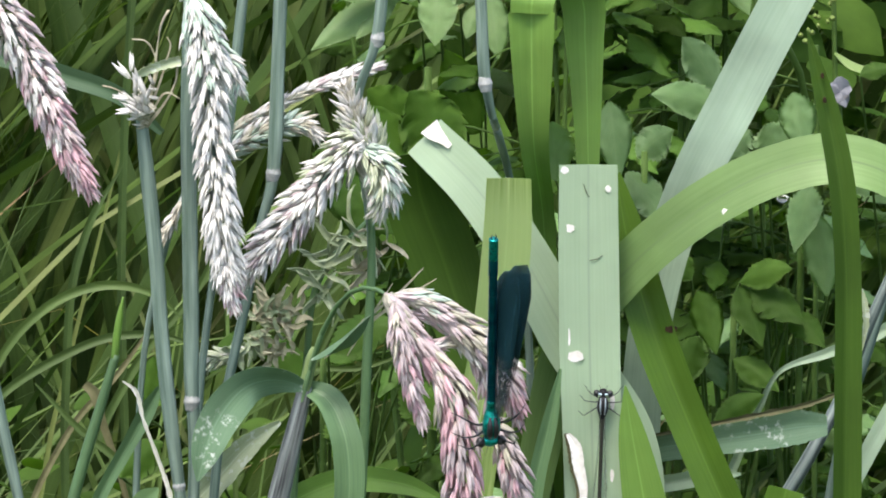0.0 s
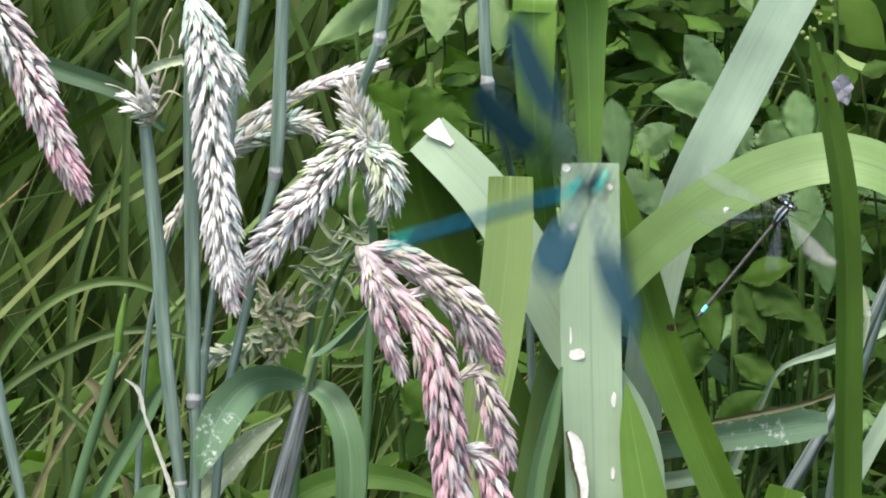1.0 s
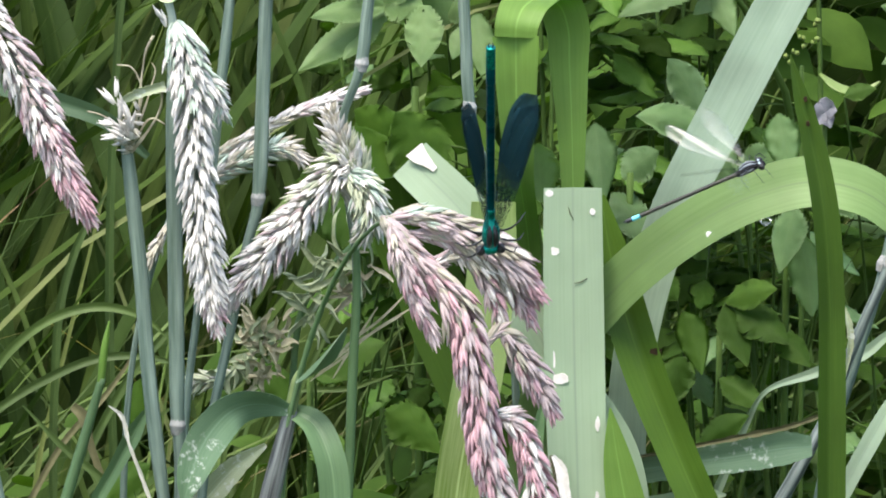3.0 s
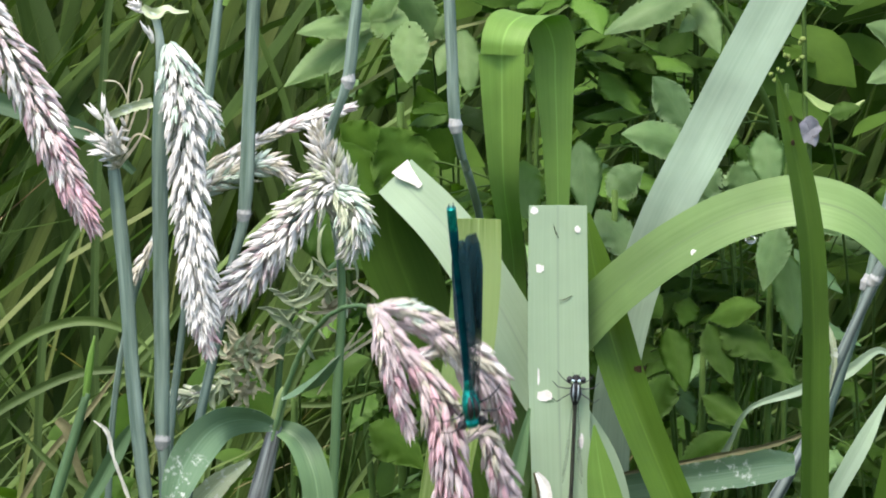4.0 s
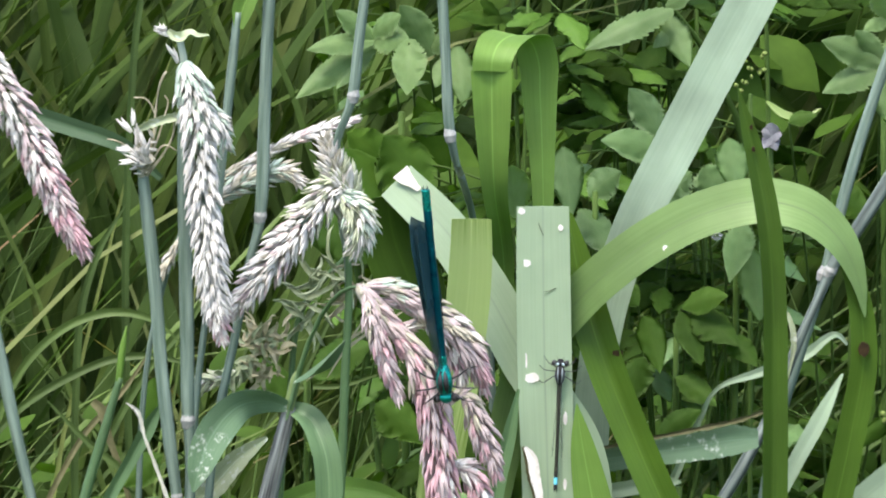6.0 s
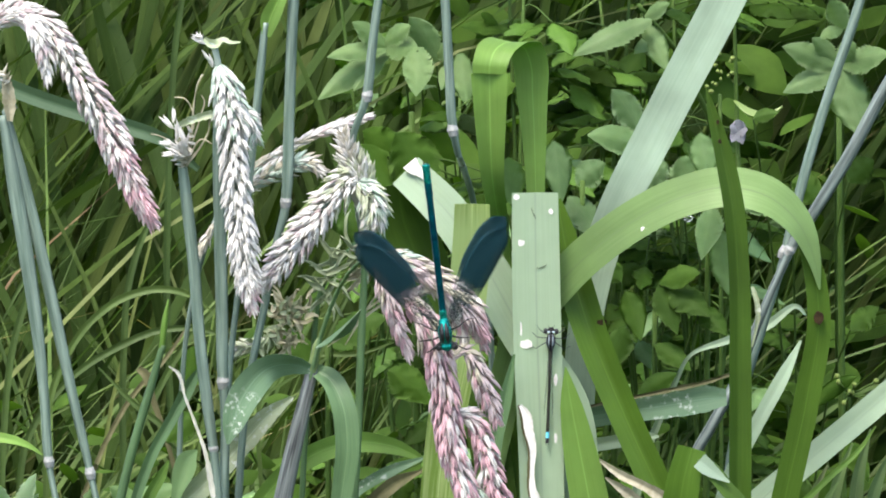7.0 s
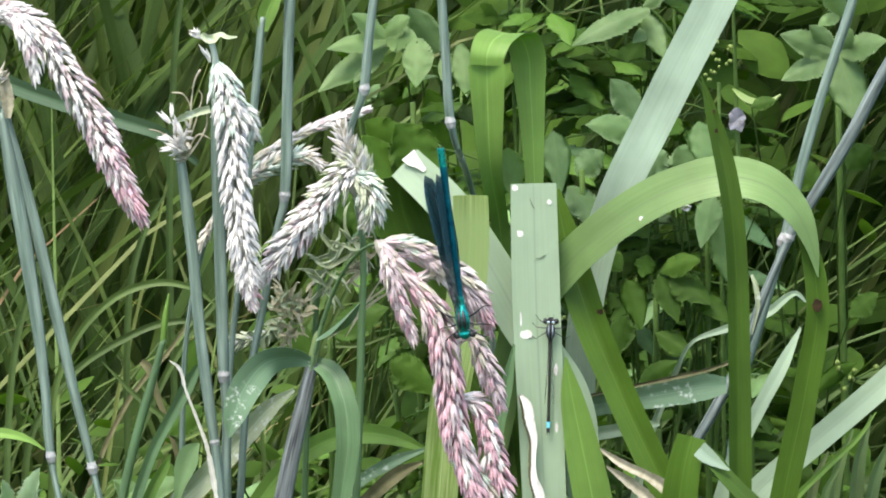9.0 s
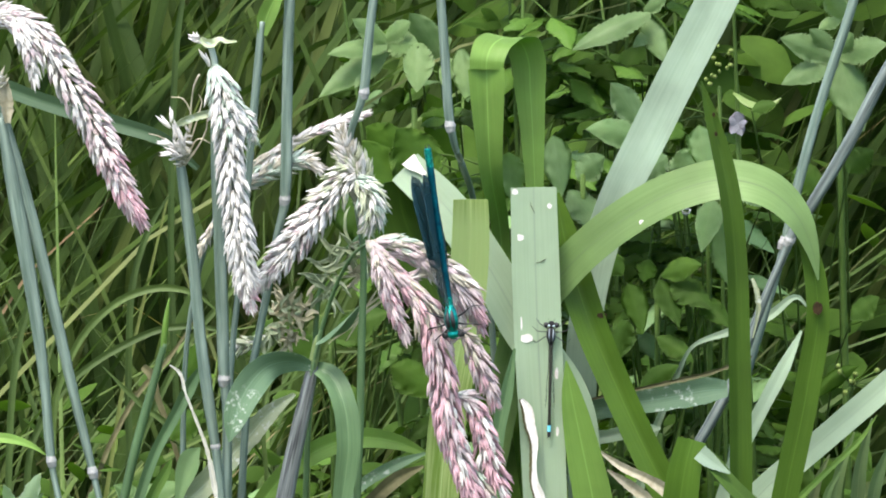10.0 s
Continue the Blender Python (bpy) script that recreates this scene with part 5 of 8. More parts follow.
def withered_head():
    """Loose dry husks and curled shreds on the bare stem."""
    husks_on(G3, [(-0.06293, -0.01300, 0.59653, .0010), (-0.06341, -0.01400, 0.60011, .0036), (-0.06243, -0.01500, 0.60351, .0040), (-0.06037, -0.01400, 0.60600, .0020)], 18, [(0, [S, W, W])], 32, 85, 0.75)
    for a, b, n, sd in (((-0.06249, -0.01500, 0.60025), (-0.06598, -0.01700, 0.61305), 3, 1), ((-0.06300, -0.01600, 0.60220), (-0.06660, -0.01800, 0.60921), 3, 2), ((-0.06279, -0.01500, 0.60026), (-0.06646, -0.01700, 0.60328), 5, 3), ((-0.06305, -0.01600, 0.59953), (-0.06559, -0.01800, 0.60076), 4, 4), ((-0.06187, -0.01600, 0.60040), (-0.06229, -0.01800, 0.60517), 4, 5)):
        husks_on(G3, [(*a, .0006), (*b, .0010)], n, [(0.0, [W])], 40 + sd, 24, 1.0)
    husks_on(G3, [(-0.06240, -0.01350, 0.59700, .0010), (-0.06260, -0.01400, 0.60000, .0022), (-0.06200, -0.01400, 0.60250, .0016)], 16, [(0, ["faded", S])], 36, 75, 0.7)
    for pts in ([(-0.06261, -0.01300, 0.59801, .0014), (-0.06037, -0.01400, 0.60600, .0012), (-0.05965, -0.01400, 0.61340, .0013), (-0.05869, -0.01400, 0.61813, .0012), (-0.05747, -0.01400, 0.62048, .0010), (-0.05804, -0.01500, 0.61975, .0005)],
                [(-0.06220, -0.01300, 0.59652, .0018), (-0.05841, -0.01400, 0.60123, .0011), (-0.05594, -0.01500, 0.60610, .0014), (-0.05558, -0.01500, 0.60995, .0014)],
                [(-0.05496, -0.01550, 0.61046, .0020), (-0.05818, -0.01600, 0.60984, .0020), (-0.06169, -0.01650, 0.60877, .0020), (-0.06406, -0.01650, 0.60762, .0016)],
                [(-0.06258, -0.01300, 0.59994, .0010), (-0.06643, -0.01400, 0.60341, .0007), (-0.06890, -0.01400, 0.60462, .0006), (-0.07094, -0.01400, 0.60509, .0005)],
                [(-0.06214, -0.01300, 0.59993, .0010), (-0.06003, -0.01300, 0.61058, .0007), (-0.06231, -0.01300, 0.61417, .0008), (-0.06494, -0.01300, 0.61450, .0005)],
                [(-0.06140, -0.01300, 0.59992, .0012), (-0.05800, -0.01300, 0.60982, .0007), (-0.05719, -0.01300, 0.61381, .0007), (-0.05790, -0.01300, 0.61500, .0004)],
                [(-0.06142, -0.01300, 0.59874, .0010), (-0.05745, -0.01500, 0.60375, .0007), (-0.05512, -0.01500, 0.60254, .0005)]):
        broad = pts[0][3] >= 0.002
        blade("shred", [(*p[:3], p[3] * (1.0 if broad else 0.55), 12 * i if broad else 40 * i) for i, p in enumerate(pts)], M_SCRAPED_PALE if broad else M_SHRED, G3, "curled dry shred", fold=0.4, columns=3, ragged=0.15)


withered_head()


# ---- broad-leaved herbs behind ----
def leaflet(name, base, tip, width, material, parent, sag=0.15, teeth=0.055, seed=0, label=""):
    rng = random.Random(seed)
    a, b = np.array(base), np.array(tip)
    d = b - a
    n = np.linalg.norm(d)
    prof = [(0.0, 0.06), (0.12, 0.5), (0.3, 0.92), (0.5, 1.0), (0.7, 0.78), (0.86, 0.42), (1.0, 0.03)]
    rows = []
    bend = np.array((0.0, rng.uniform(-0.5, 0.2), -1.0)) * n * sag
    for i, (q, w) in enumerate(prof):
        p = a + d * q + bend * (q - 0.5) ** 2 * 2 - bend * 0.5
        rows.append((*p, w * width, rng.uniform(-6, 6)))
    face = (rng.uniform(-0.35, 0.35), -1, rng.uniform(0.3, 0.9))
    bm = bmesh.new()
    ribbon_leaf(bm, rows, face, teeth)
    bmesh.ops.recalc_face_normals(bm, faces=bm.faces)
    return part(name, bm, material, parent, label)


def ribbon_leaf(bm, rows, face, teeth):
    """As ribbon, with a toothed margin and UVs over the whole leaf."""
    line = curve_points(rows, 5)
    uv = bm.loops.layers.uv.verify()
    grids = []
    n = len(line)
    for i, r in enumerate(line):
        tan = unit(line[min(i + 1, n - 1)][:3] - line[max(i - 1, 0)][:3])
        side = unit(np.cross(tan, np.array(face)))
        nor = unit(np.cross(side, tan))
        w = max(r[3], 1e-5)
        row = []
        for c in range(7):
            u = c / 6 - 0.5
            tooth = 1 + (teeth if i % 2 else -teeth) * (1 if c in (0, 6) else 0)
            back = tan * (0.12 * w * (-1 if c in (0, 6) and i % 2 else 0))
            wave = 0.05 * w * math.sin(i * 0.9 + c * 1.7)
            row.append(bm.verts.new(r[:3] + side * u * w * tooth + back - nor * (abs(u) * 0.35 * w - wave * abs(u) * 2)))
        grids.append(row)
    for i in range(n - 1):
        for c in range(6):
            f = bm.faces.new([grids[i][c], grids[i][c + 1], grids[i + 1][c + 1], grids[i + 1][c]])
            for lp, q in zip(f.loops, [(c / 6, i / (n - 1)), ((c + 1) / 6, i / (n - 1)), ((c + 1) / 6, (i + 1) / (n - 1)), (c / 6, (i + 1) / (n - 1))]):
                lp[uv].uv = q
    ext = bmesh.ops.solidify(bm, geom=bm.faces[:], thickness=0.00018)
    return bm


def leaf_stem(base, hub, parent):
    """A thin stalk from a leaf's base that drops back to the plant's stem."""
    low = np.array((hub[0], hub[1] + 0.10, min(base[2], hub[2]) - 0.10))
    mid = base * 0.6 + low * 0.4 + np.array((0, 0.012, 0.012))
    stalk("leaf_stalk", [(*base, .00025), (*mid, .0003), (*low, .0004)], M_HERB_STEM, parent, sides=6, steps=4)


def lobed_leaf(name, hub, lobes, material, parent, seed, teeth=0.07, upward=0.6):
    """One leaf of several broad toothed lobes that run together at the hub; lobes: (base, tip, width)."""
    rng = random.Random(seed)
    bm = bmesh.new()
    for k, (base, tip, width) in enumerate(lobes):
        a, b = np.array(base), np.array(tip)
        d = b - a
        n = np.linalg.norm(d)
        prof = [(-0.1, 0.25), (0.08, 0.66), (0.28, 0.95), (0.48, 1.0), (0.68, 0.78), (0.85, 0.44), (1.0, 0.03)]
        rows = [(*(a + d * q + np.array((0, 0.0006 * k - 0.1 * n * (q - 0.4), -0.16 * n * (q - 0.4) ** 2))), w * width, 0) for q, w in prof]
        lobe = bmesh.new()
        ribbon_leaf(lobe, rows, (rng.uniform(-0.25, 0.25), -1, upward + rng.uniform(-0.2, 0.2)), teeth)
        bmesh.ops.recalc_face_normals(lobe, faces=lobe.faces)
        piece = bpy.data.meshes.new("lobe")
        lobe.to_mesh(piece)
        lobe.free()
        bm.from_mesh(piece)
        bpy.data.meshes.remove(piece)
    leaf_stem(np.array(hub), np.array(hub) + (0.004, 0.01, -0.01), parent)
    return part(name, bm, material, parent)


def herb(label, leaves, material, seed, foot):
    """leaves: (base, tip, width); stalks join the bases and run to the foot on the ground."""
    h = thing("herb_plant", label, "plant", "herbs")
    hub = np.mean([np.array(b) for b, _, _ in leaves], axis=0) + np.array((0, 0.004, -0.004))
    stalk("stem", [(*hub, .0007), (*(hub * (1, 1, 0.75) + np.array((0, 0.02, 0)) * 1), .0010), (foot[0], foot[1], 0.2, .0015), (foot[0], foot[1], 0.0, .0018)], M_HERB_STEM, h)
    for k, (b, t, w) in enumerate(leaves):
        b0 = np.array(b)
        leaf_stem(b0, hub, h)
        leaflet("leaflet", b, t, w, material, h, seed=seed * 50 + k)
    return h


LOBED = thing("herb_plant", "fresh green herb with broad toothed lobed leaves", "plant", "herbs")
stalk("stem", [(-0.006, 0.19, 0.58, .0008), (-0.004, 0.21, 0.4, .0012), (0.0, 0.22, 0.0, .0018)], M_HERB_STEM, LOBED)
lobed_leaf("leaf", (-0.00797, 0.15500, 0.60203), [((-0.01384, 0.15000, 0.60384), (-0.02870, 0.14600, 0.60292), 0.00578), ((-0.01316, 0.15000, 0.60483), (-0.02173, 0.14600, 0.61234), 0.00624), ((-0.01249, 0.15000, 0.60550), (-0.00571, 0.14600, 0.61102), 0.00591), ((-0.01250, 0.15000, 0.60449), (-0.00368, 0.14600, 0.60463), 0.00788), ((-0.01388, 0.15000, 0.60115), (-0.03134, 0.14600, 0.59102), 0.00690), ((-0.01389, 0.15000, 0.60048), (-0.02156, 0.14600, 0.59278), 0.00493)], M_HERB_MID, LOBED, 501)
lobed_leaf("leaf", (0.00116, 0.16500, 0.59777), [((0.00158, 0.16000, 0.59951), (-0.00618, 0.15600, 0.61261), 0.00857), ((0.00126, 0.16000, 0.60052), (0.00535, 0.15600, 0.60442), 0.00593)], M_HERB_MID, LOBED, 502)
lobed_leaf("leaf", (-0.00381, 0.14500, 0.60378), [((-0.00367, 0.14500, 0.60411), (-0.00424, 0.14100, 0.59253), 0.00865)], M_HERB_MID, LOBED, 503, 0.05)
lobed_leaf("leaf", (0.00523, 0.16000, 0.59845), [((0.00798, 0.15500, 0.60084), (0.00971, 0.15100, 0.58817), 0.00724), ((0.00528, 0.15500, 0.59852), (0.00259, 0.15100, 0.59242), 0.00461)], M_HERB_MID, LOBED, 504, 0.05)
lobed_leaf("leaf", (0.01791, 0.17000, 0.60494), [((0.01863, 0.16500, 0.60700), (0.00749, 0.16100, 0.60905), 0.00436), ((0.01864, 0.16500, 0.60734), (0.02833, 0.16100, 0.60800), 0.00502), ((0.01797, 0.16500, 0.60768), (0.01339, 0.16100, 0.61221), 0.00423), ((0.01729, 0.16500, 0.60668), (0.01197, 0.16100, 0.60510), 0.00396)], M_HERB, LOBED, 505)
lobed_leaf("leaf", (-0.00786, 0.20000, 0.56466), [((-0.00770, 0.19000, 0.56555), (-0.01961, 0.18600, 0.57655), 0.01267)], M_HERB, LOBED, 506, 0.03)
lobed_leaf("leaf", (0.00570, 0.20000, 0.56588), [((0.00448, 0.19000, 0.56746), (-0.00196, 0.18600, 0.58588), 0.01000)], M_HERB, LOBED, 507, 0.03)
PALM = thing("herb_plant", "green herb with large palmate toothed leaves", "plant", "herbs")
stalk("stem", [(0.112, 0.15, 0.585, .0008), (0.115, 0.17, 0.4, .0012), (0.118, 0.18, 0.0, .0018)], M_HERB_STEM, PALM)
lobed_leaf("leaf", (0.11024, 0.12000, 0.60293), [((0.10957, 0.11000, 0.60440), (0.09514, 0.10600, 0.61146), 0.00729), ((0.10876, 0.11000, 0.60320), (0.09544, 0.10600, 0.59854), 0.00729), ((0.10998, 0.11000, 0.60521), (0.10314, 0.10600, 0.61330), 0.00554), ((0.11116, 0.11000, 0.60358), (0.11772, 0.10600, 0.58550), 0.01188), ((0.11197, 0.11000, 0.60518), (0.12426, 0.10600, 0.60885), 0.00831), ((0.11077, 0.11000, 0.60520), (0.11510, 0.10600, 0.61138), 0.00634)], M_HERB_MID, PALM, 511, 0.09)
lobed_leaf("leaf", (0.11288, 0.14000, 0.61385), [((0.11273, 0.13500, 0.61211), (0.10864, 0.13100, 0.62005), 0.00640), ((0.11192, 0.13500, 0.61131), (0.10615, 0.13100, 0.60950), 0.00400)], M_HERB_MID, PALM, 512, 0.09)
blade("curled_leaf", [(0.08249, 0.12000, 0.59346, .0006, 0), (0.08676, 0.11800, 0.59005, .0030, 20), (0.09143, 0.11800, 0.58907, .0034, 30), (0.09566, 0.12000, 0.59176, .0005, 40)], M_REED_STUB, PALM, "yellowing curled leaf", fold=0.5, facing=(0, -0.7, 0.7))
LANCE = thing("herb_plant", "fresh green herb with long toothed leaflets", "plant", "herbs")
stalk("stem", [(0.05674, 0.14000, 0.61696, .0006), (0.06683, 0.15000, 0.60354, .0007), (0.07, 0.19, 0.4, .0011), (0.07, 0.2, 0.0, .0016)], M_HERB_STEM, LANCE)
lobed_leaf("leaf", (0.05872, 0.14000, 0.61285), [((0.05828, 0.13500, 0.61341), (0.03857, 0.13100, 0.60558), 0.00735)], M_HERB_MID, LANCE, 521, 0.08)
lobed_leaf("leaf", (0.05914, 0.14500, 0.61050), [((0.05870, 0.14000, 0.61122), (0.06437, 0.13600, 0.60030), 0.00705), ((0.06109, 0.14000, 0.60792), (0.05537, 0.13600, 0.60449), 0.00400)], M_HERB_MID, LANCE, 522, 0.08)
lobed_leaf("leaf", (0.05958, 0.14500, 0.61377), [((0.05913, 0.14000, 0.61407), (0.06520, 0.13600, 0.61864), 0.00481)], M_HERB_MID, LANCE, 523, 0.06)
lobed_leaf("leaf", (0.05719, 0.17000, 0.59869), [((0.05757, 0.16500, 0.59982), (0.05010, 0.16100, 0.59060), 0.00768), ((0.04968, 0.16500, 0.58794), (0.03742, 0.16100, 0.58786), 0.00687)], M_HERB, LANCE, 524, 0.02)
herb("fresh green herb with pointed leaves", [
    ((0.04621, 0.16000, 0.59536), (0.05548, 0.16000, 0.58417), .0095), ((0.04469, 0.16500, 0.59780), (0.03522, 0.16500, 0.59158), .008), ((0.06035, 0.17000, 0.59211), (0.07047, 0.17000, 0.58404), .008)], M_HERB, 2, (0.05, 0.22))
herb("compound leaf of oval toothed leaflets", [
    ((0.05280, 0.10500, 0.54362), (0.05692, 0.10000, 0.53040), .0072), ((0.06157, 0.10500, 0.54461), (0.06677, 0.10000, 0.53231), .0072), ((0.06204, 0.10500, 0.54554), (0.07308, 0.10000, 0.54937), .0068), ((0.06418, 0.10500, 0.54426), (0.07572, 0.10000, 0.53719), .0092), ((0.07305, 0.10500, 0.53869), (0.08028, 0.10000, 0.53215), .0066), ((0.06064, 0.10500, 0.52869), (0.07051, 0.10000, 0.52243), .0062), ((0.05162, 0.11000, 0.54512), (0.04553, 0.11000, 0.55144), .007)], M_HERB, 4, (0.07, 0.14))
herb("pale rounded herb leaves in the gaps of the reeds", [
    ((0.02199, 0.09000, 0.56981), (0.02112, 0.08500, 0.58344), .0088), ((0.03335, 0.09000, 0.58713), (0.03528, 0.08500, 0.57046), .0082), ((0.03727, 0.10000, 0.57032), (0.04586, 0.09500, 0.55940), .0092), ((0.05803, 0.09000, 0.58483), (0.04221, 0.08500, 0.58935), .0080), ((0.05661, 0.10000, 0.58792), (0.04909, 0.10000, 0.59962), .008), ((0.03961, 0.10000, 0.57340), (0.04734, 0.10000, 0.57951), .008)], M_HERB_PALE, 5, (0.03, 0.14))
herb("bluish-green oval leaves behind the arch", [
    ((0.07271, 0.09000, 0.58928), (0.07465, 0.08500, 0.57616), .0082), ((0.07642, 0.08500, 0.56997), (0.07286, 0.08000, 0.55617), .0075), ((0.08932, 0.10000, 0.56504), (0.08252, 0.10000, 0.57598), .008), ((0.08069, 0.10000, 0.54337), (0.07780, 0.10000, 0.56207), .008), ((0.06427, 0.11000, 0.57772), (0.05495, 0.11000, 0.56849), .009), ((0.06736, 0.11000, 0.57924), (0.07186, 0.11000, 0.56828), .009)], M_HERB_PALE, 6, (0.08, 0.14))
herb("toothed pale herb leaves low beside the grass", [
    ((-0.08268, 0.04000, 0.49450), (-0.06520, 0.04000, 0.50227), .0068), ((-0.07762, 0.04500, 0.49423), (-0.08504, 0.04500, 0.50123), .006)], M_HERB_PALE, 7, (-0.10, 0.06))
TOOTHED = thing("herb_plant", "pale toothed herb leaves low beside the grass stems", "plant", "herbs")
stalk("stem", [(-0.10331, 0.04500, 0.48739, .0006), (-0.105, 0.06, 0.35, .0010), (-0.10, 0.07, 0.0, .0014)], M_HERB_STEM, TOOTHED)
lobed_leaf("leaf", (-0.10873, 0.03500, 0.49451), [((-0.10994, 0.03000, 0.49651), (-0.10344, 0.02600, 0.50947), 0.00649), ((-0.11045, 0.03000, 0.49601), (-0.11349, 0.02600, 0.50597), 0.00649), ((-0.10845, 0.03000, 0.49599), (-0.10293, 0.02600, 0.50336), 0.00491), ((-0.11148, 0.03000, 0.49448), (-0.11916, 0.02600, 0.50142), 0.00590)], M_HERB_SKY_SHEEN, TOOTHED, 531, 0.1, 1.3)
lobed_leaf("leaf", (-0.09318, 0.03500, 0.49391), [((-0.09292, 0.03000, 0.49591), (-0.08890, 0.02600, 0.50532), 0.00590), ((-0.09343, 0.03000, 0.49540), (-0.09634, 0.02600, 0.50282), 0.00531)], M_HERB_MID, TOOTHED, 532, 0.1, 1.3)
herb("dark round herb leaves between the stems", [
    ((-0.02646, 0.08000, 0.53416), (-0.01141, 0.08000, 0.54095), .0100), ((-0.03130, 0.08500, 0.52557), (-0.04029, 0.08500, 0.53654), .009), ((-0.01152, 0.09000, 0.52443), (0.00060, 0.09000, 0.51494), .010), ((-0.01161, 0.12000, 0.55358), (-0.03148, 0.12000, 0.56791), .014), ((-0.00706, 0.13000, 0.55814), (-0.01913, 0.13000, 0.58027), .016), ((-0.00072, 0.13000, 0.56749), (-0.00979, 0.13000, 0.58329), .015), ((-0.02616, 0.06000, 0.52386), (-0.01873, 0.06000, 0.51453), .008), ((-0.06514, 0.05000, 0.52615), (-0.06266, 0.05000, 0.53839), .007), ((-0.06993, 0.05000, 0.51239), (-0.06073, 0.05000, 0.51996), .008)], M_HERB, 8, (-0.02, 0.16))
herb("small pale leaves by the slanting blade", [
    ((0.10286, 0.07500, 0.51681), (0.11465, 0.07000, 0.52624), .0046), ((0.11333, 0.09000, 0.53539), (0.12101, 0.09000, 0.54150), .0072), ((0.08725, 0.10000, 0.59142), (0.09415, 0.10000, 0.59319), .0042), ((0.09826, 0.12000, 0.57104), (0.10747, 0.12000, 0.56467), .009), ((0.11368, 0.12000, 0.57085), (0.12067, 0.12000, 0.57702), .008)], M_HERB, 9, (0.13, 0.16))
herb("light herb leaves low between the reeds", [
    ((0.03719, 0.06000, 0.50153), (0.05076, 0.06000, 0.49520), .008), ((0.05565, 0.07000, 0.51952), (0.06637, 0.07000, 0.52712), .006), ((0.05292, 0.09000, 0.53610), (0.04820, 0.09000, 0.52372), .008), ((0.09346, 0.07000, 0.49741), (0.10406, 0.07000, 0.49109), .008), ((0.11179, 0.07000, 0.50804), (0.11780, 0.07000, 0.49713), .007), ((0.10577, 0.07500, 0.49786), (0.10720, 0.07500, 0.48542), .007), ((0.01451, 0.09000, 0.52412), (0.00822, 0.09000, 0.51174), .009), ((0.01743, 0.07000, 0.50295), (0.02492, 0.07000, 0.49356), .008)], M_HERB, 10, (0.06, 0.12))


def blossom():
    f = thing("wild_flower", "small yellow-green flower buds among the leaves", "flower", "flowers")
    rng = random.Random(4)
    c = np.array((0.07878, 0.12000, 0.60061))
    stalk("stem", [(*(c + (0, .004, -.006)), .0005), (0.08, 0.14, 0.4, .0007), (0.08, 0.14, 0.0, .0009)], M_HERB_STEM, f)
    mat = plain_material("yellow-green buds", rgb(0.10, 0.15, 0.03), rgb(0.17, 0.22, 0.06), 500, 0.7)
    for k in range(16):
        bm = bmesh.new()
        p = c + np.array((rng.uniform(-.004, .004), rng.uniform(-.003, .003), rng.uniform(-.007, .006)))
        ball(bm, p, (.0007 * rng.uniform(.5, 1.2), .0008, .0006), segments=8, rings=6)
        part("bud", bm, mat, f)
    h = thing("wild_flower", "pale yellow-green seed capsules on a thin stalk", "flower", "flowers")
    c = np.array((0.11499, 0.07200, 0.52232))
    stalk("stem", [(*(c + (-.002, .003, -.002)), .0005), (*(c + (-.004, .006, -.02)), .0006), (0.11, 0.09, 0.3, .0008), (0.11, 0.09, 0.0, .0009)], M_HERB_STEM, h)
    for k in range(9):
        p = c + np.array((rng.uniform(-.006, .006), rng.uniform(-.002, .002), rng.uniform(-.004, .004)))
        stalk("capsule_stalk", [(*(c + (-.002, .003, -.002)), .0003), (*p, .00025)], M_HERB_STEM, h, sides=5, steps=3)
        bm = bmesh.new()
        ball(bm, p, (.0007 * rng.uniform(.7, 1.2), .0007, .0008), segments=8, rings=6)
        part("capsule", bm, mat, h)
    g = thing("wild_flower", "single soft white blossom behind the upright blade", "flower", "flowers")
    c = np.array((0.08340, 0.11000, 0.58636))
    stalk("stem", [(*(c + (0, .002, -.003)), .0005), (0.09, 0.13, 0.4, .0007), (0.09, 0.13, 0.0, .0009)], M_HERB_STEM, g)
    for k in range(5):
        a = radians(72 * k + 10)
        leaflet("petal", c, c + np.array((math.cos(a) * .0026, -.001, math.sin(a) * .0036)), .0034, M_PETAL, g, 0.2, 0.0, 900 + k)


blossom()


# ---- herbs with compound leaves, built from a few shared leaflets ----
def shared_leaflet(seed, material):
    rng = random.Random(seed)
    bm = bmesh.new()
    prof = [(0.0, 0.06), (0.14, 0.55), (0.32, 0.95), (0.5, 1.0), (0.7, 0.8), (0.86, 0.45), (1.0, 0.04)]
    ribbon_leaf(bm, [(rng.uniform(-.03, .03), q, -0.18 * (q - 0.25) ** 2 * 2, w * rng.uniform(.5, .6), 0) for q, w in prof], (0, 0.1, 1), 0.05)
    me = bpy.data.meshes.new("leaflet")
    bm.to_mesh(me)
    bm.free()
    for f in me.polygons:
        f.use_smooth = True
    me.materials.append(material)
    return me


LEAFLETS = [shared_leaflet(k, M_HERB if k < 4 else M_HERB_PALE) for k in range(5)]


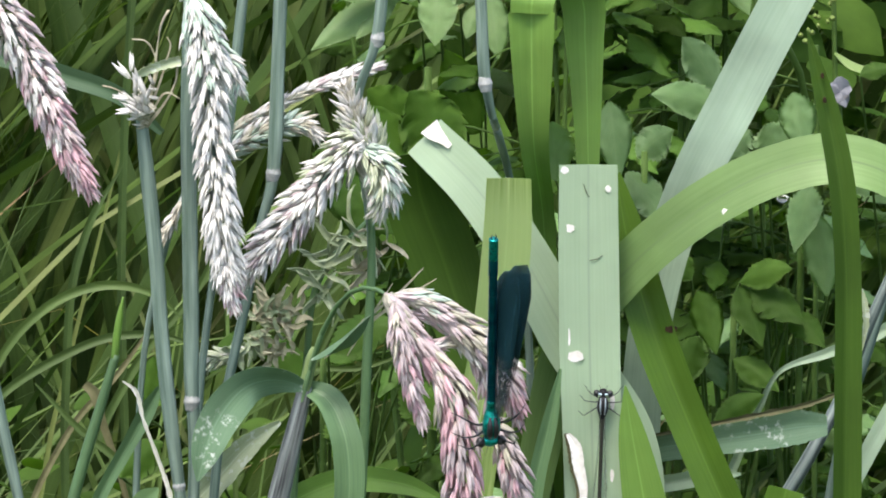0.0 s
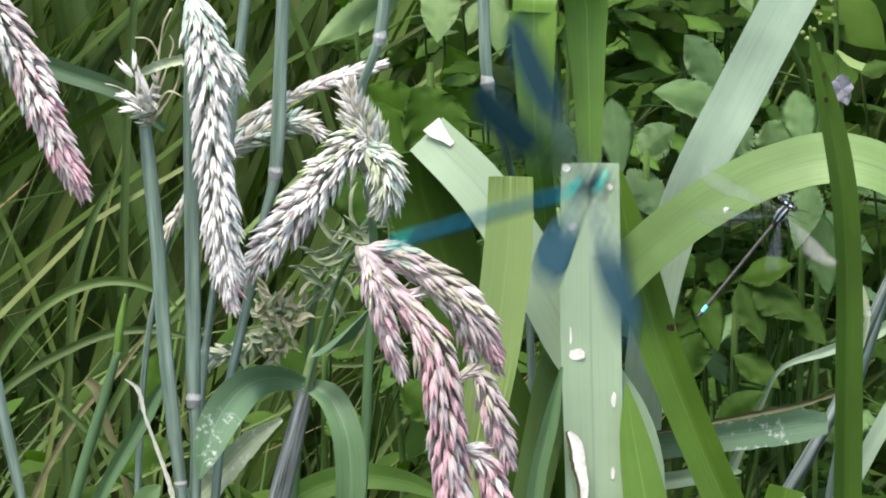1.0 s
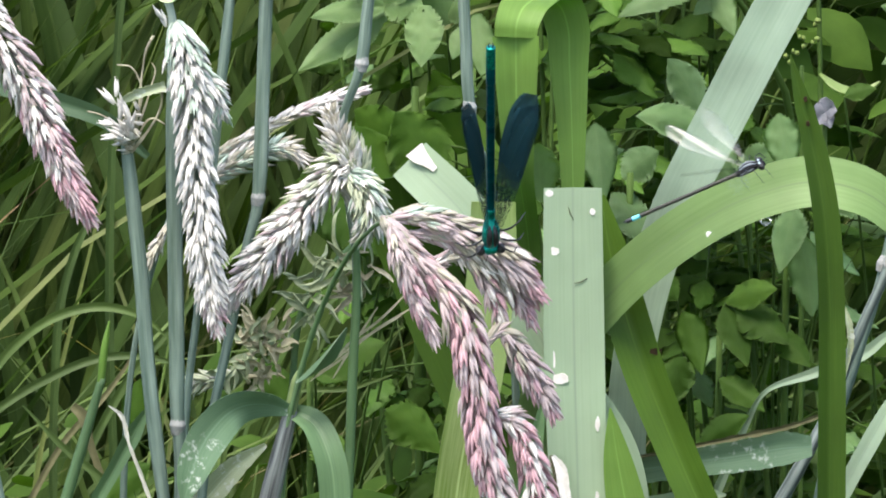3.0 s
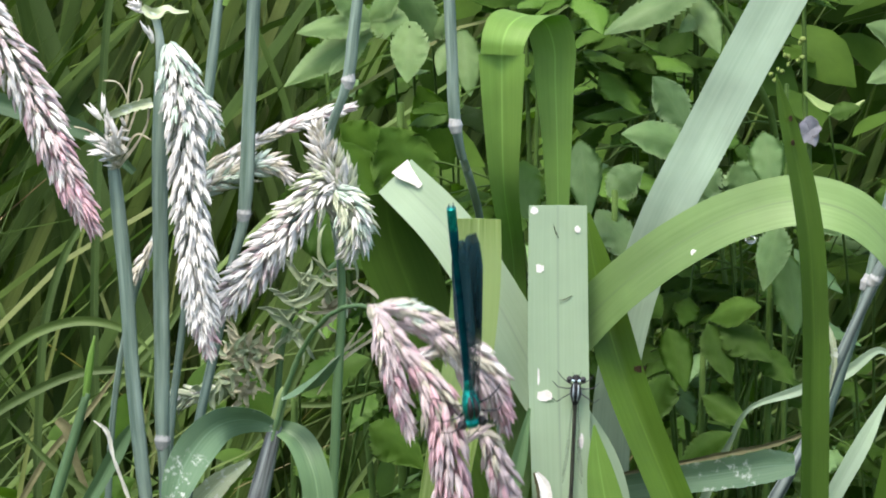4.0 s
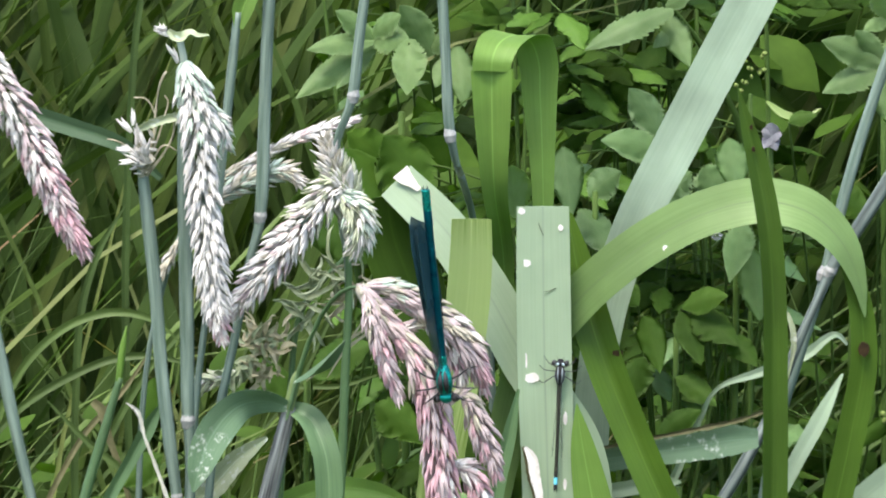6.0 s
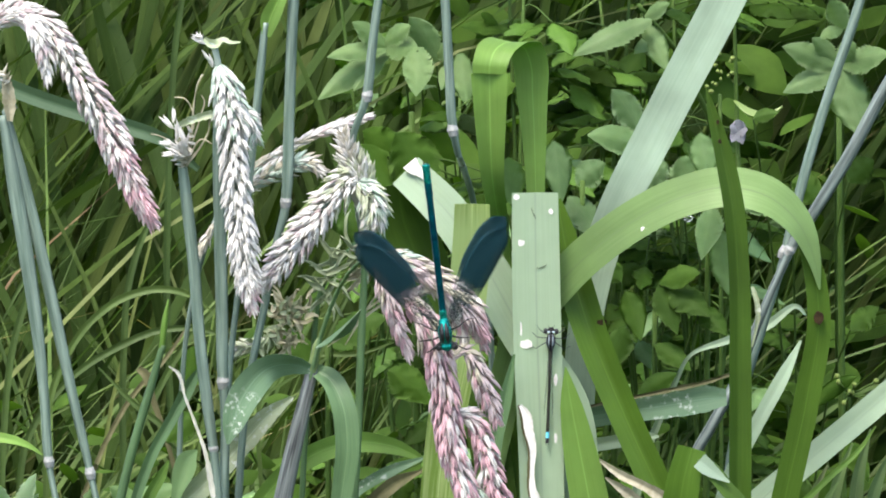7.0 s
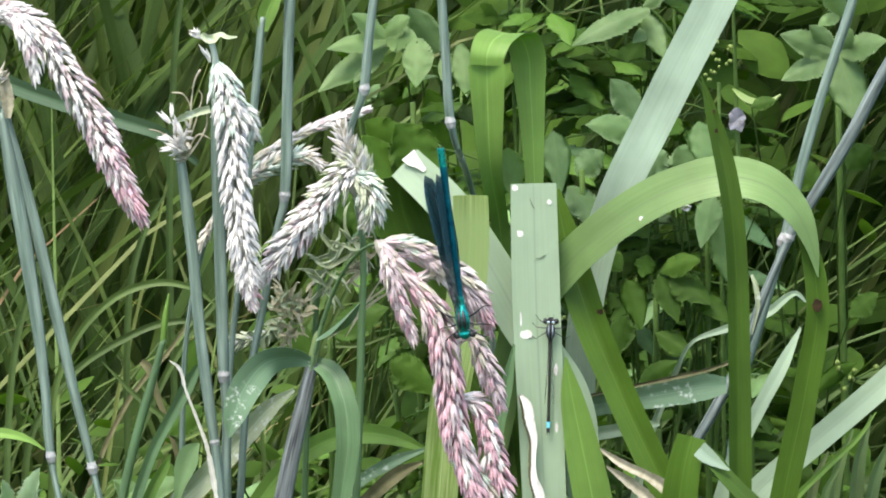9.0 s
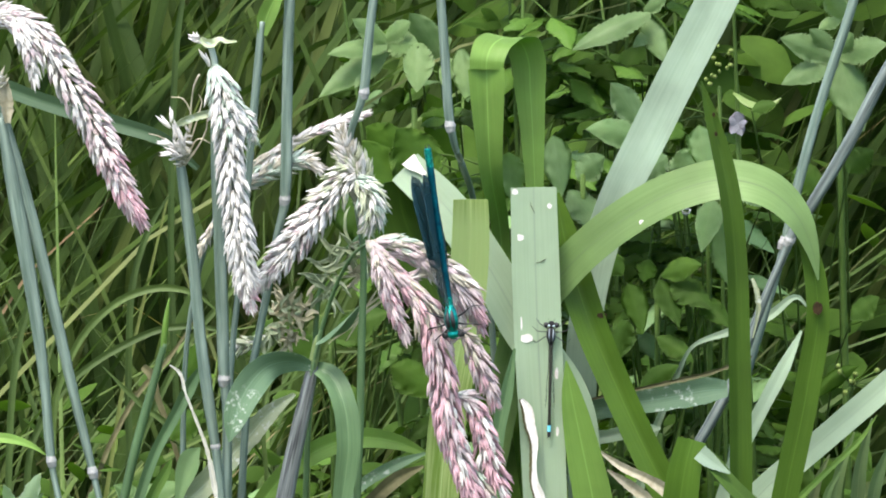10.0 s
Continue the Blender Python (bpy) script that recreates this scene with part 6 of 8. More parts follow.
def compound_herb(x, y, top, seed):
    rng = random.Random(seed)
    h = thing("herb_plant", "green herb with leaves of paired oval leaflets", "plant", "herbs")
    lean = (rng.uniform(-.06, .06), rng.uniform(-.03, .05))
    stalk("stem", [(x + lean[0], y + lean[1], top, .0004), (x + lean[0] * .5, y + lean[1] * .5, top * .75, .0008), (x, y, 0, .0014)], M_HERB_STEM, h, sides=7, steps=5)
    for leaf in range(9):
        yaw = rng.uniform(0, 2 * math.pi)
        z = top - leaf * rng.uniform(.026, .032)
        out = np.array((math.cos(yaw), math.sin(yaw) * 0.7, rng.uniform(0, .35)))
        base = np.array((x + lean[0] * (z / top), y + lean[1] * (z / top), z))
        far = rng.uniform(.030, .044)
        tip = base + out * far + np.array((0, 0, -.006))
        stalk("leaf_stalk", [(*base, .0003), (*(base + out * far * .5 + (0, 0, .002)), .00025), (*tip, .0002)], M_HERB_STEM, h, sides=5, steps=4)
        flat = unit(np.array((out[0], out[1], 0)))
        side = np.array((-flat[1], flat[0], 0))
        for at, sgn in ((.35, 1), (.35, -1), (.6, 1), (.6, -1), (.82, 1), (.82, -1), (1.0, 0)):
            p = base + (tip - base) * at
            way = unit(flat * (0.45 if sgn else 1.0) + side * sgn + np.array((0, 0, rng.uniform(-.55, .15))))
            size = rng.uniform(.0105, .0165)
            up = unit(np.array((rng.uniform(-.3, .3), rng.uniform(-.7, .1), 1.0)))
            right = unit(np.cross(way, up))
            nor = np.cross(right, way)
            ob = new("leaflet", LEAFLETS[rng.choice((0, 1, 2, 3, 0, 1, 2, 3, 4))])
            ob.parent = h
            m = Matrix((Vector(right), Vector(way), Vector(nor))).transposed().to_4x4()
            ob.matrix_local = Matrix.Translation(p) @ m @ Matrix.Diagonal((size, size, size, 1))


HERB_RNG = random.Random(77)
for k in range(22):
    hx, hy, hz = 0.135 * ((k * 0.618) % 1) - 0.005, HERB_RNG.uniform(.15, .30), HERB_RNG.uniform(.47, .67)
    compound_herb(hx, hy if hx < .105 else hy + .12, hz if hx < .105 else hz - .12, 300 + k)


# ---- masses that nobody could count ----
def mass(name, verts, faces, uvs, material, label, category):
    me = bpy.data.meshes.new(name)
    me.from_pydata(verts.tolist(), [], faces.tolist())
    lay = me.uv_layers.new(name="UVMap")
    lay.data.foreach_set("uv", uvs.astype(np.float32).ravel())
    me.polygons.foreach_set("use_smooth", np.ones(len(me.polygons), bool))
    me.materials.append(material)
    ob = new(name, me)
    return tagged(ob, label, category, kind="stuff")


def leaf_mass(name, n, lo, hi, size, label, seed, material=M_HERB_MASS, thin=None):
    rng = np.random.default_rng(seed)
    prof = np.array([(0, .05), (.15, .55), (.35, .95), (.55, 1), (.75, .7), (1, .04)])
    cols = np.array([-.5, 0, .5])
    R, Cn = len(prof), 3
    pos = lo + (np.array(hi) - lo) * rng.random((n, 3))
    if thin is not None:
        pos = pos[thin(pos, rng)]
        n = len(pos)
    yaw, pit = rng.uniform(0, 2 * np.pi, n), rng.uniform(-0.9, 0.5, n)
    way = np.stack([np.cos(yaw) * np.cos(pit), np.sin(yaw) * np.cos(pit), np.sin(pit)], 1)
    face = np.stack([rng.normal(0, .5, n), rng.normal(-.45, .5, n), np.full(n, 1.0)], 1)
    side = np.cross(way, face)
    side /= np.linalg.norm(side, axis=1)[:, None]
    nor = np.cross(side, way)
    ln = rng.uniform(*size, n)
    wd = ln * rng.uniform(.4, .62, n)
    V = np.empty((n, R, Cn, 3))
    for i, (q, w) in enumerate(prof):
        for c, u in enumerate(cols):
            V[:, i, c] = pos + way * (ln * (q - .5))[:, None] + side * (wd * w * u)[:, None] - nor * (wd * w * abs(u) * .3 + ln * .35 * (q - .4) ** 2)[:, None]
    base = np.arange(n)[:, None] * (R * Cn)
    quad, uq = [], []
    for i in range(R - 1):
        for c in range(Cn - 1):
            quad.append([i * Cn + c, i * Cn + c + 1, (i + 1) * Cn + c + 1, (i + 1) * Cn + c])
            uq.append([(c / 2, i / 5), ((c + 1) / 2, i / 5), ((c + 1) / 2, (i + 1) / 5), (c / 2, (i + 1) / 5)])
    F = (base[:, :, None] + np.array(quad)[None]).reshape(-1, 4)
    return mass(name, V.reshape(-1, 3), F, np.tile(np.array(uq).reshape(-1, 2), (n, 1)), material, label, "foliage")


def grass_mass(name, n, lo, hi, tall, label, seed, material=M_GRASS_MASS, wide=(.0018, .0045), lean=0.9, soft=0.0, R=9, spin=(-0.25, 3.39)):
    rng = np.random.default_rng(seed)
    Cn = 3
    x, y = rng.uniform(lo[0], hi[0], n), rng.uniform(lo[1], hi[1], n)
    x, y = x + rng.normal(0, soft, n), y + rng.normal(0, soft, n)
    ln = rng.uniform(*tall, n)
    turn = rng.uniform(*spin, n)
    start, bend = rng.uniform(0, .35, n), rng.uniform(.2, 1, n) * lean * 2.2
    wd = rng.uniform(*wide, n)
    V = np.empty((n, R, Cn, 3))
    p = np.stack([x, y, np.zeros(n)], 1)
    out = np.stack([np.cos(turn), np.sin(turn), 0 * turn], 1)
    tw = rng.uniform(-1.2, 1.2, n)
    for i in range(R):
        q = i / (R - 1)
        a = start + bend * q**2
        tan = out * np.sin(a)[:, None] + np.array((0, 0, 1.0)) * np.cos(a)[:, None]
        if i:
            p = p + tan * (ln / (R - 1))[:, None]
        side0 = np.stack([-np.sin(turn), np.cos(turn), 0 * turn], 1)
        nor = np.cross(tan, side0)
        ang = tw * q
        side = side0 * np.cos(ang)[:, None] + nor * np.sin(ang)[:, None]
        w = wd * (0.55 + 0.45 * min(1, q * 3)) * (1 - max(0, q - .45) / .56) ** 0.8
        for c, u in enumerate((-.5, 0, .5)):
            V[:, i, c] = p + side * (w * u)[:, None] + nor * (w * abs(u) * .35)[:, None]
    base = np.arange(n)[:, None] * (R * Cn)
    quad, uq = [], []
    for i in range(R - 1):
        for c in range(Cn - 1):
            quad.append([i * Cn + c, i * Cn + c + 1, (i + 1) * Cn + c + 1, (i + 1) * Cn + c])
            uq.append([(c / 2, i), ((c + 1) / 2, i), ((c + 1) / 2, i + 1), (c / 2, i + 1)])
    F = (base[:, :, None] + np.array(quad)[None]).reshape(-1, 4)
    return mass(name, V.reshape(-1, 3), F, np.tile(np.array(uq).reshape(-1, 2), (n, 1)), material, label, "grass")


def right_side(p, rng):
    clump = np.sin(p[:, 0] * 95 + 1.3) * np.sin(p[:, 2] * 120) + np.sin(p[:, 1] * 60 + p[:, 0] * 30)
    gap = (p[:, 0] > 0.125) & (p[:, 2] > 0.46) & (p[:, 2] < 0.585)
    return (p[:, 0] > 0.0 + 0.02 * np.sin(p[:, 2] * 40)) & (clump > -0.1) & ~gap


def patchy(p, rng):
    """Clumps and gaps, fading out towards an uneven edge."""
    clump = np.sin(p[:, 0] * 9 + 2 * np.sin(p[:, 1] * 7)) + np.sin(p[:, 1] * 11 + 1.7 * np.sin(p[:, 0] * 5))
    edge = 0.75 + 0.12 * np.sin(p[:, 0] * 17 + p[:, 1] * 8) + 0.1 * np.sin(p[:, 1] * 13)
    return (clump > -0.7) & (p[:, 2] < edge + rng.normal(0, .06, len(p)))


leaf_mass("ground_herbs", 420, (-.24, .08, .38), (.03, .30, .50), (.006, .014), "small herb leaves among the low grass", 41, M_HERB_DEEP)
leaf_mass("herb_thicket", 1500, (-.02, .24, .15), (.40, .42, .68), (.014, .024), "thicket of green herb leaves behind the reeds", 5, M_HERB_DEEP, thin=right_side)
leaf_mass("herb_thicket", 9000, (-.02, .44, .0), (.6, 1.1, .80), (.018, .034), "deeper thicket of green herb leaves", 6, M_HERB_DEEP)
# Two leaf masses added out of view overhead, to block sun from the thicket.
leaf_mass("herb_canopy", 4500, (-.6, .22, .68), (.9, 1.5, 1.0), (.018, .034), "unseen upper leaves added to shade the thicket", 16, thin=patchy)
leaf_mass("herb_canopy", 3200, (.11, .30, .64), (.6, 1.0, .86), (.02, .04), "dense unseen leaves added to shade the hollow", 18, M_HERB_DEEP)
leaf_mass("herb_thicket", 9000, (.55, -.1, .0), (2.4, 2.2, .75), (.02, .045), "patches of herb leaves out in the meadow", 26, thin=patchy)
leaf_mass("herb_thicket", 6000, (-2.6, .9, .0), (.6, 3.0, .7), (.02, .045), "patches of herb leaves out in the meadow", 27, thin=patchy)
grass_mass("meadow_grass", 800, (-.45, .16), (.02, .42), (.50, .68), "tangle of meadow grass behind the stems", 7, lean=1.0, wide=(.002, .0042))
grass_mass("meadow_grass", 3200, (-.6, .40), (.05, 1.2), (.55, .95), "taller meadow grass behind", 17, M_GRASS_DEEP, (.004, .009), 0.45)
grass_mass("meadow_grass", 110, (0, .22), (.45, .6), (.40, .66), "meadow grass among the herbs", 8, wide=(.0016, .0036))
grass_mass("meadow_grass", 9000, (-3.0, 1.1), (3.0, 4.5), (.3, .7), "meadow grass further off", 9, wide=(.003, .008), soft=.3, R=5)
grass_mass("meadow_grass", 3500, (-3.6, -1.6), (-1.6, 1.2), (.25, .6), "meadow grass out to the side", 20, wide=(.002, .006), soft=.4, R=5)
grass_mass("meadow_grass", 3500, (1.6, -1.6), (3.6, 1.2), (.25, .6), "meadow grass out to the side", 21, wide=(.002, .006), soft=.4, R=5)
grass_mass("meadow_grass", 5000, (-2.6, -.3), (-.45, 1.2), (.35, .8), "tall meadow grass beside the stems", 10, wide=(.002, .006), R=5)
grass_mass("meadow_grass", 4000, (.45, -.3), (2.6, 1.2), (.35, .75), "tall meadow grass beside the reeds", 11, wide=(.002, .006), R=5)
grass_mass("meadow_grass", 1600, (-.45, -.2), (.45, .12), (.12, .34), "low grass round the foot of the stems", 12, wide=(.0015, .004), R=5)
grass_mass("meadow_grass", 14000, (-2.6, -3.6), (2.6, -.9), (.08, .24), "short grass in front of the stems", 13, wide=(.0015, .005), soft=.35, R=5)
grass_mass("meadow_grass", 7000, (-9, 4.5), (9, 14), (.4, .8), "far meadow grass", 14, wide=(.008, .02), soft=1.2, R=5)
grass_mass("meadow_grass", 3000, (-1.5, -.95), (1.5, -.25), (.12, .32), "low grass before the stems", 22, wide=(.0015, .005), soft=.06, R=5)
grass_mass("meadow_grass", 1500, (-2.7, -.8), (-.6, -.1), (.2, .5), "meadow grass beside the stems", 23, wide=(.002, .006), soft=.07, R=5)
grass_mass("meadow_grass", 1500, (.6, -.8), (2.7, -.1), (.2, .5), "meadow grass beside the reeds", 24, wide=(.002, .006), soft=.07, R=5)
grass_mass("meadow_grass", 12000, (-8, -9), (8, 5), (.1, .28), "short grass of the wider meadow", 25, wide=(.006, .016), soft=.8, R=5)
grass_mass("meadow_grass", 150, (-.3, .08), (-.03, .26), (.56, .80), "withered grass in the tangle", 33, M_GRASS_DRY, (.0010, .0026), 2.2, spin=(0.12, 3.0))
grass_mass("meadow_grass", 400, (-.3, .07), (-.03, .24), (.60, .84), "fresh thin grass between the stems", 31, M_GRASS_FRESH, (.0013, .0030), 2.2, spin=(0.12, 3.0))


# ---- the nodding seed head that the damselfly uses as a perch ----
HEAD_AT = np.array((-0.01427, -0.05000, 0.60960))
PERCH = thing("nodding_grass", "grass with a rosy drooping seed head on a thin bending stem", "grass", "grass stems")
H1 = seed_head(PERCH, [
    (-0.01461, -0.05000, 0.60937, .0026), (-0.01213, -0.05000, 0.60632, .0030), (-0.00704, -0.05000, 0.60077, .0032), (-0.00068, -0.05200, 0.59351, .0048), (0.00273, -0.05300, 0.58264, .0052), (0.00467, -0.05300, 0.57003, .0050), (0.00615, -0.05300, 0.56083, .0046), (0.01014, -0.05300, 0.54933, .0040), (0.01299, -0.05300, 0.54011, .0040), (0.01528, -0.05300, 0.53180, .0020)], 270,
    [(0, [U, S, U]), (0.22, [U, P, S]), (0.36, [P, U, P]), (0.62, [P, P, U, W]), (0.8, [P, P, W])], 61, 20, 1.2, label="rosy main branch of the head", origin=HEAD_AT)
H1B = seed_head(PERCH, [(-0.01309, -0.05400, 0.60849, .0022), (-0.01156, -0.05600, 0.60465, .0034), (-0.01003, -0.05700, 0.60009, .0034), (-0.00790, -0.05700, 0.59476, .0030), (-0.00560, -0.05600, 0.58976, .0022), (-0.00400, -0.05600, 0.58676, .001)], 64, [(0, [U, S, U]), (0.4, [U, P, U])], 67, 26, 1.0, label="side branch", origin=HEAD_AT)
H2 = seed_head(PERCH, [
    (-0.01317, -0.04800, 0.60953, .0020), (-0.00809, -0.04700, 0.61030, .0034), (-0.00130, -0.04700, 0.60917, .0044), (0.00663, -0.04700, 0.60633, .0052), (0.01286, -0.04800, 0.60271, .0040), (0.01774, -0.04800, 0.59768, .0014)], 120,
    [(0, [G, S, U]), (0.35, [U, S, S]), (0.6, [W, U, S]), (0.8, [P, U])], 62, 22, 1.12, label="straw-coloured side branch", origin=HEAD_AT)
H3 = seed_head(PERCH, [(-0.00637, -0.04900, 0.59974, .001), (0.00210, -0.04600, 0.60216, .002), (0.00890, -0.04600, 0.59930, .0036), (0.01288, -0.04600, 0.59438, .0032), (0.01550, -0.04600, 0.58979, .0012)], 54, [(0, [U, W, S]), (0.7, [U, P])], 63, 26, 1.05, label="side branch", origin=HEAD_AT)
H4 = seed_head(PERCH, [(0.00328, -0.05000, 0.58215, .001), (0.00836, -0.04800, 0.58700, .0024), (0.01347, -0.04800, 0.58184, .0040), (0.01802, -0.04800, 0.57633, .0032), (0.02110, -0.04800, 0.57208, .0012)], 60, [(0, [S, U]), (0.4, [U, U, P])], 64, 26, 1.05, label="side branch", origin=HEAD_AT)
H5 = seed_head(PERCH, [(0.00500, -0.05000, 0.56951, .001), (0.01067, -0.04900, 0.56878, .0034), (0.01465, -0.04900, 0.56130, .0042), (0.01751, -0.04900, 0.55208, .0040), (0.02129, -0.04900, 0.54401, .0016)], 76, [(0, [U, W]), (0.3, [P, P, W])], 65, 28, 1.1, label="rosy lower branch", origin=HEAD_AT)
H7 = seed_head(PERCH, [(-0.00922, -0.04700, 0.60630, .0014), (-0.00300, -0.04600, 0.60501, .0026), (0.00324, -0.04600, 0.60044, .0034), (0.00721, -0.04600, 0.59414, .0030), (0.00893, -0.04600, 0.58783, .0012)], 60, [(0, [S, U, W]), (0.6, [U, W, P])], 68, 28, 1.05, label="inner branch", origin=HEAD_AT)
H6 = seed_head(PERCH, [(0.00899, -0.05000, 0.55571, .001), (0.01526, -0.04900, 0.54573, .0032), (0.01812, -0.04900, 0.53706, .0034), (0.02019, -0.04900, 0.53059, .0014)], 56, [(0, [S, G, P, U])], 66, 28, 1.08, label="lower branch", origin=HEAD_AT)
# each branch with its base and the degrees by which it sags when the damselfly weighs on the head
HEAD_PARTS = [(ob, Vector(np.array(base) - HEAD_AT), sag) for ob, base, sag in (
    (H1, HEAD_AT, 0), (H1B, (-0.01309, -0.054, 0.60849), 3), (H2, (-0.01317, -0.048, 0.60953), 15), (H3, (-0.00637, -0.049, 0.59974), 8), (H4, (0.00328, -0.05, 0.58215), 16),
    (H5, (0.005, -0.05, 0.56951), 2), (H6, (0.00899, -0.05, 0.55571), 2), (H7, (-0.00922, -0.047, 0.60630), 0))]
BRACT = blade("bract", [(0, 0, -0.001, .0014, 0), (-0.0004, -0.0008, 0.003, .0050, 0), (-0.0006, -0.0012, 0.007, .0064, 5), (0, -0.0008, 0.011, .0044, 10), (0.0010, 0, 0.015, .0003, 20)], M_SCRAPED, PERCH, "small curled pale leaf on the stem", fold=0.25)
STEM_LENGTH, PIECES = 0.078, 9
PIECE = STEM_LENGTH / PIECES
STEM_PARTS = []
for k in range(PIECES):
    r = 0.00036 + 0.000035 * k
    bm = tube(bmesh.new(), [(0, 0, -0.0006, r * 0.8), (0, 0, 0, r), (0, 0, PIECE * 0.5, r), (0, 0, PIECE, r), (0, 0, PIECE + 0.0006, r * 0.8)], 10, 3)
    STEM_PARTS.append(part("stem_piece", bm, M_GREY_LEAF, PERCH, "bending stem"))


# ---- damselflies; head along +Y, back along +Z, origin in the thorax ----
MM = 0.001


def mm(*rows):
    return [tuple(v * MM for v in r) for r in rows]


def wing_mesh(name, length, width, material, sgn, stalked):
    """A flat membrane along +X, leading edge at sgn * Y, with a little camber."""
    bm = bmesh.new()
    uv = bm.loops.layers.uv.verify()
    n, cols = 22, 6
    grid = []
    for i in range(n + 1):
        q = i / n
        if stalked:
            w = 0.16 + 0.84 * min(1, max(0, (q - 0.12) / 0.5)) ** 0.8
        else:
            w = 0.14 + 0.86 * math.sin(min(1, q / 0.62) * math.pi / 2) ** 1.1
        end = 1 - max(0, (q - 0.72) / 0.28) ** 2.4
        w *= math.sqrt(max(0.0, end)) if q > 0.72 else 1
        row = []
        for c in range(cols + 1):
            u = c / cols
            lead = 0.30 * min(w + 0.1, 1)
            y = (lead - u * w) * width
            z = 0.02 * width * math.sin(u * 9 + q * 6) + 0.05 * width * math.sin(q * 3)
            row.append(bm.verts.new((q * length, sgn * y, z)))
        grid.append(row)
    for i in range(n):
        for c in range(cols):
            f = bm.faces.new([grid[i][c], grid[i][c + 1], grid[i + 1][c + 1], grid[i + 1][c]])
            for lp, q in zip(f.loops, [(i / n, c / cols), (i / n, (c + 1) / cols), ((i + 1) / n, (c + 1) / cols), ((i + 1) / n, c / cols)]):
                lp[uv].uv = q
    bmesh.ops.recalc_face_normals(bm, faces=bm.faces)
    bmesh.ops.solidify(bm, geom=bm.faces[:], thickness=0.00004)
    return bm


def damselfly(label, group, s, mats, seg_colours, wing_len, wing_wide, stalked, slim, tail, thick=0.88):
    """s: size; mats: thorax, head, eye, leg, wing; seg_colours: ten abdomen materials; tail: abdomen length in mm."""
    d = thing("damselfly", label, "damselfly", group)
    thorax_m, head_m, eye_m, leg_m, wing_m, stripe_m = mats
    bm = tube(bmesh.new(), mm((0, 3.0, .1, .5), (0, 2.5, .2, 1.0), (0, 1.2, .5, 1.45), (0, -.8, .5, 1.55), (0, -2.8, .1, 1.15), (0, -4.2, -.1, .75)), 14, 4)
    bm.transform(Matrix.Diagonal((s * slim, s, s * slim, 1)))
    part("thorax", bm, thorax_m, d)
    gap, thin = (0.5, 0.5) if s >= 1 else (0.72, 0.3)
    if stripe_m:
        for sx in (-1, 1):
            bm = tube(bmesh.new(), mm((sx * gap * .9, 2.3, 1.22, .2), (sx * gap, .8, 1.78, thin), (sx * gap, -1.0, 1.8, thin), (sx * gap * .7, -2.8, 1.12, .2)), 8, 4)
            bm.transform(Matrix.Diagonal((s * slim, s, s * slim, 1)))
            part("stripe", bm, stripe_m, d)
            if s < 1:
                bm = tube(bmesh.new(), mm((sx * .95, 2.0, .5, .16), (sx * 1.3, .9, .35, .3), (sx * 1.38, -.9, .3, .34), (sx * .95, -2.9, -.05, .2)), 8, 4)
                bm.transform(Matrix.Diagonal((s * slim, s, s * slim, 1)))
                part("stripe", bm, stripe_m, d)
    bm = bmesh.new()
    ball(bm, (0, 3.7 * MM * s, .1 * MM * s), ((1.85 if s >= 1 else 1.6) * MM * s, (1.2 if s >= 1 else 1.0) * MM * s, 1.2 * MM * s))
    ball(bm, (0, 4.35 * MM * s, -.2 * MM * s), (1.2 * MM * s, .85 * MM * s, .9 * MM * s))
    head = part("head", bm, head_m, d)
    for sx in (-1, 1):
        bm = bmesh.new()
        ball(bm, (sx * 2.05 * MM * s, 3.75 * MM * s, .25 * MM * s), (.98 * MM * s, 1.05 * MM * s, 1.12 * MM * s))
        part("eye", bm, eye_m, head, "dark rounded eye")
        part("antenna", tube(bmesh.new(), [tuple(v * s for v in r) for r in mm((sx * .5, 4.4, .5, .09), (sx * .9, 5.4, .9, .06), (sx * 1.3, 6.4, 1.1, .03))], 6, 3), leg_m, head)
        if s < 1:
            bm = bmesh.new()
            ball(bm, (sx * .9 * MM * s, 3.5 * MM * s, 1.1 * MM * s), (.62 * MM * s, .42 * MM * s, .34 * MM * s), segments=10, rings=6)
            part("eye_spot", bm, M_EYE_SPOT, head, "pale spot behind the eye")
    lengths = [.5, 1.0, 1.25, 1.3, 1.3, 1.25, 1.15, .9, .65, .5]
    total, y = sum(lengths), -3.9 * s
    for k, (l, m) in enumerate(zip(lengths, seg_colours)):
        L = l / total * tail * s
        r0 = (thick if k else thick * 1.12) * s * (1.0 if k < 7 else 1.12)
        bm = tube(bmesh.new(), mm((0, y + .05, 0, r0 * .97), (0, y - L * .1, 0, r0 * .99), (0, y - L * .5, .02, r0 * .97), (0, y - L * .9, 0, r0 * .99), (0, y - L, 0, r0 * .96)), 12, 3)
        part("abdomen_segment", bm, m, d)
        y -= L
    for sx in (-1, 1):
        part("tail_hook", tube(bmesh.new(), mm((sx * .3 * s, y, .1, .16 * s), (sx * .5 * s, y - .6 * s, .1, .12 * s), (sx * .25 * s, y - 1.1 * s, .05, .05 * s)), 6, 3), leg_m, d)
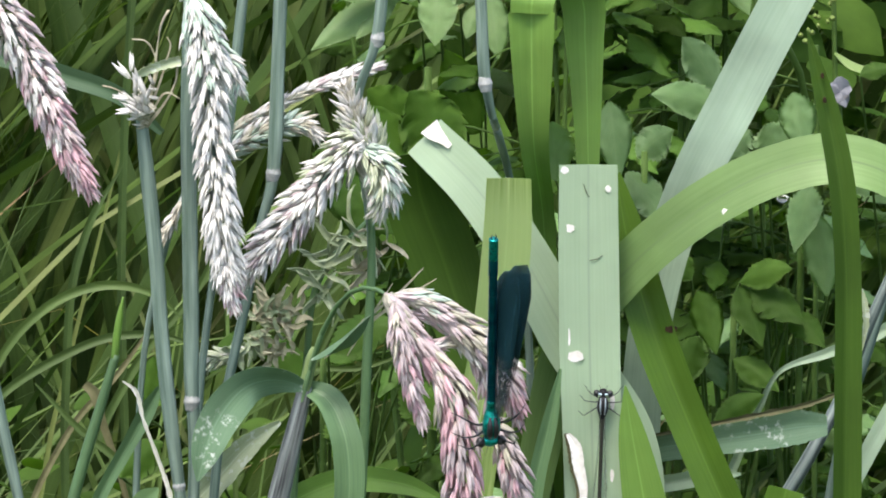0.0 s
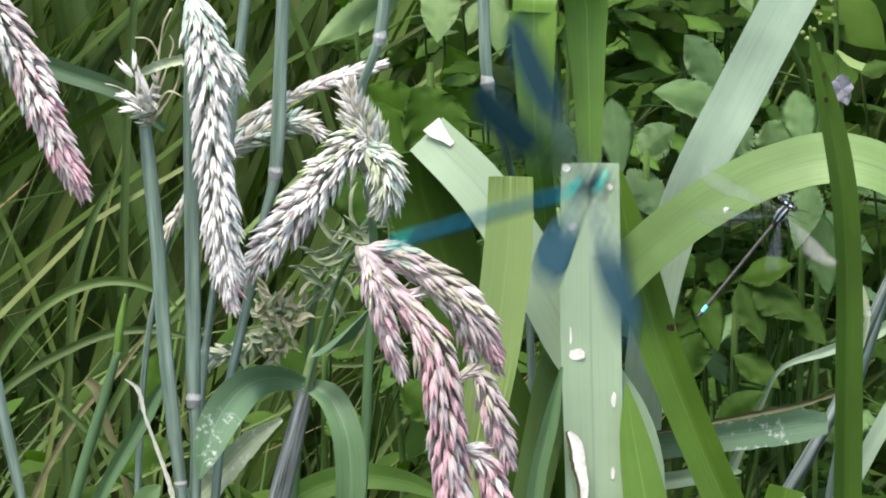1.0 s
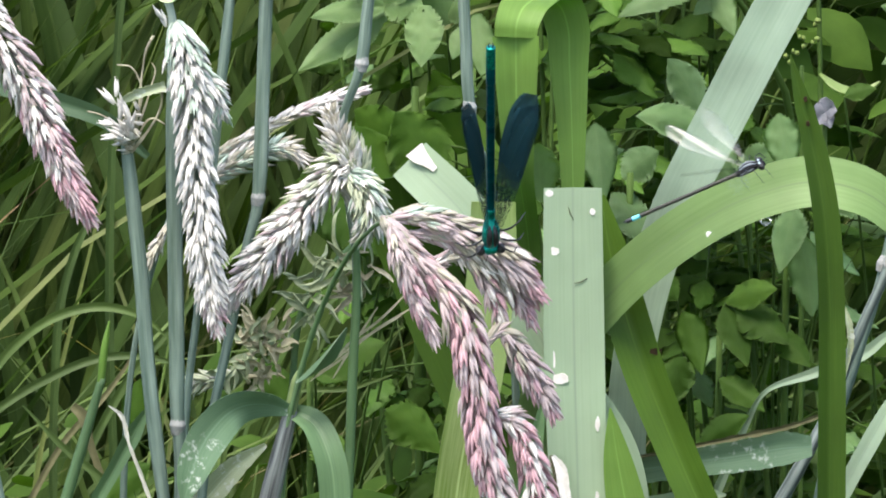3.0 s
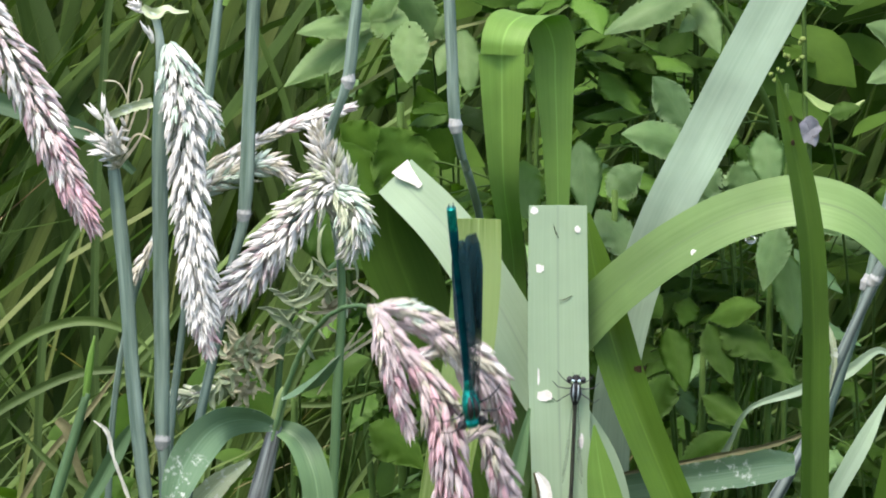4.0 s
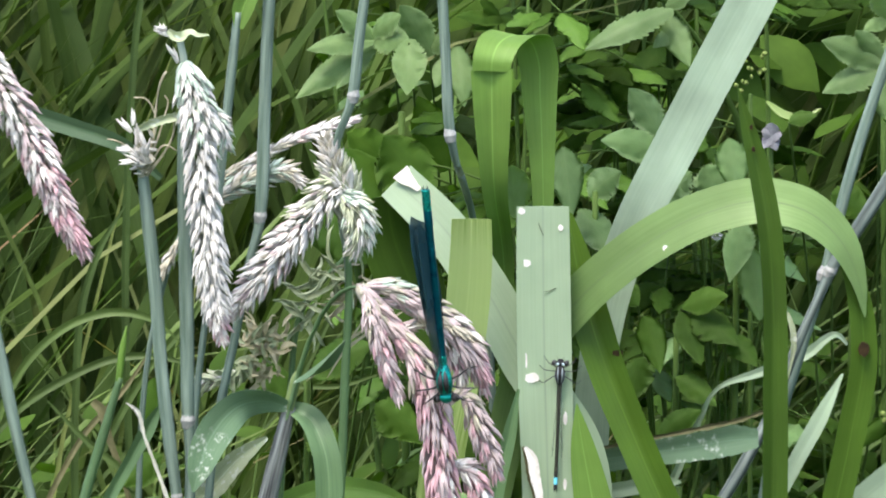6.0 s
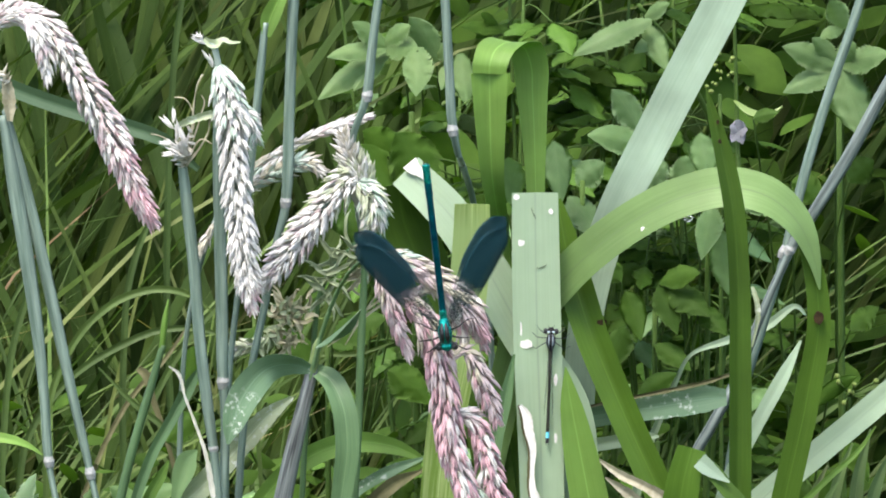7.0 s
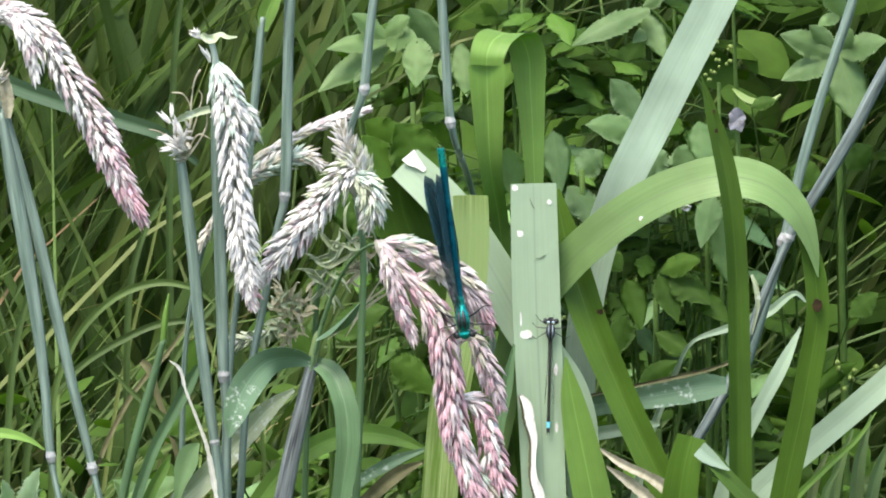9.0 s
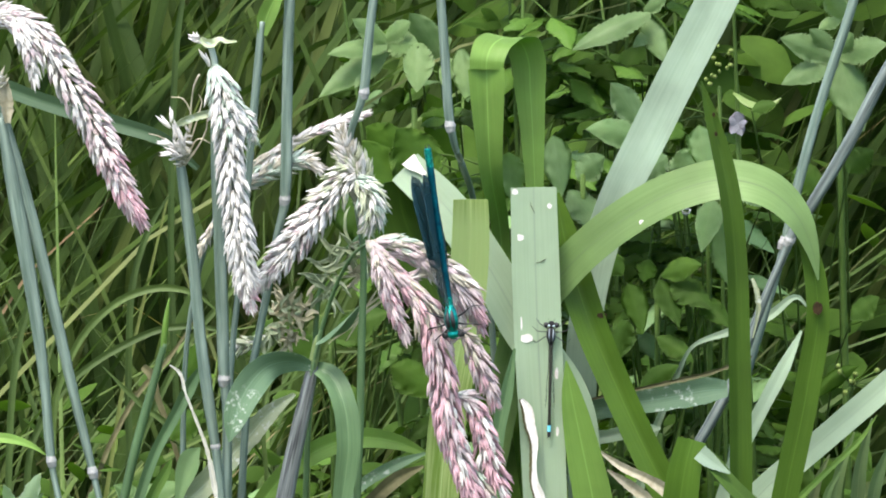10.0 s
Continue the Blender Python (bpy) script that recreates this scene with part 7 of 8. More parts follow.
    for k, (y0, kx, ky) in enumerate(((2.0, 4.2, 4.6), (.9, 5.2, 1.5), (-.2, 5.4, -3.4))):
        for sx in (-1, 1):
            rows = mm((sx * .7, y0, -.3, .26), (sx * kx * .7, y0 + (ky - y0) * .5, 1.5, .22), (sx * kx * 1.05, y0 + (ky - y0) * .9, 1.2, .17), (sx * kx * 1.25, ky + .6, -.8, .14), (sx * (kx * 1.35 + .4), ky + 1.1, -2.6, .06))
            fine = s if s >= 1 else s * 0.75
            part("leg", tube(bmesh.new(), [(x * s, y_ * s, z * s, r * fine) for x, y_, z, r in rows], 6, 4), leg_m, d)
    wings = []
    for fore in (1, 0):
        for sx in (1, -1):
            w = part("forewing" if fore else "hindwing", wing_mesh("wing", wing_len * MM * s, wing_wide * MM * s * (1 if fore else 0.96), wing_m, sx, stalked), wing_m, d)
            wings.append((w, sx, fore))
    return d, wings


def wing_pose(s, sx, fore, open_, stroke=None, closed_up=0.02):
    """open_: 0 folded over the back, 1 spread; or a wingbeat angle in degrees."""
    hinge = Vector((sx * 0.7, 0.4 if fore else -1.4, 1.4)) * MM * s
    if stroke is not None:
        a = radians(stroke)
        x = Vector((sx * math.cos(a), (-0.05 if fore else -0.45) - 0.5 * math.sin(a), math.sin(a))).normalized()
        z0 = Vector((-sx * math.sin(a), 0.2, math.cos(a)))
    else:
        x0 = Vector((sx * 0.03, -1.0, closed_up if fore else closed_up * 0.6)).normalized()
        x1 = Vector((sx * (0.65 if fore else 0.60), -0.73, 0.26 if fore else 0.16)).normalized()
        z0c, z1 = Vector((-sx, 0, 0.02)), Vector((0, 0.25, 1.0))
        f0, f1 = frame_of(x0, z0c), frame_of(x1, z1)
        q = f0.to_quaternion().slerp(f1.to_quaternion(), open_)
        return Matrix.Translation(hinge) @ q.to_matrix().to_4x4()
    return Matrix.Translation(hinge) @ frame_of(x, z0).to_4x4()


def raised_wing(sx, fore, out):
    """A wing lifted over the back, out: how far it spreads sideways."""
    hinge = Vector((sx * 0.9, 0.4 if fore else -1.4, 1.4)) * MM
    x = Vector((sx * (out + (0.06 if fore else 0.0)), -0.16 if fore else -0.42, 0.98 if fore else 0.88)).normalized()
    return Matrix.Translation(hinge) @ frame_of(x, Vector((-sx * 0.15, 0.8, 0.5))).to_4x4()


def frame_of(x, z):
    y = z.cross(x).normalized()
    z = x.cross(y)
    return Matrix((x, y, z)).transposed()


BLUES = [M_GREEN_METAL, M_BLUE_METAL, M_BLUE_METAL, M_BLUE_METAL, M_BLUE_METAL, M_BLUE_METAL, M_BLUE_METAL, M_BLUE_METAL, M_GREEN_METAL, M_GREEN_METAL]
DEMOISELLE, DEMOISELLE_WINGS = damselfly("metallic blue-green damselfly with dark banded wings on the seed head", "damselflies", 1.0, (M_GREEN_METAL, M_GREEN_METAL, M_BLACK, M_BLACK, M_WING_DARK, M_BLACK), BLUES, 37.2, 7.3, False, 1.18, 40.8)
RIVAL, RIVAL_WINGS = damselfly("metallic blue damselfly with dark wings darting past", "damselflies", 1.0, (M_BLUE_METAL, M_BLUE_METAL, M_BLACK, M_BLACK, M_WING_DARK, M_BLACK), BLUES, 37.2, 7.3, False, 1.18, 40.8)
DARKS = [M_BRONZE] * 8 + [M_SKY, M_BLACK]
SMALL, SMALL_WINGS = damselfly("slim black damselfly with clear wings and a blue tail tip", "damselflies", 0.68, (M_SOOT, M_SOOT, M_BLACK, M_BLACK, M_WING_CLEAR, M_PALE_STRIPE), DARKS, 27.0, 5.6, True, 1.05, 36.5, 0.62)

# ---- what moves ----
HEAD_ROWS = [
    (0, -0.01212, -0.05000, 0.56793, 0),
    (0.1, -0.01096, -0.05000, 0.56985, 0),
    (0.2, -0.00847, -0.05000, 0.57864, 2),
    (0.3, -0.00620, -0.05000, 0.58707, 2),
    (0.4, -0.00688, -0.05000, 0.59879, 1),
    (0.5, -0.01091, -0.05000, 0.60113, 2),
    (0.6, -0.01204, -0.05000, 0.60045, 1),
    (0.7, -0.01215, -0.05000, 0.59486, 0),
    (0.8, -0.01810, -0.05000, 0.58546, -2),
    (0.9, -0.01784, -0.05000, 0.57722, -3),
    (1, -0.01818, -0.05000, 0.57721, -5),
    (1.1, -0.01871, -0.05000, 0.58289, -5),
    (1.2, -0.01718, -0.05000, 0.60081, -5),
    (1.3, -0.02035, -0.05000, 0.61067, -2),
    (1.4, -0.01810, -0.05000, 0.61874, 0),
    (1.5, -0.01651, -0.05000, 0.62111, -1),
    (1.6, -0.01451, -0.05000, 0.61051, 1),
    (1.7, -0.01313, -0.05000, 0.60194, 0),
    (1.8, -0.01255, -0.05000, 0.59024, -2),
    (1.9, -0.01384, -0.05000, 0.58757, -2),
    (2, -0.01672, -0.05000, 0.58835, -3),
    (2.1, -0.01514, -0.05000, 0.59394, -4),
    (2.2, -0.01831, -0.05000, 0.60581, -3),
    (2.3, -0.01877, -0.05000, 0.60966, -1),
    (2.4, -0.01550, -0.05000, 0.61112, -1),
    (2.5, -0.01427, -0.05000, 0.60960, 0),
    (2.6, -0.01053, -0.05000, 0.60408, 0),
    (2.7, -0.01029, -0.05000, 0.59752, -2),
    (3, -0.00969, -0.05000, 0.58882, -3),
    (3.4, -0.01009, -0.05000, 0.58706, -4),
    (3.8, -0.01038, -0.05000, 0.58656, -4),
    (3.9, -0.00985, -0.05000, 0.58121, -4),
    (4, -0.00927, -0.05000, 0.57421, -2),
    (4.1, -0.01029, -0.05000, 0.57167, -1),
    (4.2, -0.01361, -0.05000, 0.57419, -2),
    (4.3, -0.01318, -0.05000, 0.57593, -3),
    (4.4, -0.01381, -0.05000, 0.58284, -4),
    (4.5, -0.01464, -0.05000, 0.58572, -4),
    (4.6, -0.01548, -0.05000, 0.58636, -4),
    (4.7, -0.01630, -0.05000, 0.58446, -4),
    (4.8, -0.01484, -0.05000, 0.58039, -4),
    (4.9, -0.01215, -0.05000, 0.57921, -4),
    (5, -0.01390, -0.05000, 0.57810, -3),
    (5.1, -0.01386, -0.05000, 0.57779, -3),
    (5.3, -0.01243, -0.05000, 0.57923, -3),
    (5.5, -0.01270, -0.05000, 0.58309, -4),
    (5.8, -0.01254, -0.05000, 0.57918, -4),
    (6, -0.01268, -0.05000, 0.57726, -4),
    (6.2, -0.01163, -0.05000, 0.57698, -5),
    (6.8, -0.01283, -0.05000, 0.57842, -5),
    (7.3, -0.01274, -0.05000, 0.57848, -5),
    (7.5, -0.01449, -0.05000, 0.57870, -5),
    (7.8, -0.01293, -0.05000, 0.57991, -5),
    (8.1, -0.00955, -0.05000, 0.58073, -4),
    (8.4, -0.01165, -0.05000, 0.58062, -5),
    (8.7, -0.01241, -0.05000, 0.57970, -5),
    (9, -0.01087, -0.05000, 0.58056, -4),
    (9.3, -0.01007, -0.05000, 0.58148, -4),
    (9.6, -0.01173, -0.05000, 0.58102, -5),
    (10, -0.01306, -0.05000, 0.58155, -5),
]
SHEATH_TOP, SHEATH_FOOT = Vector((-0.02968, -0.01100, 0.54288)), Vector((-0.03462, -0.01000, 0.52177))


def stem_place(u, top):
    """A point u metres down the bending stem from the seed head at top."""
    way = (SHEATH_TOP - SHEATH_FOOT).normalized()
    reach = (top - SHEATH_TOP).length
    mid = SHEATH_TOP + way * reach * 0.55
    steps, last, gone = 40, top, 0.0
    for k in range(1, steps + 1):
        q = 1 - k / steps
        p = SHEATH_TOP * (1 - q) ** 2 + mid * 2 * q * (1 - q) + top * q * q
        d = (p - last).length
        if gone + d >= u:
            return last.lerp(p, (u - gone) / d)
        gone, last = gone + d, p
    return SHEATH_TOP - way * (u - gone)


def stem_way(top):
    """The way in which the bending stem leaves its sheath."""
    way = (SHEATH_TOP - SHEATH_FOOT).normalized()
    mid = SHEATH_TOP + way * (top - SHEATH_TOP).length * 0.55
    q = 0.38
    return mid * 2 * q * (1 - q) + top * q * q + SHEATH_TOP * (1 - q) ** 2 - SHEATH_TOP


def flapping(t, beats):
    return any(a <= t <= b for a, b in beats)


def wing_rows(s, sx, fore, opens, beats, closed_up=0.02, leans=((0, 0), (10, 0))):
    """opens: (seconds, how far open); beats: (start, end) of flights, keyed thirty times a second."""
    times = sorted({t for t, _ in opens if not flapping(t, beats)} | {k / 30 for a, b in beats for k in range(round(a * 30), round(b * 30) + 1)})
    ts, os = [t for t, _ in opens], [o for _, o in opens]
    rows = []
    for t in times:
        if flapping(t, beats):
            rows.append((t, wing_pose(s, sx, fore, 0, 12 + 42 * math.cos(2 * math.pi * (t * 7.5 + 0.28 + (0 if fore else 0.12))))))
        else:
            lean = float(np.interp(t, [q for q, _ in leans], [a for _, a in leans]))
            rows.append((t, pose(0, 0, 0, 0, lean, 0.17 * lean) @ wing_pose(s, sx, fore, float(np.interp(t, ts, os)), None, closed_up)))
    return rows


# where the wings point as the damselfly comes back and lands: forewing and hindwing of either side
LANDING = [
    (2.4, {1: ((.97, -.12), (.94, -.20)), -1: ((.92, -.30), (.88, -.36))}),
    (2.5, {1: ((.86, .37), (.70, .36)), -1: ((.82, .04), (.80, .0))}),
    (2.6, {1: ((.38, .76), (.27, .70)), -1: ((.10, -.60), (.66, -.27))}),
    (2.7, {1: ((.57, .64), (.64, .36)), -1: ((-.14, .94), (-.06, .84))}),
]


def landing_rows(sx, fore, turns, before, after):
    """A wing's poses over the landing; turns: seconds and the body's turn; before, after: (seconds, pose) at the ends."""
    hinge = Vector((sx * 0.7, 0.4 if fore else -1.4, 1.4)) * MM
    keys = [(before[0], before[1].to_quaternion())]
    for t, tips in LANDING:
        body = turns[t].to_3x3()
        across, up = tips[sx][0 if fore else 1]
        near = -math.sqrt(max(0.0, 1 - across * across - up * up))
        x = body.inverted() @ Vector((across, near if body.col[2].y < 0 else -near, up)).normalized()
        z = body.inverted() @ Vector((0.1, -1, 0.15))
        keys.append((t, frame_of(x, z if sx * z.cross(x).y > 0 else -z).to_quaternion()))
    keys.append((after[0], after[1].to_quaternion()))
    rows = []
    for (t0, q0), (t1, q1) in zip(keys, keys[1:]):
        for k in range(round(t0 * 30), round(t1 * 30)):
            u = (k / 30 - t0) / (t1 - t0)
            beat = Euler((0, -sx * radians(26) * math.sin(math.pi * u), 0)).to_quaternion()
            rows.append((k / 30, Matrix.Translation(hinge) @ (beat @ q0.slerp(q1, u)).to_matrix().to_4x4()))
    return rows


def motions():
    # the drooping head at the edge sways in the wind
    for ob in (HANG1, HANG2, HANG3):
        walk(ob, [
            (0, pose(-0.00024, 0.00000, 0.00170)),
            (0.5, pose(0.00388, 0.00000, 0.00344)),
            (1, pose(-0.00235, 0.00000, 0.00144)),
            (1.5, pose(0.00260, 0.00000, 0.00446)),
            (2, pose(-0.00033, 0.00000, 0.00001)),
            (2.5, pose(0.00354, 0.00000, 0.00457)),
            (2.7, pose(0.00253, 0.00000, 0.00137)),
            (3.8, pose(0.00427, 0.00000, 0.00184)),
            (4, pose(0.00601, 0.00000, 0.00310)),
            (4.5, pose(-0.00136, 0.00000, -0.00043)),
            (5, pose(0.00188, 0.00000, 0.00023)),
            (5.5, pose(0.00035, 0.00000, 0.00119)),
            (6, pose(-0.00327, 0.00000, -0.00222)),
            (6.2, pose(-0.00248, 0.00000, -0.00237)),
            (7.5, pose(0.00382, 0.00000, 0.00184)),
            (8, pose(0.00058, 0.00000, 0.00086)),
            (8.5, pose(0.00273, 0.00000, 0.00122)),
            (9, pose(0.00000, 0.00000, 0.00000)),
            (9.5, pose(0.00071, 0.00000, 0.00017)),
            (10, pose(0.00006, 0.00000, 0.00026)),
        ])
    loads = [(0, 1), (.1, .9), (.25, .3), (.4, 0), (.6, 0), (.75, .6), (.85, 1), (1.0, 1.15), (1.2, .5), (1.5, 0), (2.0, .8), (2.3, .2), (2.5, 0), (2.7, .1), (3.0, .5), (3.4, .9), (3.8, 1), (10, 1)]
    for head, base, sag in HEAD_PARTS:
        rows = []
        for t, x, y, z, a in HEAD_ROWS:
            load = float(np.interp(t, [q for q, _ in loads], [v for _, v in loads]))
            own = pose(0, 0, 0) if head is H1 else Matrix.Translation(base) @ pose(0, 0, 0, 0, sag * load, 0) @ Matrix.Translation(-base)
            rows.append((t, pose(x, y, z, 0, a + 6 * load, 0) @ own))
        walk(head, rows)
    rows = []
    for t, x, y, z, a in HEAD_ROWS:
        load = float(np.interp(t, [q for q, _ in loads], [v for _, v in loads]))
        up = stem_way(Vector((x, y, z))).normalized()
        way = Euler((0, radians(16 + 14 * load), 0)).to_matrix() @ up
        rows.append((t, Matrix.Translation(SHEATH_TOP + up * 0.0075 + Vector((0, -0.0012, 0))) @ way.to_track_quat("Z", "Y").to_matrix().to_4x4()))
    walk(BRACT, rows)
    for k, piece in enumerate(STEM_PARTS):
        rows = []
        for t, x, y, z, a in HEAD_ROWS:
            hi, lo = stem_place(k * PIECE, Vector((x, y, z))), stem_place((k + 1) * PIECE, Vector((x, y, z)))
            rows.append((t, Matrix.Translation(lo) @ (hi - lo).to_track_quat("Z", "Y").to_matrix().to_4x4()))
        walk(piece, rows)
    for ob in (DROOP1, DROOP2):
        walk(ob, [
            (0, pose(0.00047, 0, 0.00105)),
            (0.5, pose(0.00000, 0, 0.00152)),
            (1, pose(-0.00012, 0, 0.00093)),
            (1.5, pose(-0.00233, 0, 0.00140)),
            (2, pose(0.00105, 0, 0.00082)),
            (2.5, pose(-0.00058, 0, 0.00187)),
            (3.1, pose(0.00035, 0, 0.00117)),
            (4, pose(0.00140, 0, 0.00023)),
            (4.5, pose(-0.00035, 0, 0.00093)),
            (5, pose(-0.00070, 0, 0.00070)),
            (5.5, pose(-0.00117, 0, 0.00082)),
            (6, pose(-0.00029, 0, 0.00059)),
            (7.5, pose(-0.00015, 0, 0.00073)),
            (8, pose(0.00000, 0, 0.00044)),
            (8.5, pose(-0.00029, 0, 0.00059)),
            (9, pose(0.00000, 0, 0.00000)),
            (9.5, pose(0.00000, 0, 0.00029)),
            (10, pose(-0.00059, 0, 0.00044)),
        ])
    flight = [
        (0, pose(0.00813, -0.06003, 0.54371, -114.4, 4.9, -168.1)),
        (0.1, pose(0.01024, -0.06025, 0.54625, -116.6, 7.8, -167.8)),
        (0.2, pose(0.01461, -0.06031, 0.55948, -116.4, 12.7, -166.9)),
        (0.3, pose(0.01760, -0.06065, 0.57063, -120.5, 14.4, -167.0)),
        (0.4, pose(0.01673, -0.06116, 0.58378, -127.5, 13.8, -168.1)),
        (0.5, pose(0.01495, -0.06079, 0.58766, -121.3, 19.0, -166.2)),
        (0.6, pose(0.01089, -0.06039, 0.58751, -116.7, 16.0, -166.3)),
        (0.7, pose(0.00874, -0.06004, 0.57912, -113.2, 11.0, -166.8)),
        (0.8, pose(0.00496, -0.05977, 0.56467, -110.2, 9.2, -166.9)),
        (0.9, pose(0.00216, -0.05928, 0.55659, -104.2, 8.1, -166.7)),
        (1, pose(0.02640, -0.06414, 0.59229, 23.3, 61.0, -42.5)),
        (1.1, pose(0.04603, -0.06447, 0.62365, -2.9, 68.7, -62.8)),
        (1.2, pose(0.08291, -0.06581, 0.61289, -116.0, 63.9, -149.1)),
        (1.3, pose(0.12121, -0.06544, 0.60222, -123.4, 57.1, -166.6)),
        (1.6, pose(0.19527, -0.06600, 0.59287, -89.6, 80.6, -124.2)),
        (2.1, pose(0.16349, -0.06549, 0.59401, 0.0, -74.0, 45.1)),
        (2.3, pose(0.11554, -0.06352, 0.58115, 44.7, -68.6, 28.4)),
        (2.4, pose(0.05292, -0.06413, 0.59002, 15.6, -27.0, 55.9)),
        (2.5, pose(0.03045, -0.06260, 0.59933, 22.0, -31.5, 70.6)),
        (2.6, pose(0.01607, -0.06296, 0.60594, -46.3, -63.5, 120.6)),
        (2.7, pose(0.01184, -0.06450, 0.58943, -119.6, -21.5, 176.8)),
        (2.9, pose(0.01143, -0.06023, 0.58885, -117.0, 4.0, -170.1)),
        (3.3, pose(0.00987, -0.05995, 0.58146, -112.4, 9.2, -167.1)),
        (3.8, pose(0.00874, -0.05958, 0.57351, -105.7, 15.3, -162.4)),
        (3.9, pose(0.01129, -0.05905, 0.56485, -100.3, 10.5, -163.1)),
        (4, pose(0.01030, -0.05946, 0.55601, -105.6, 10.4, -163.6)),
        (4.1, pose(0.00931, -0.05929, 0.55257, -103.2, 11.1, -163.3)),
        (4.2, pose(0.00546, -0.05860, 0.55359, -94.3, 11.1, -162.8)),
        (4.3, pose(0.00484, -0.05950, 0.55935, -103.5, 18.8, -161.6)),
        (4.4, pose(0.00336, -0.05969, 0.56801, -107.0, 16.1, -162.6)),
        (4.5, pose(0.00358, -0.05955, 0.57183, -107.5, 13.7, -172.7)),
        (4.6, pose(0.00157, -0.05975, 0.57497, -110.6, 17.0, -177.0)),
        (4.7, pose(0.00136, -0.05924, 0.57348, -104.3, 16.9, -177.0)),
        (4.8, pose(0.00341, -0.05929, 0.56834, -105.2, 12.4, -177.8)),
        (4.9, pose(0.00551, -0.05907, 0.56286, -102.8, 5.6, -178.9)),
        (5, pose(0.00643, -0.05875, 0.55695, -99.1, 2.4, -179.4)),
        (5.1, pose(0.00673, -0.05909, 0.55682, -103.1, 7.3, -178.6)),
        (5.2, pose(0.00687, -0.05885, 0.55867, -100.0, 9.6, -178.2)),
        (5.3, pose(0.00692, -0.05961, 0.56107, -109.4, 8.2, -178.5)),
        (5.4, pose(0.00808, -0.05960, 0.56548, -109.3, 7.9, -178.5)),
        (5.5, pose(0.00725, -0.05905, 0.56648, -103.7, 5.8, 171.4)),
        (5.6, pose(0.00642, -0.05920, 0.56724, -105.6, 6.5, 171.5)),
        (5.8, pose(0.00518, -0.05873, 0.56244, -99.4, 3.6, 170.9)),
        (6, pose(0.00600, -0.05855, 0.55732, -97.4, 4.5, 171.1)),
        (6.2, pose(0.00672, -0.06008, 0.56085, -116.0, 2.8, 171.7)),
        (6.7, pose(0.00576, -0.05964, 0.56122, -110.5, 3.1, 171.5)),
        (7.3, pose(0.00514, -0.05800, 0.56013, -89.9, 4.9, -178.7)),
        (7.4, pose(0.00658, -0.05901, 0.56192, -102.2, 3.0, -179.0)),
        (7.5, pose(0.00583, -0.05836, 0.56261, -94.2, 4.3, -178.8)),
        (7.6, pose(0.00625, -0.05902, 0.56410, -102.2, 5.9, -178.5)),
        (7.7, pose(0.00796, -0.05947, 0.56495, -108.7, 4.5, 171.7)),
        (7.8, pose(0.01096, -0.05871, 0.56269, -99.2, 3.7, 171.2)),
        (7.9, pose(0.01210, -0.05800, 0.56310, -90.7, 4.4, 171.2)),
        (8, pose(0.01277, -0.05800, 0.56240, -90.7, 4.4, 171.2)),
        (8.2, pose(0.01077, -0.05800, 0.56303, -90.9, 5.9, 171.5)),
        (8.5, pose(0.00771, -0.05880, 0.56262, -100.5, 4.8, 171.6)),
        (8.8, pose(0.00752, -0.05800, 0.56160, -90.9, 6.4, 171.8)),
        (9, pose(0.01030, -0.05800, 0.56172, -90.9, 6.5, 171.9)),
        (9.2, pose(0.01086, -0.05800, 0.56227, -91.0, 6.8, 171.9)),
        (9.5, pose(0.00935, -0.05800, 0.56247, -91.0, 6.8, 171.9)),
        (9.7, pose(0.00725, -0.05800, 0.56259, -90.9, 6.3, 171.9)),
        (10, pose(0.00747, -0.05800, 0.56264, -91.0, 6.9, 172.0)),
    ]
    walk(DEMOISELLE, flight)
    opens = [(0, 0), (.9, 0), (2.95, .4), (3.1, .1), (3.3, 0), (4.4, .02), (4.5, .14), (4.6, .5), (4.7, .88), (4.8, 1), (5.1, 1), (5.2, .8), (5.3, .7), (5.4, .25), (5.5, .08), (5.6, 0), (6.7, 0), (6.9, .4), (7.1, 1), (7.5, 1), (7.6, .7), (7.7, .35), (7.8, .06), (7.9, 0), (10, 0)]
    leans = [(0, -36), (.9, -26), (2.95, 0), (3.3, -20), (4.4, -12), (4.5, 0), (5.4, 0), (5.5, 3), (5.6, 12), (5.8, 24), (6.7, 26), (6.9, 0), (7.6, 0), (7.8, 16), (7.9, 21), (10, 21)]
    for w, sx, fore in DEMOISELLE_WINGS:
        rest = wing_rows(1.0, sx, fore, opens, [(.9334, 1.3667)], 0.02, leans)
        landing = landing_rows(sx, fore, dict(flight), (2.2, wing_pose(1.0, sx, fore, 0.6)), (2.9, wing_pose(1.0, sx, fore, 0.5)))
        walk(w, sorted(rest + landing, key=lambda r: r[0]))
    walk(RIVAL, [
        (0, pose(0.16941, -0.11000, 0.49981, 83.4, -44.7, 9.4)),
        (4.2, pose(0.17839, -0.11000, 0.50904, 83.1, -44.9, 9.7)),
        (4.4, pose(0.11792, -0.11000, 0.55106, 85.4, -37.3, 7.5)),
        (4.5, pose(0.06984, -0.11000, 0.59947, 84.9, -39.1, 8.0)),
        (4.6, pose(0.00996, -0.11000, 0.66109, 86.7, -32.0, 6.2)),
        (4.7, pose(-0.03263, -0.11000, 0.73927, 87.7, -26.7, 5.0)),
        (5, pose(-0.06539, -0.11000, 0.86822, 86.3, -33.9, 6.7)),
        (10, pose(-0.07917, -0.11000, 0.94188, 86.2, -32.6, 7.0)),
    ])
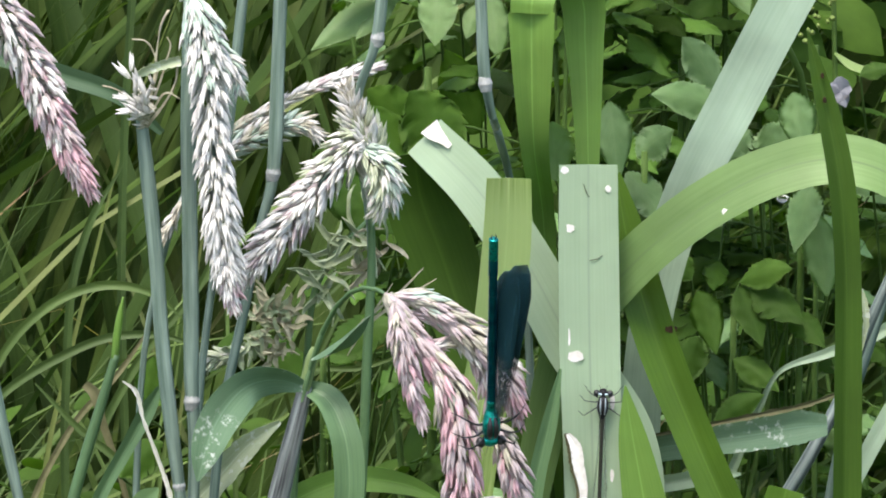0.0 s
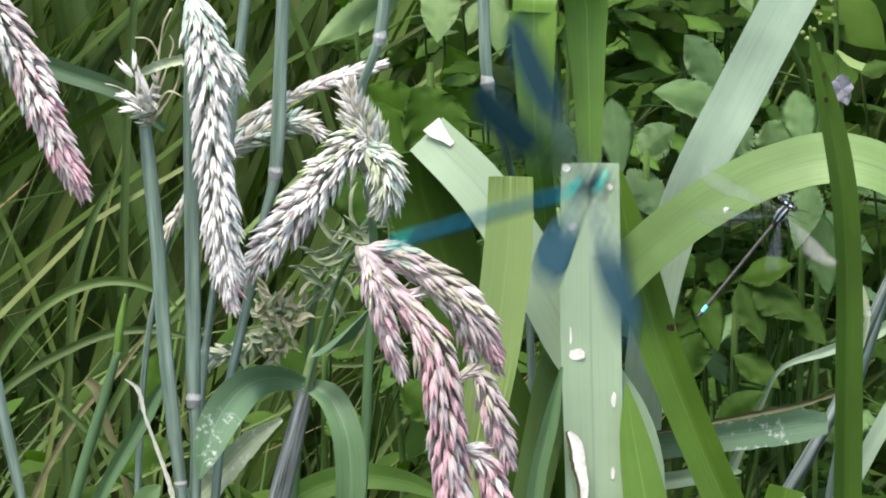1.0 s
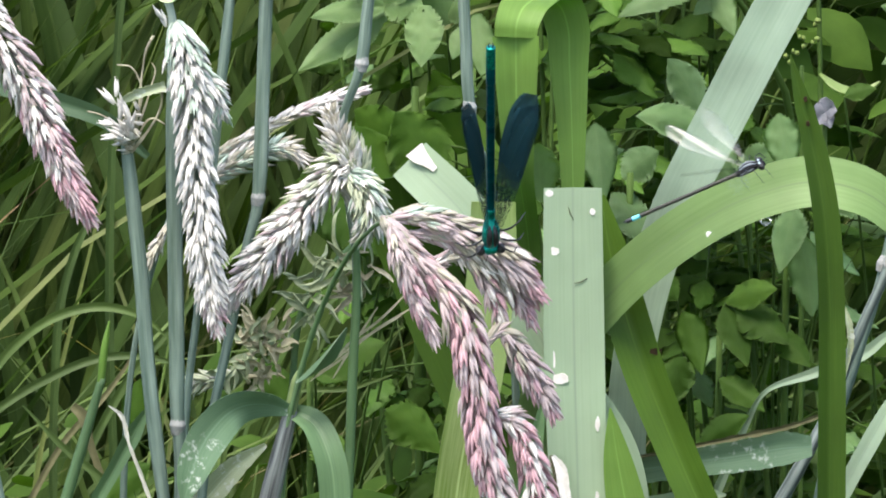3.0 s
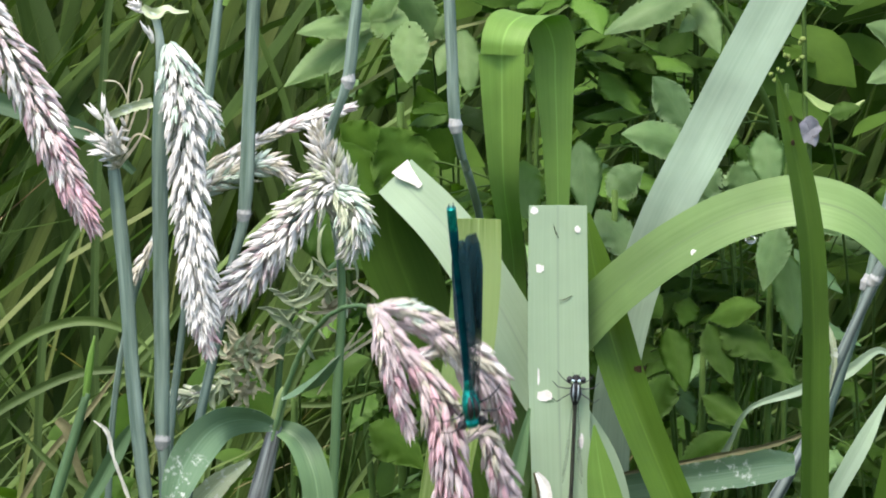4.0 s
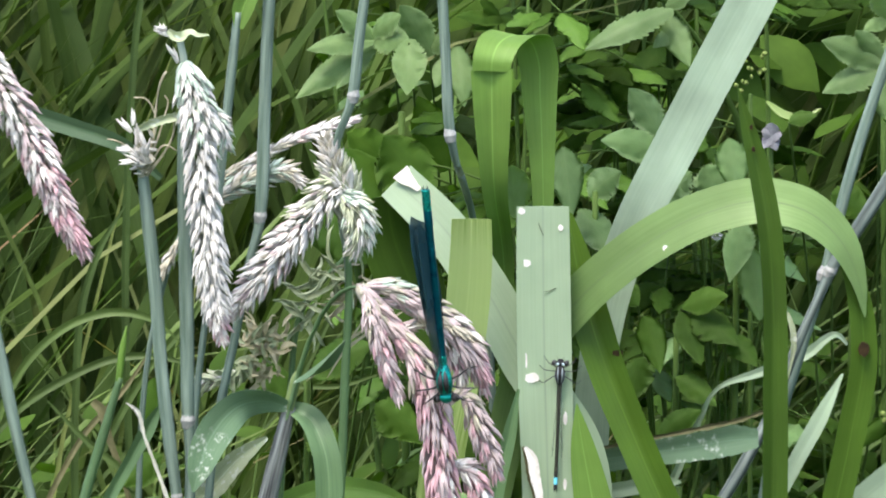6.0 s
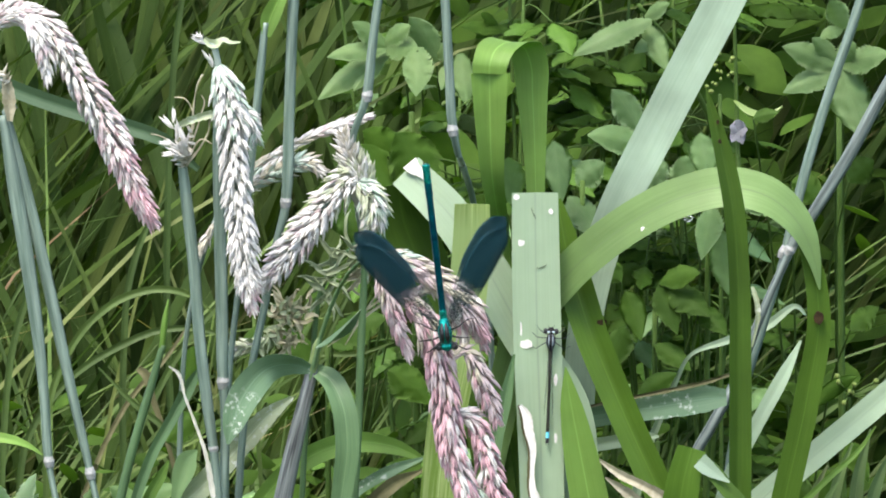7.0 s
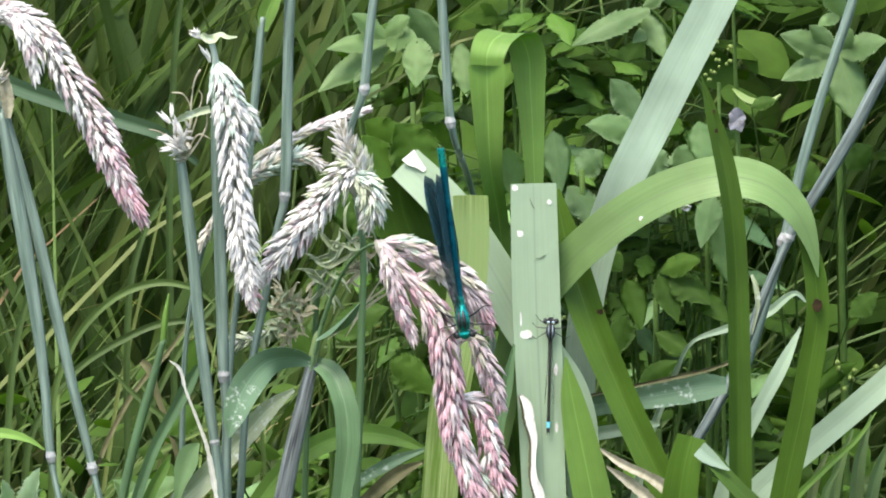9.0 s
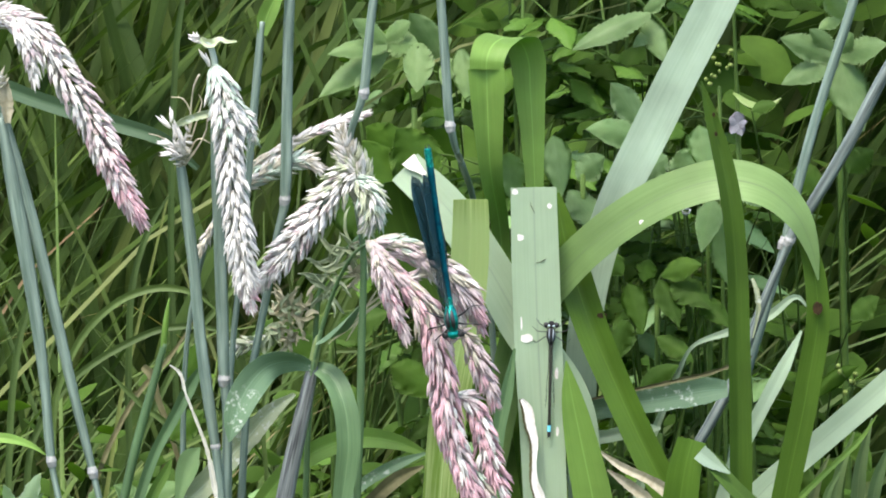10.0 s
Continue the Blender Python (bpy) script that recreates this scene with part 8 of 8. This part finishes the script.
    for w, sx, fore in RIVAL_WINGS:
        walk(w, [(t, raised_wing(sx, fore, a)) for t, a in ((0, .3), (4.3, .3), (4.4, .6), (4.4667, .5), (4.5, .14), (4.5333, .05), (4.6, .6), (4.6667, .1), (4.7, .3), (10, .3))])
    walk(SMALL, [
        (0, pose(0.03158, 0.02850, 0.53209, 90.0, 1.8, -0.1)),
        (0.6, pose(0.03125, 0.02850, 0.53124, 90.0, 1.1, 0.1)),
        (0.7, pose(0.03206, -0.00173, 0.53927, 58.2, 8.8, -1.3)),
        (0.8, pose(0.04676, -0.00185, 0.55582, 49.9, 41.1, -9.0)),
        (0.9, pose(0.05891, -0.00185, 0.57181, 44.5, 33.1, -17.2)),
        (1, pose(0.06730, -0.00089, 0.57694, 57.1, 29.4, -28.8)),
        (1.1, pose(0.06723, -0.00149, 0.57890, 49.2, 24.2, -25.0)),
        (1.2, pose(0.06287, -0.00157, 0.58197, 47.7, 24.0, -24.7)),
        (1.3, pose(0.06507, -0.00182, 0.58589, 47.4, 28.6, -15.5)),
        (1.4, pose(0.07759, -0.00084, 0.59677, 75.3, 4.6, -0.5)),
        (1.5, pose(0.07502, -0.00199, 0.58529, 52.8, 1.4, 0.0)),
        (1.6, pose(0.06086, -0.00222, 0.57004, 47.3, 5.6, -0.8)),
        (1.7, pose(0.05009, -0.00236, 0.55935, 43.4, 9.4, -1.5)),
        (1.8, pose(0.04393, -0.00225, 0.57010, 40.1, 10.8, -17.4)),
        (1.9, pose(0.04457, -0.00178, 0.57984, 37.9, 20.6, -32.5)),
        (2, pose(0.05444, -0.00195, 0.58551, 26.7, 9.4, -44.1)),
        (2.1, pose(0.06670, 0.01600, 0.58875, 19.6, 10.5, -86.3)),
        (2.2, pose(0.06733, 0.01600, 0.59037, 24.4, 5.9, -87.3)),
        (2.3, pose(0.06785, 0.01600, 0.58967, 24.4, 5.9, -87.3)),
        (2.4, pose(0.06805, 0.01600, 0.59056, 25.6, 6.0, -87.1)),
        (2.5, pose(0.06875, 0.01600, 0.59070, 23.2, 6.0, -87.4)),
        (2.6, pose(0.06849, 0.01600, 0.59046, 26.7, 6.0, -87.0)),
        (2.7, pose(0.06775, 0.01600, 0.58933, 24.8, 6.0, -87.2)),
        (3, pose(0.06425, 0.00000, 0.59124, 25.2, 19.7, -81.0)),
        (3.3, pose(0.04039, 0.00000, 0.57490, 66.5, 38.9, -34.7)),
        (3.6, pose(0.03654, 0.01600, 0.54760, 89.9, 7.4, -0.9)),
        (3.7, pose(0.03234, 0.02850, 0.54336, 90.0, 2.1, 0.0)),
        (3.8, pose(0.03234, 0.02850, 0.54336, 90.0, 2.1, 0.1)),
        (6, pose(0.03234, 0.02850, 0.54336, 90.0, 2.1, -0.1)),
        (8, pose(0.03234, 0.02850, 0.54336, 90.0, 2.1, 0.2)),
        (10, pose(0.03234, 0.02850, 0.54336, 90.0, 2.1, 0.6)),
    ])
    for w, sx, fore in SMALL_WINGS:
        walk(w, wing_rows(0.68, sx, fore, [(0, .04), (.6, .04), (2.15, .4), (2.3, .32), (2.7, .3), (3.7, .1), (4.4, .12), (6, .02), (10, .02)], [(.6667, 2.1), (2.9, 3.6)], 0.34))


motions()
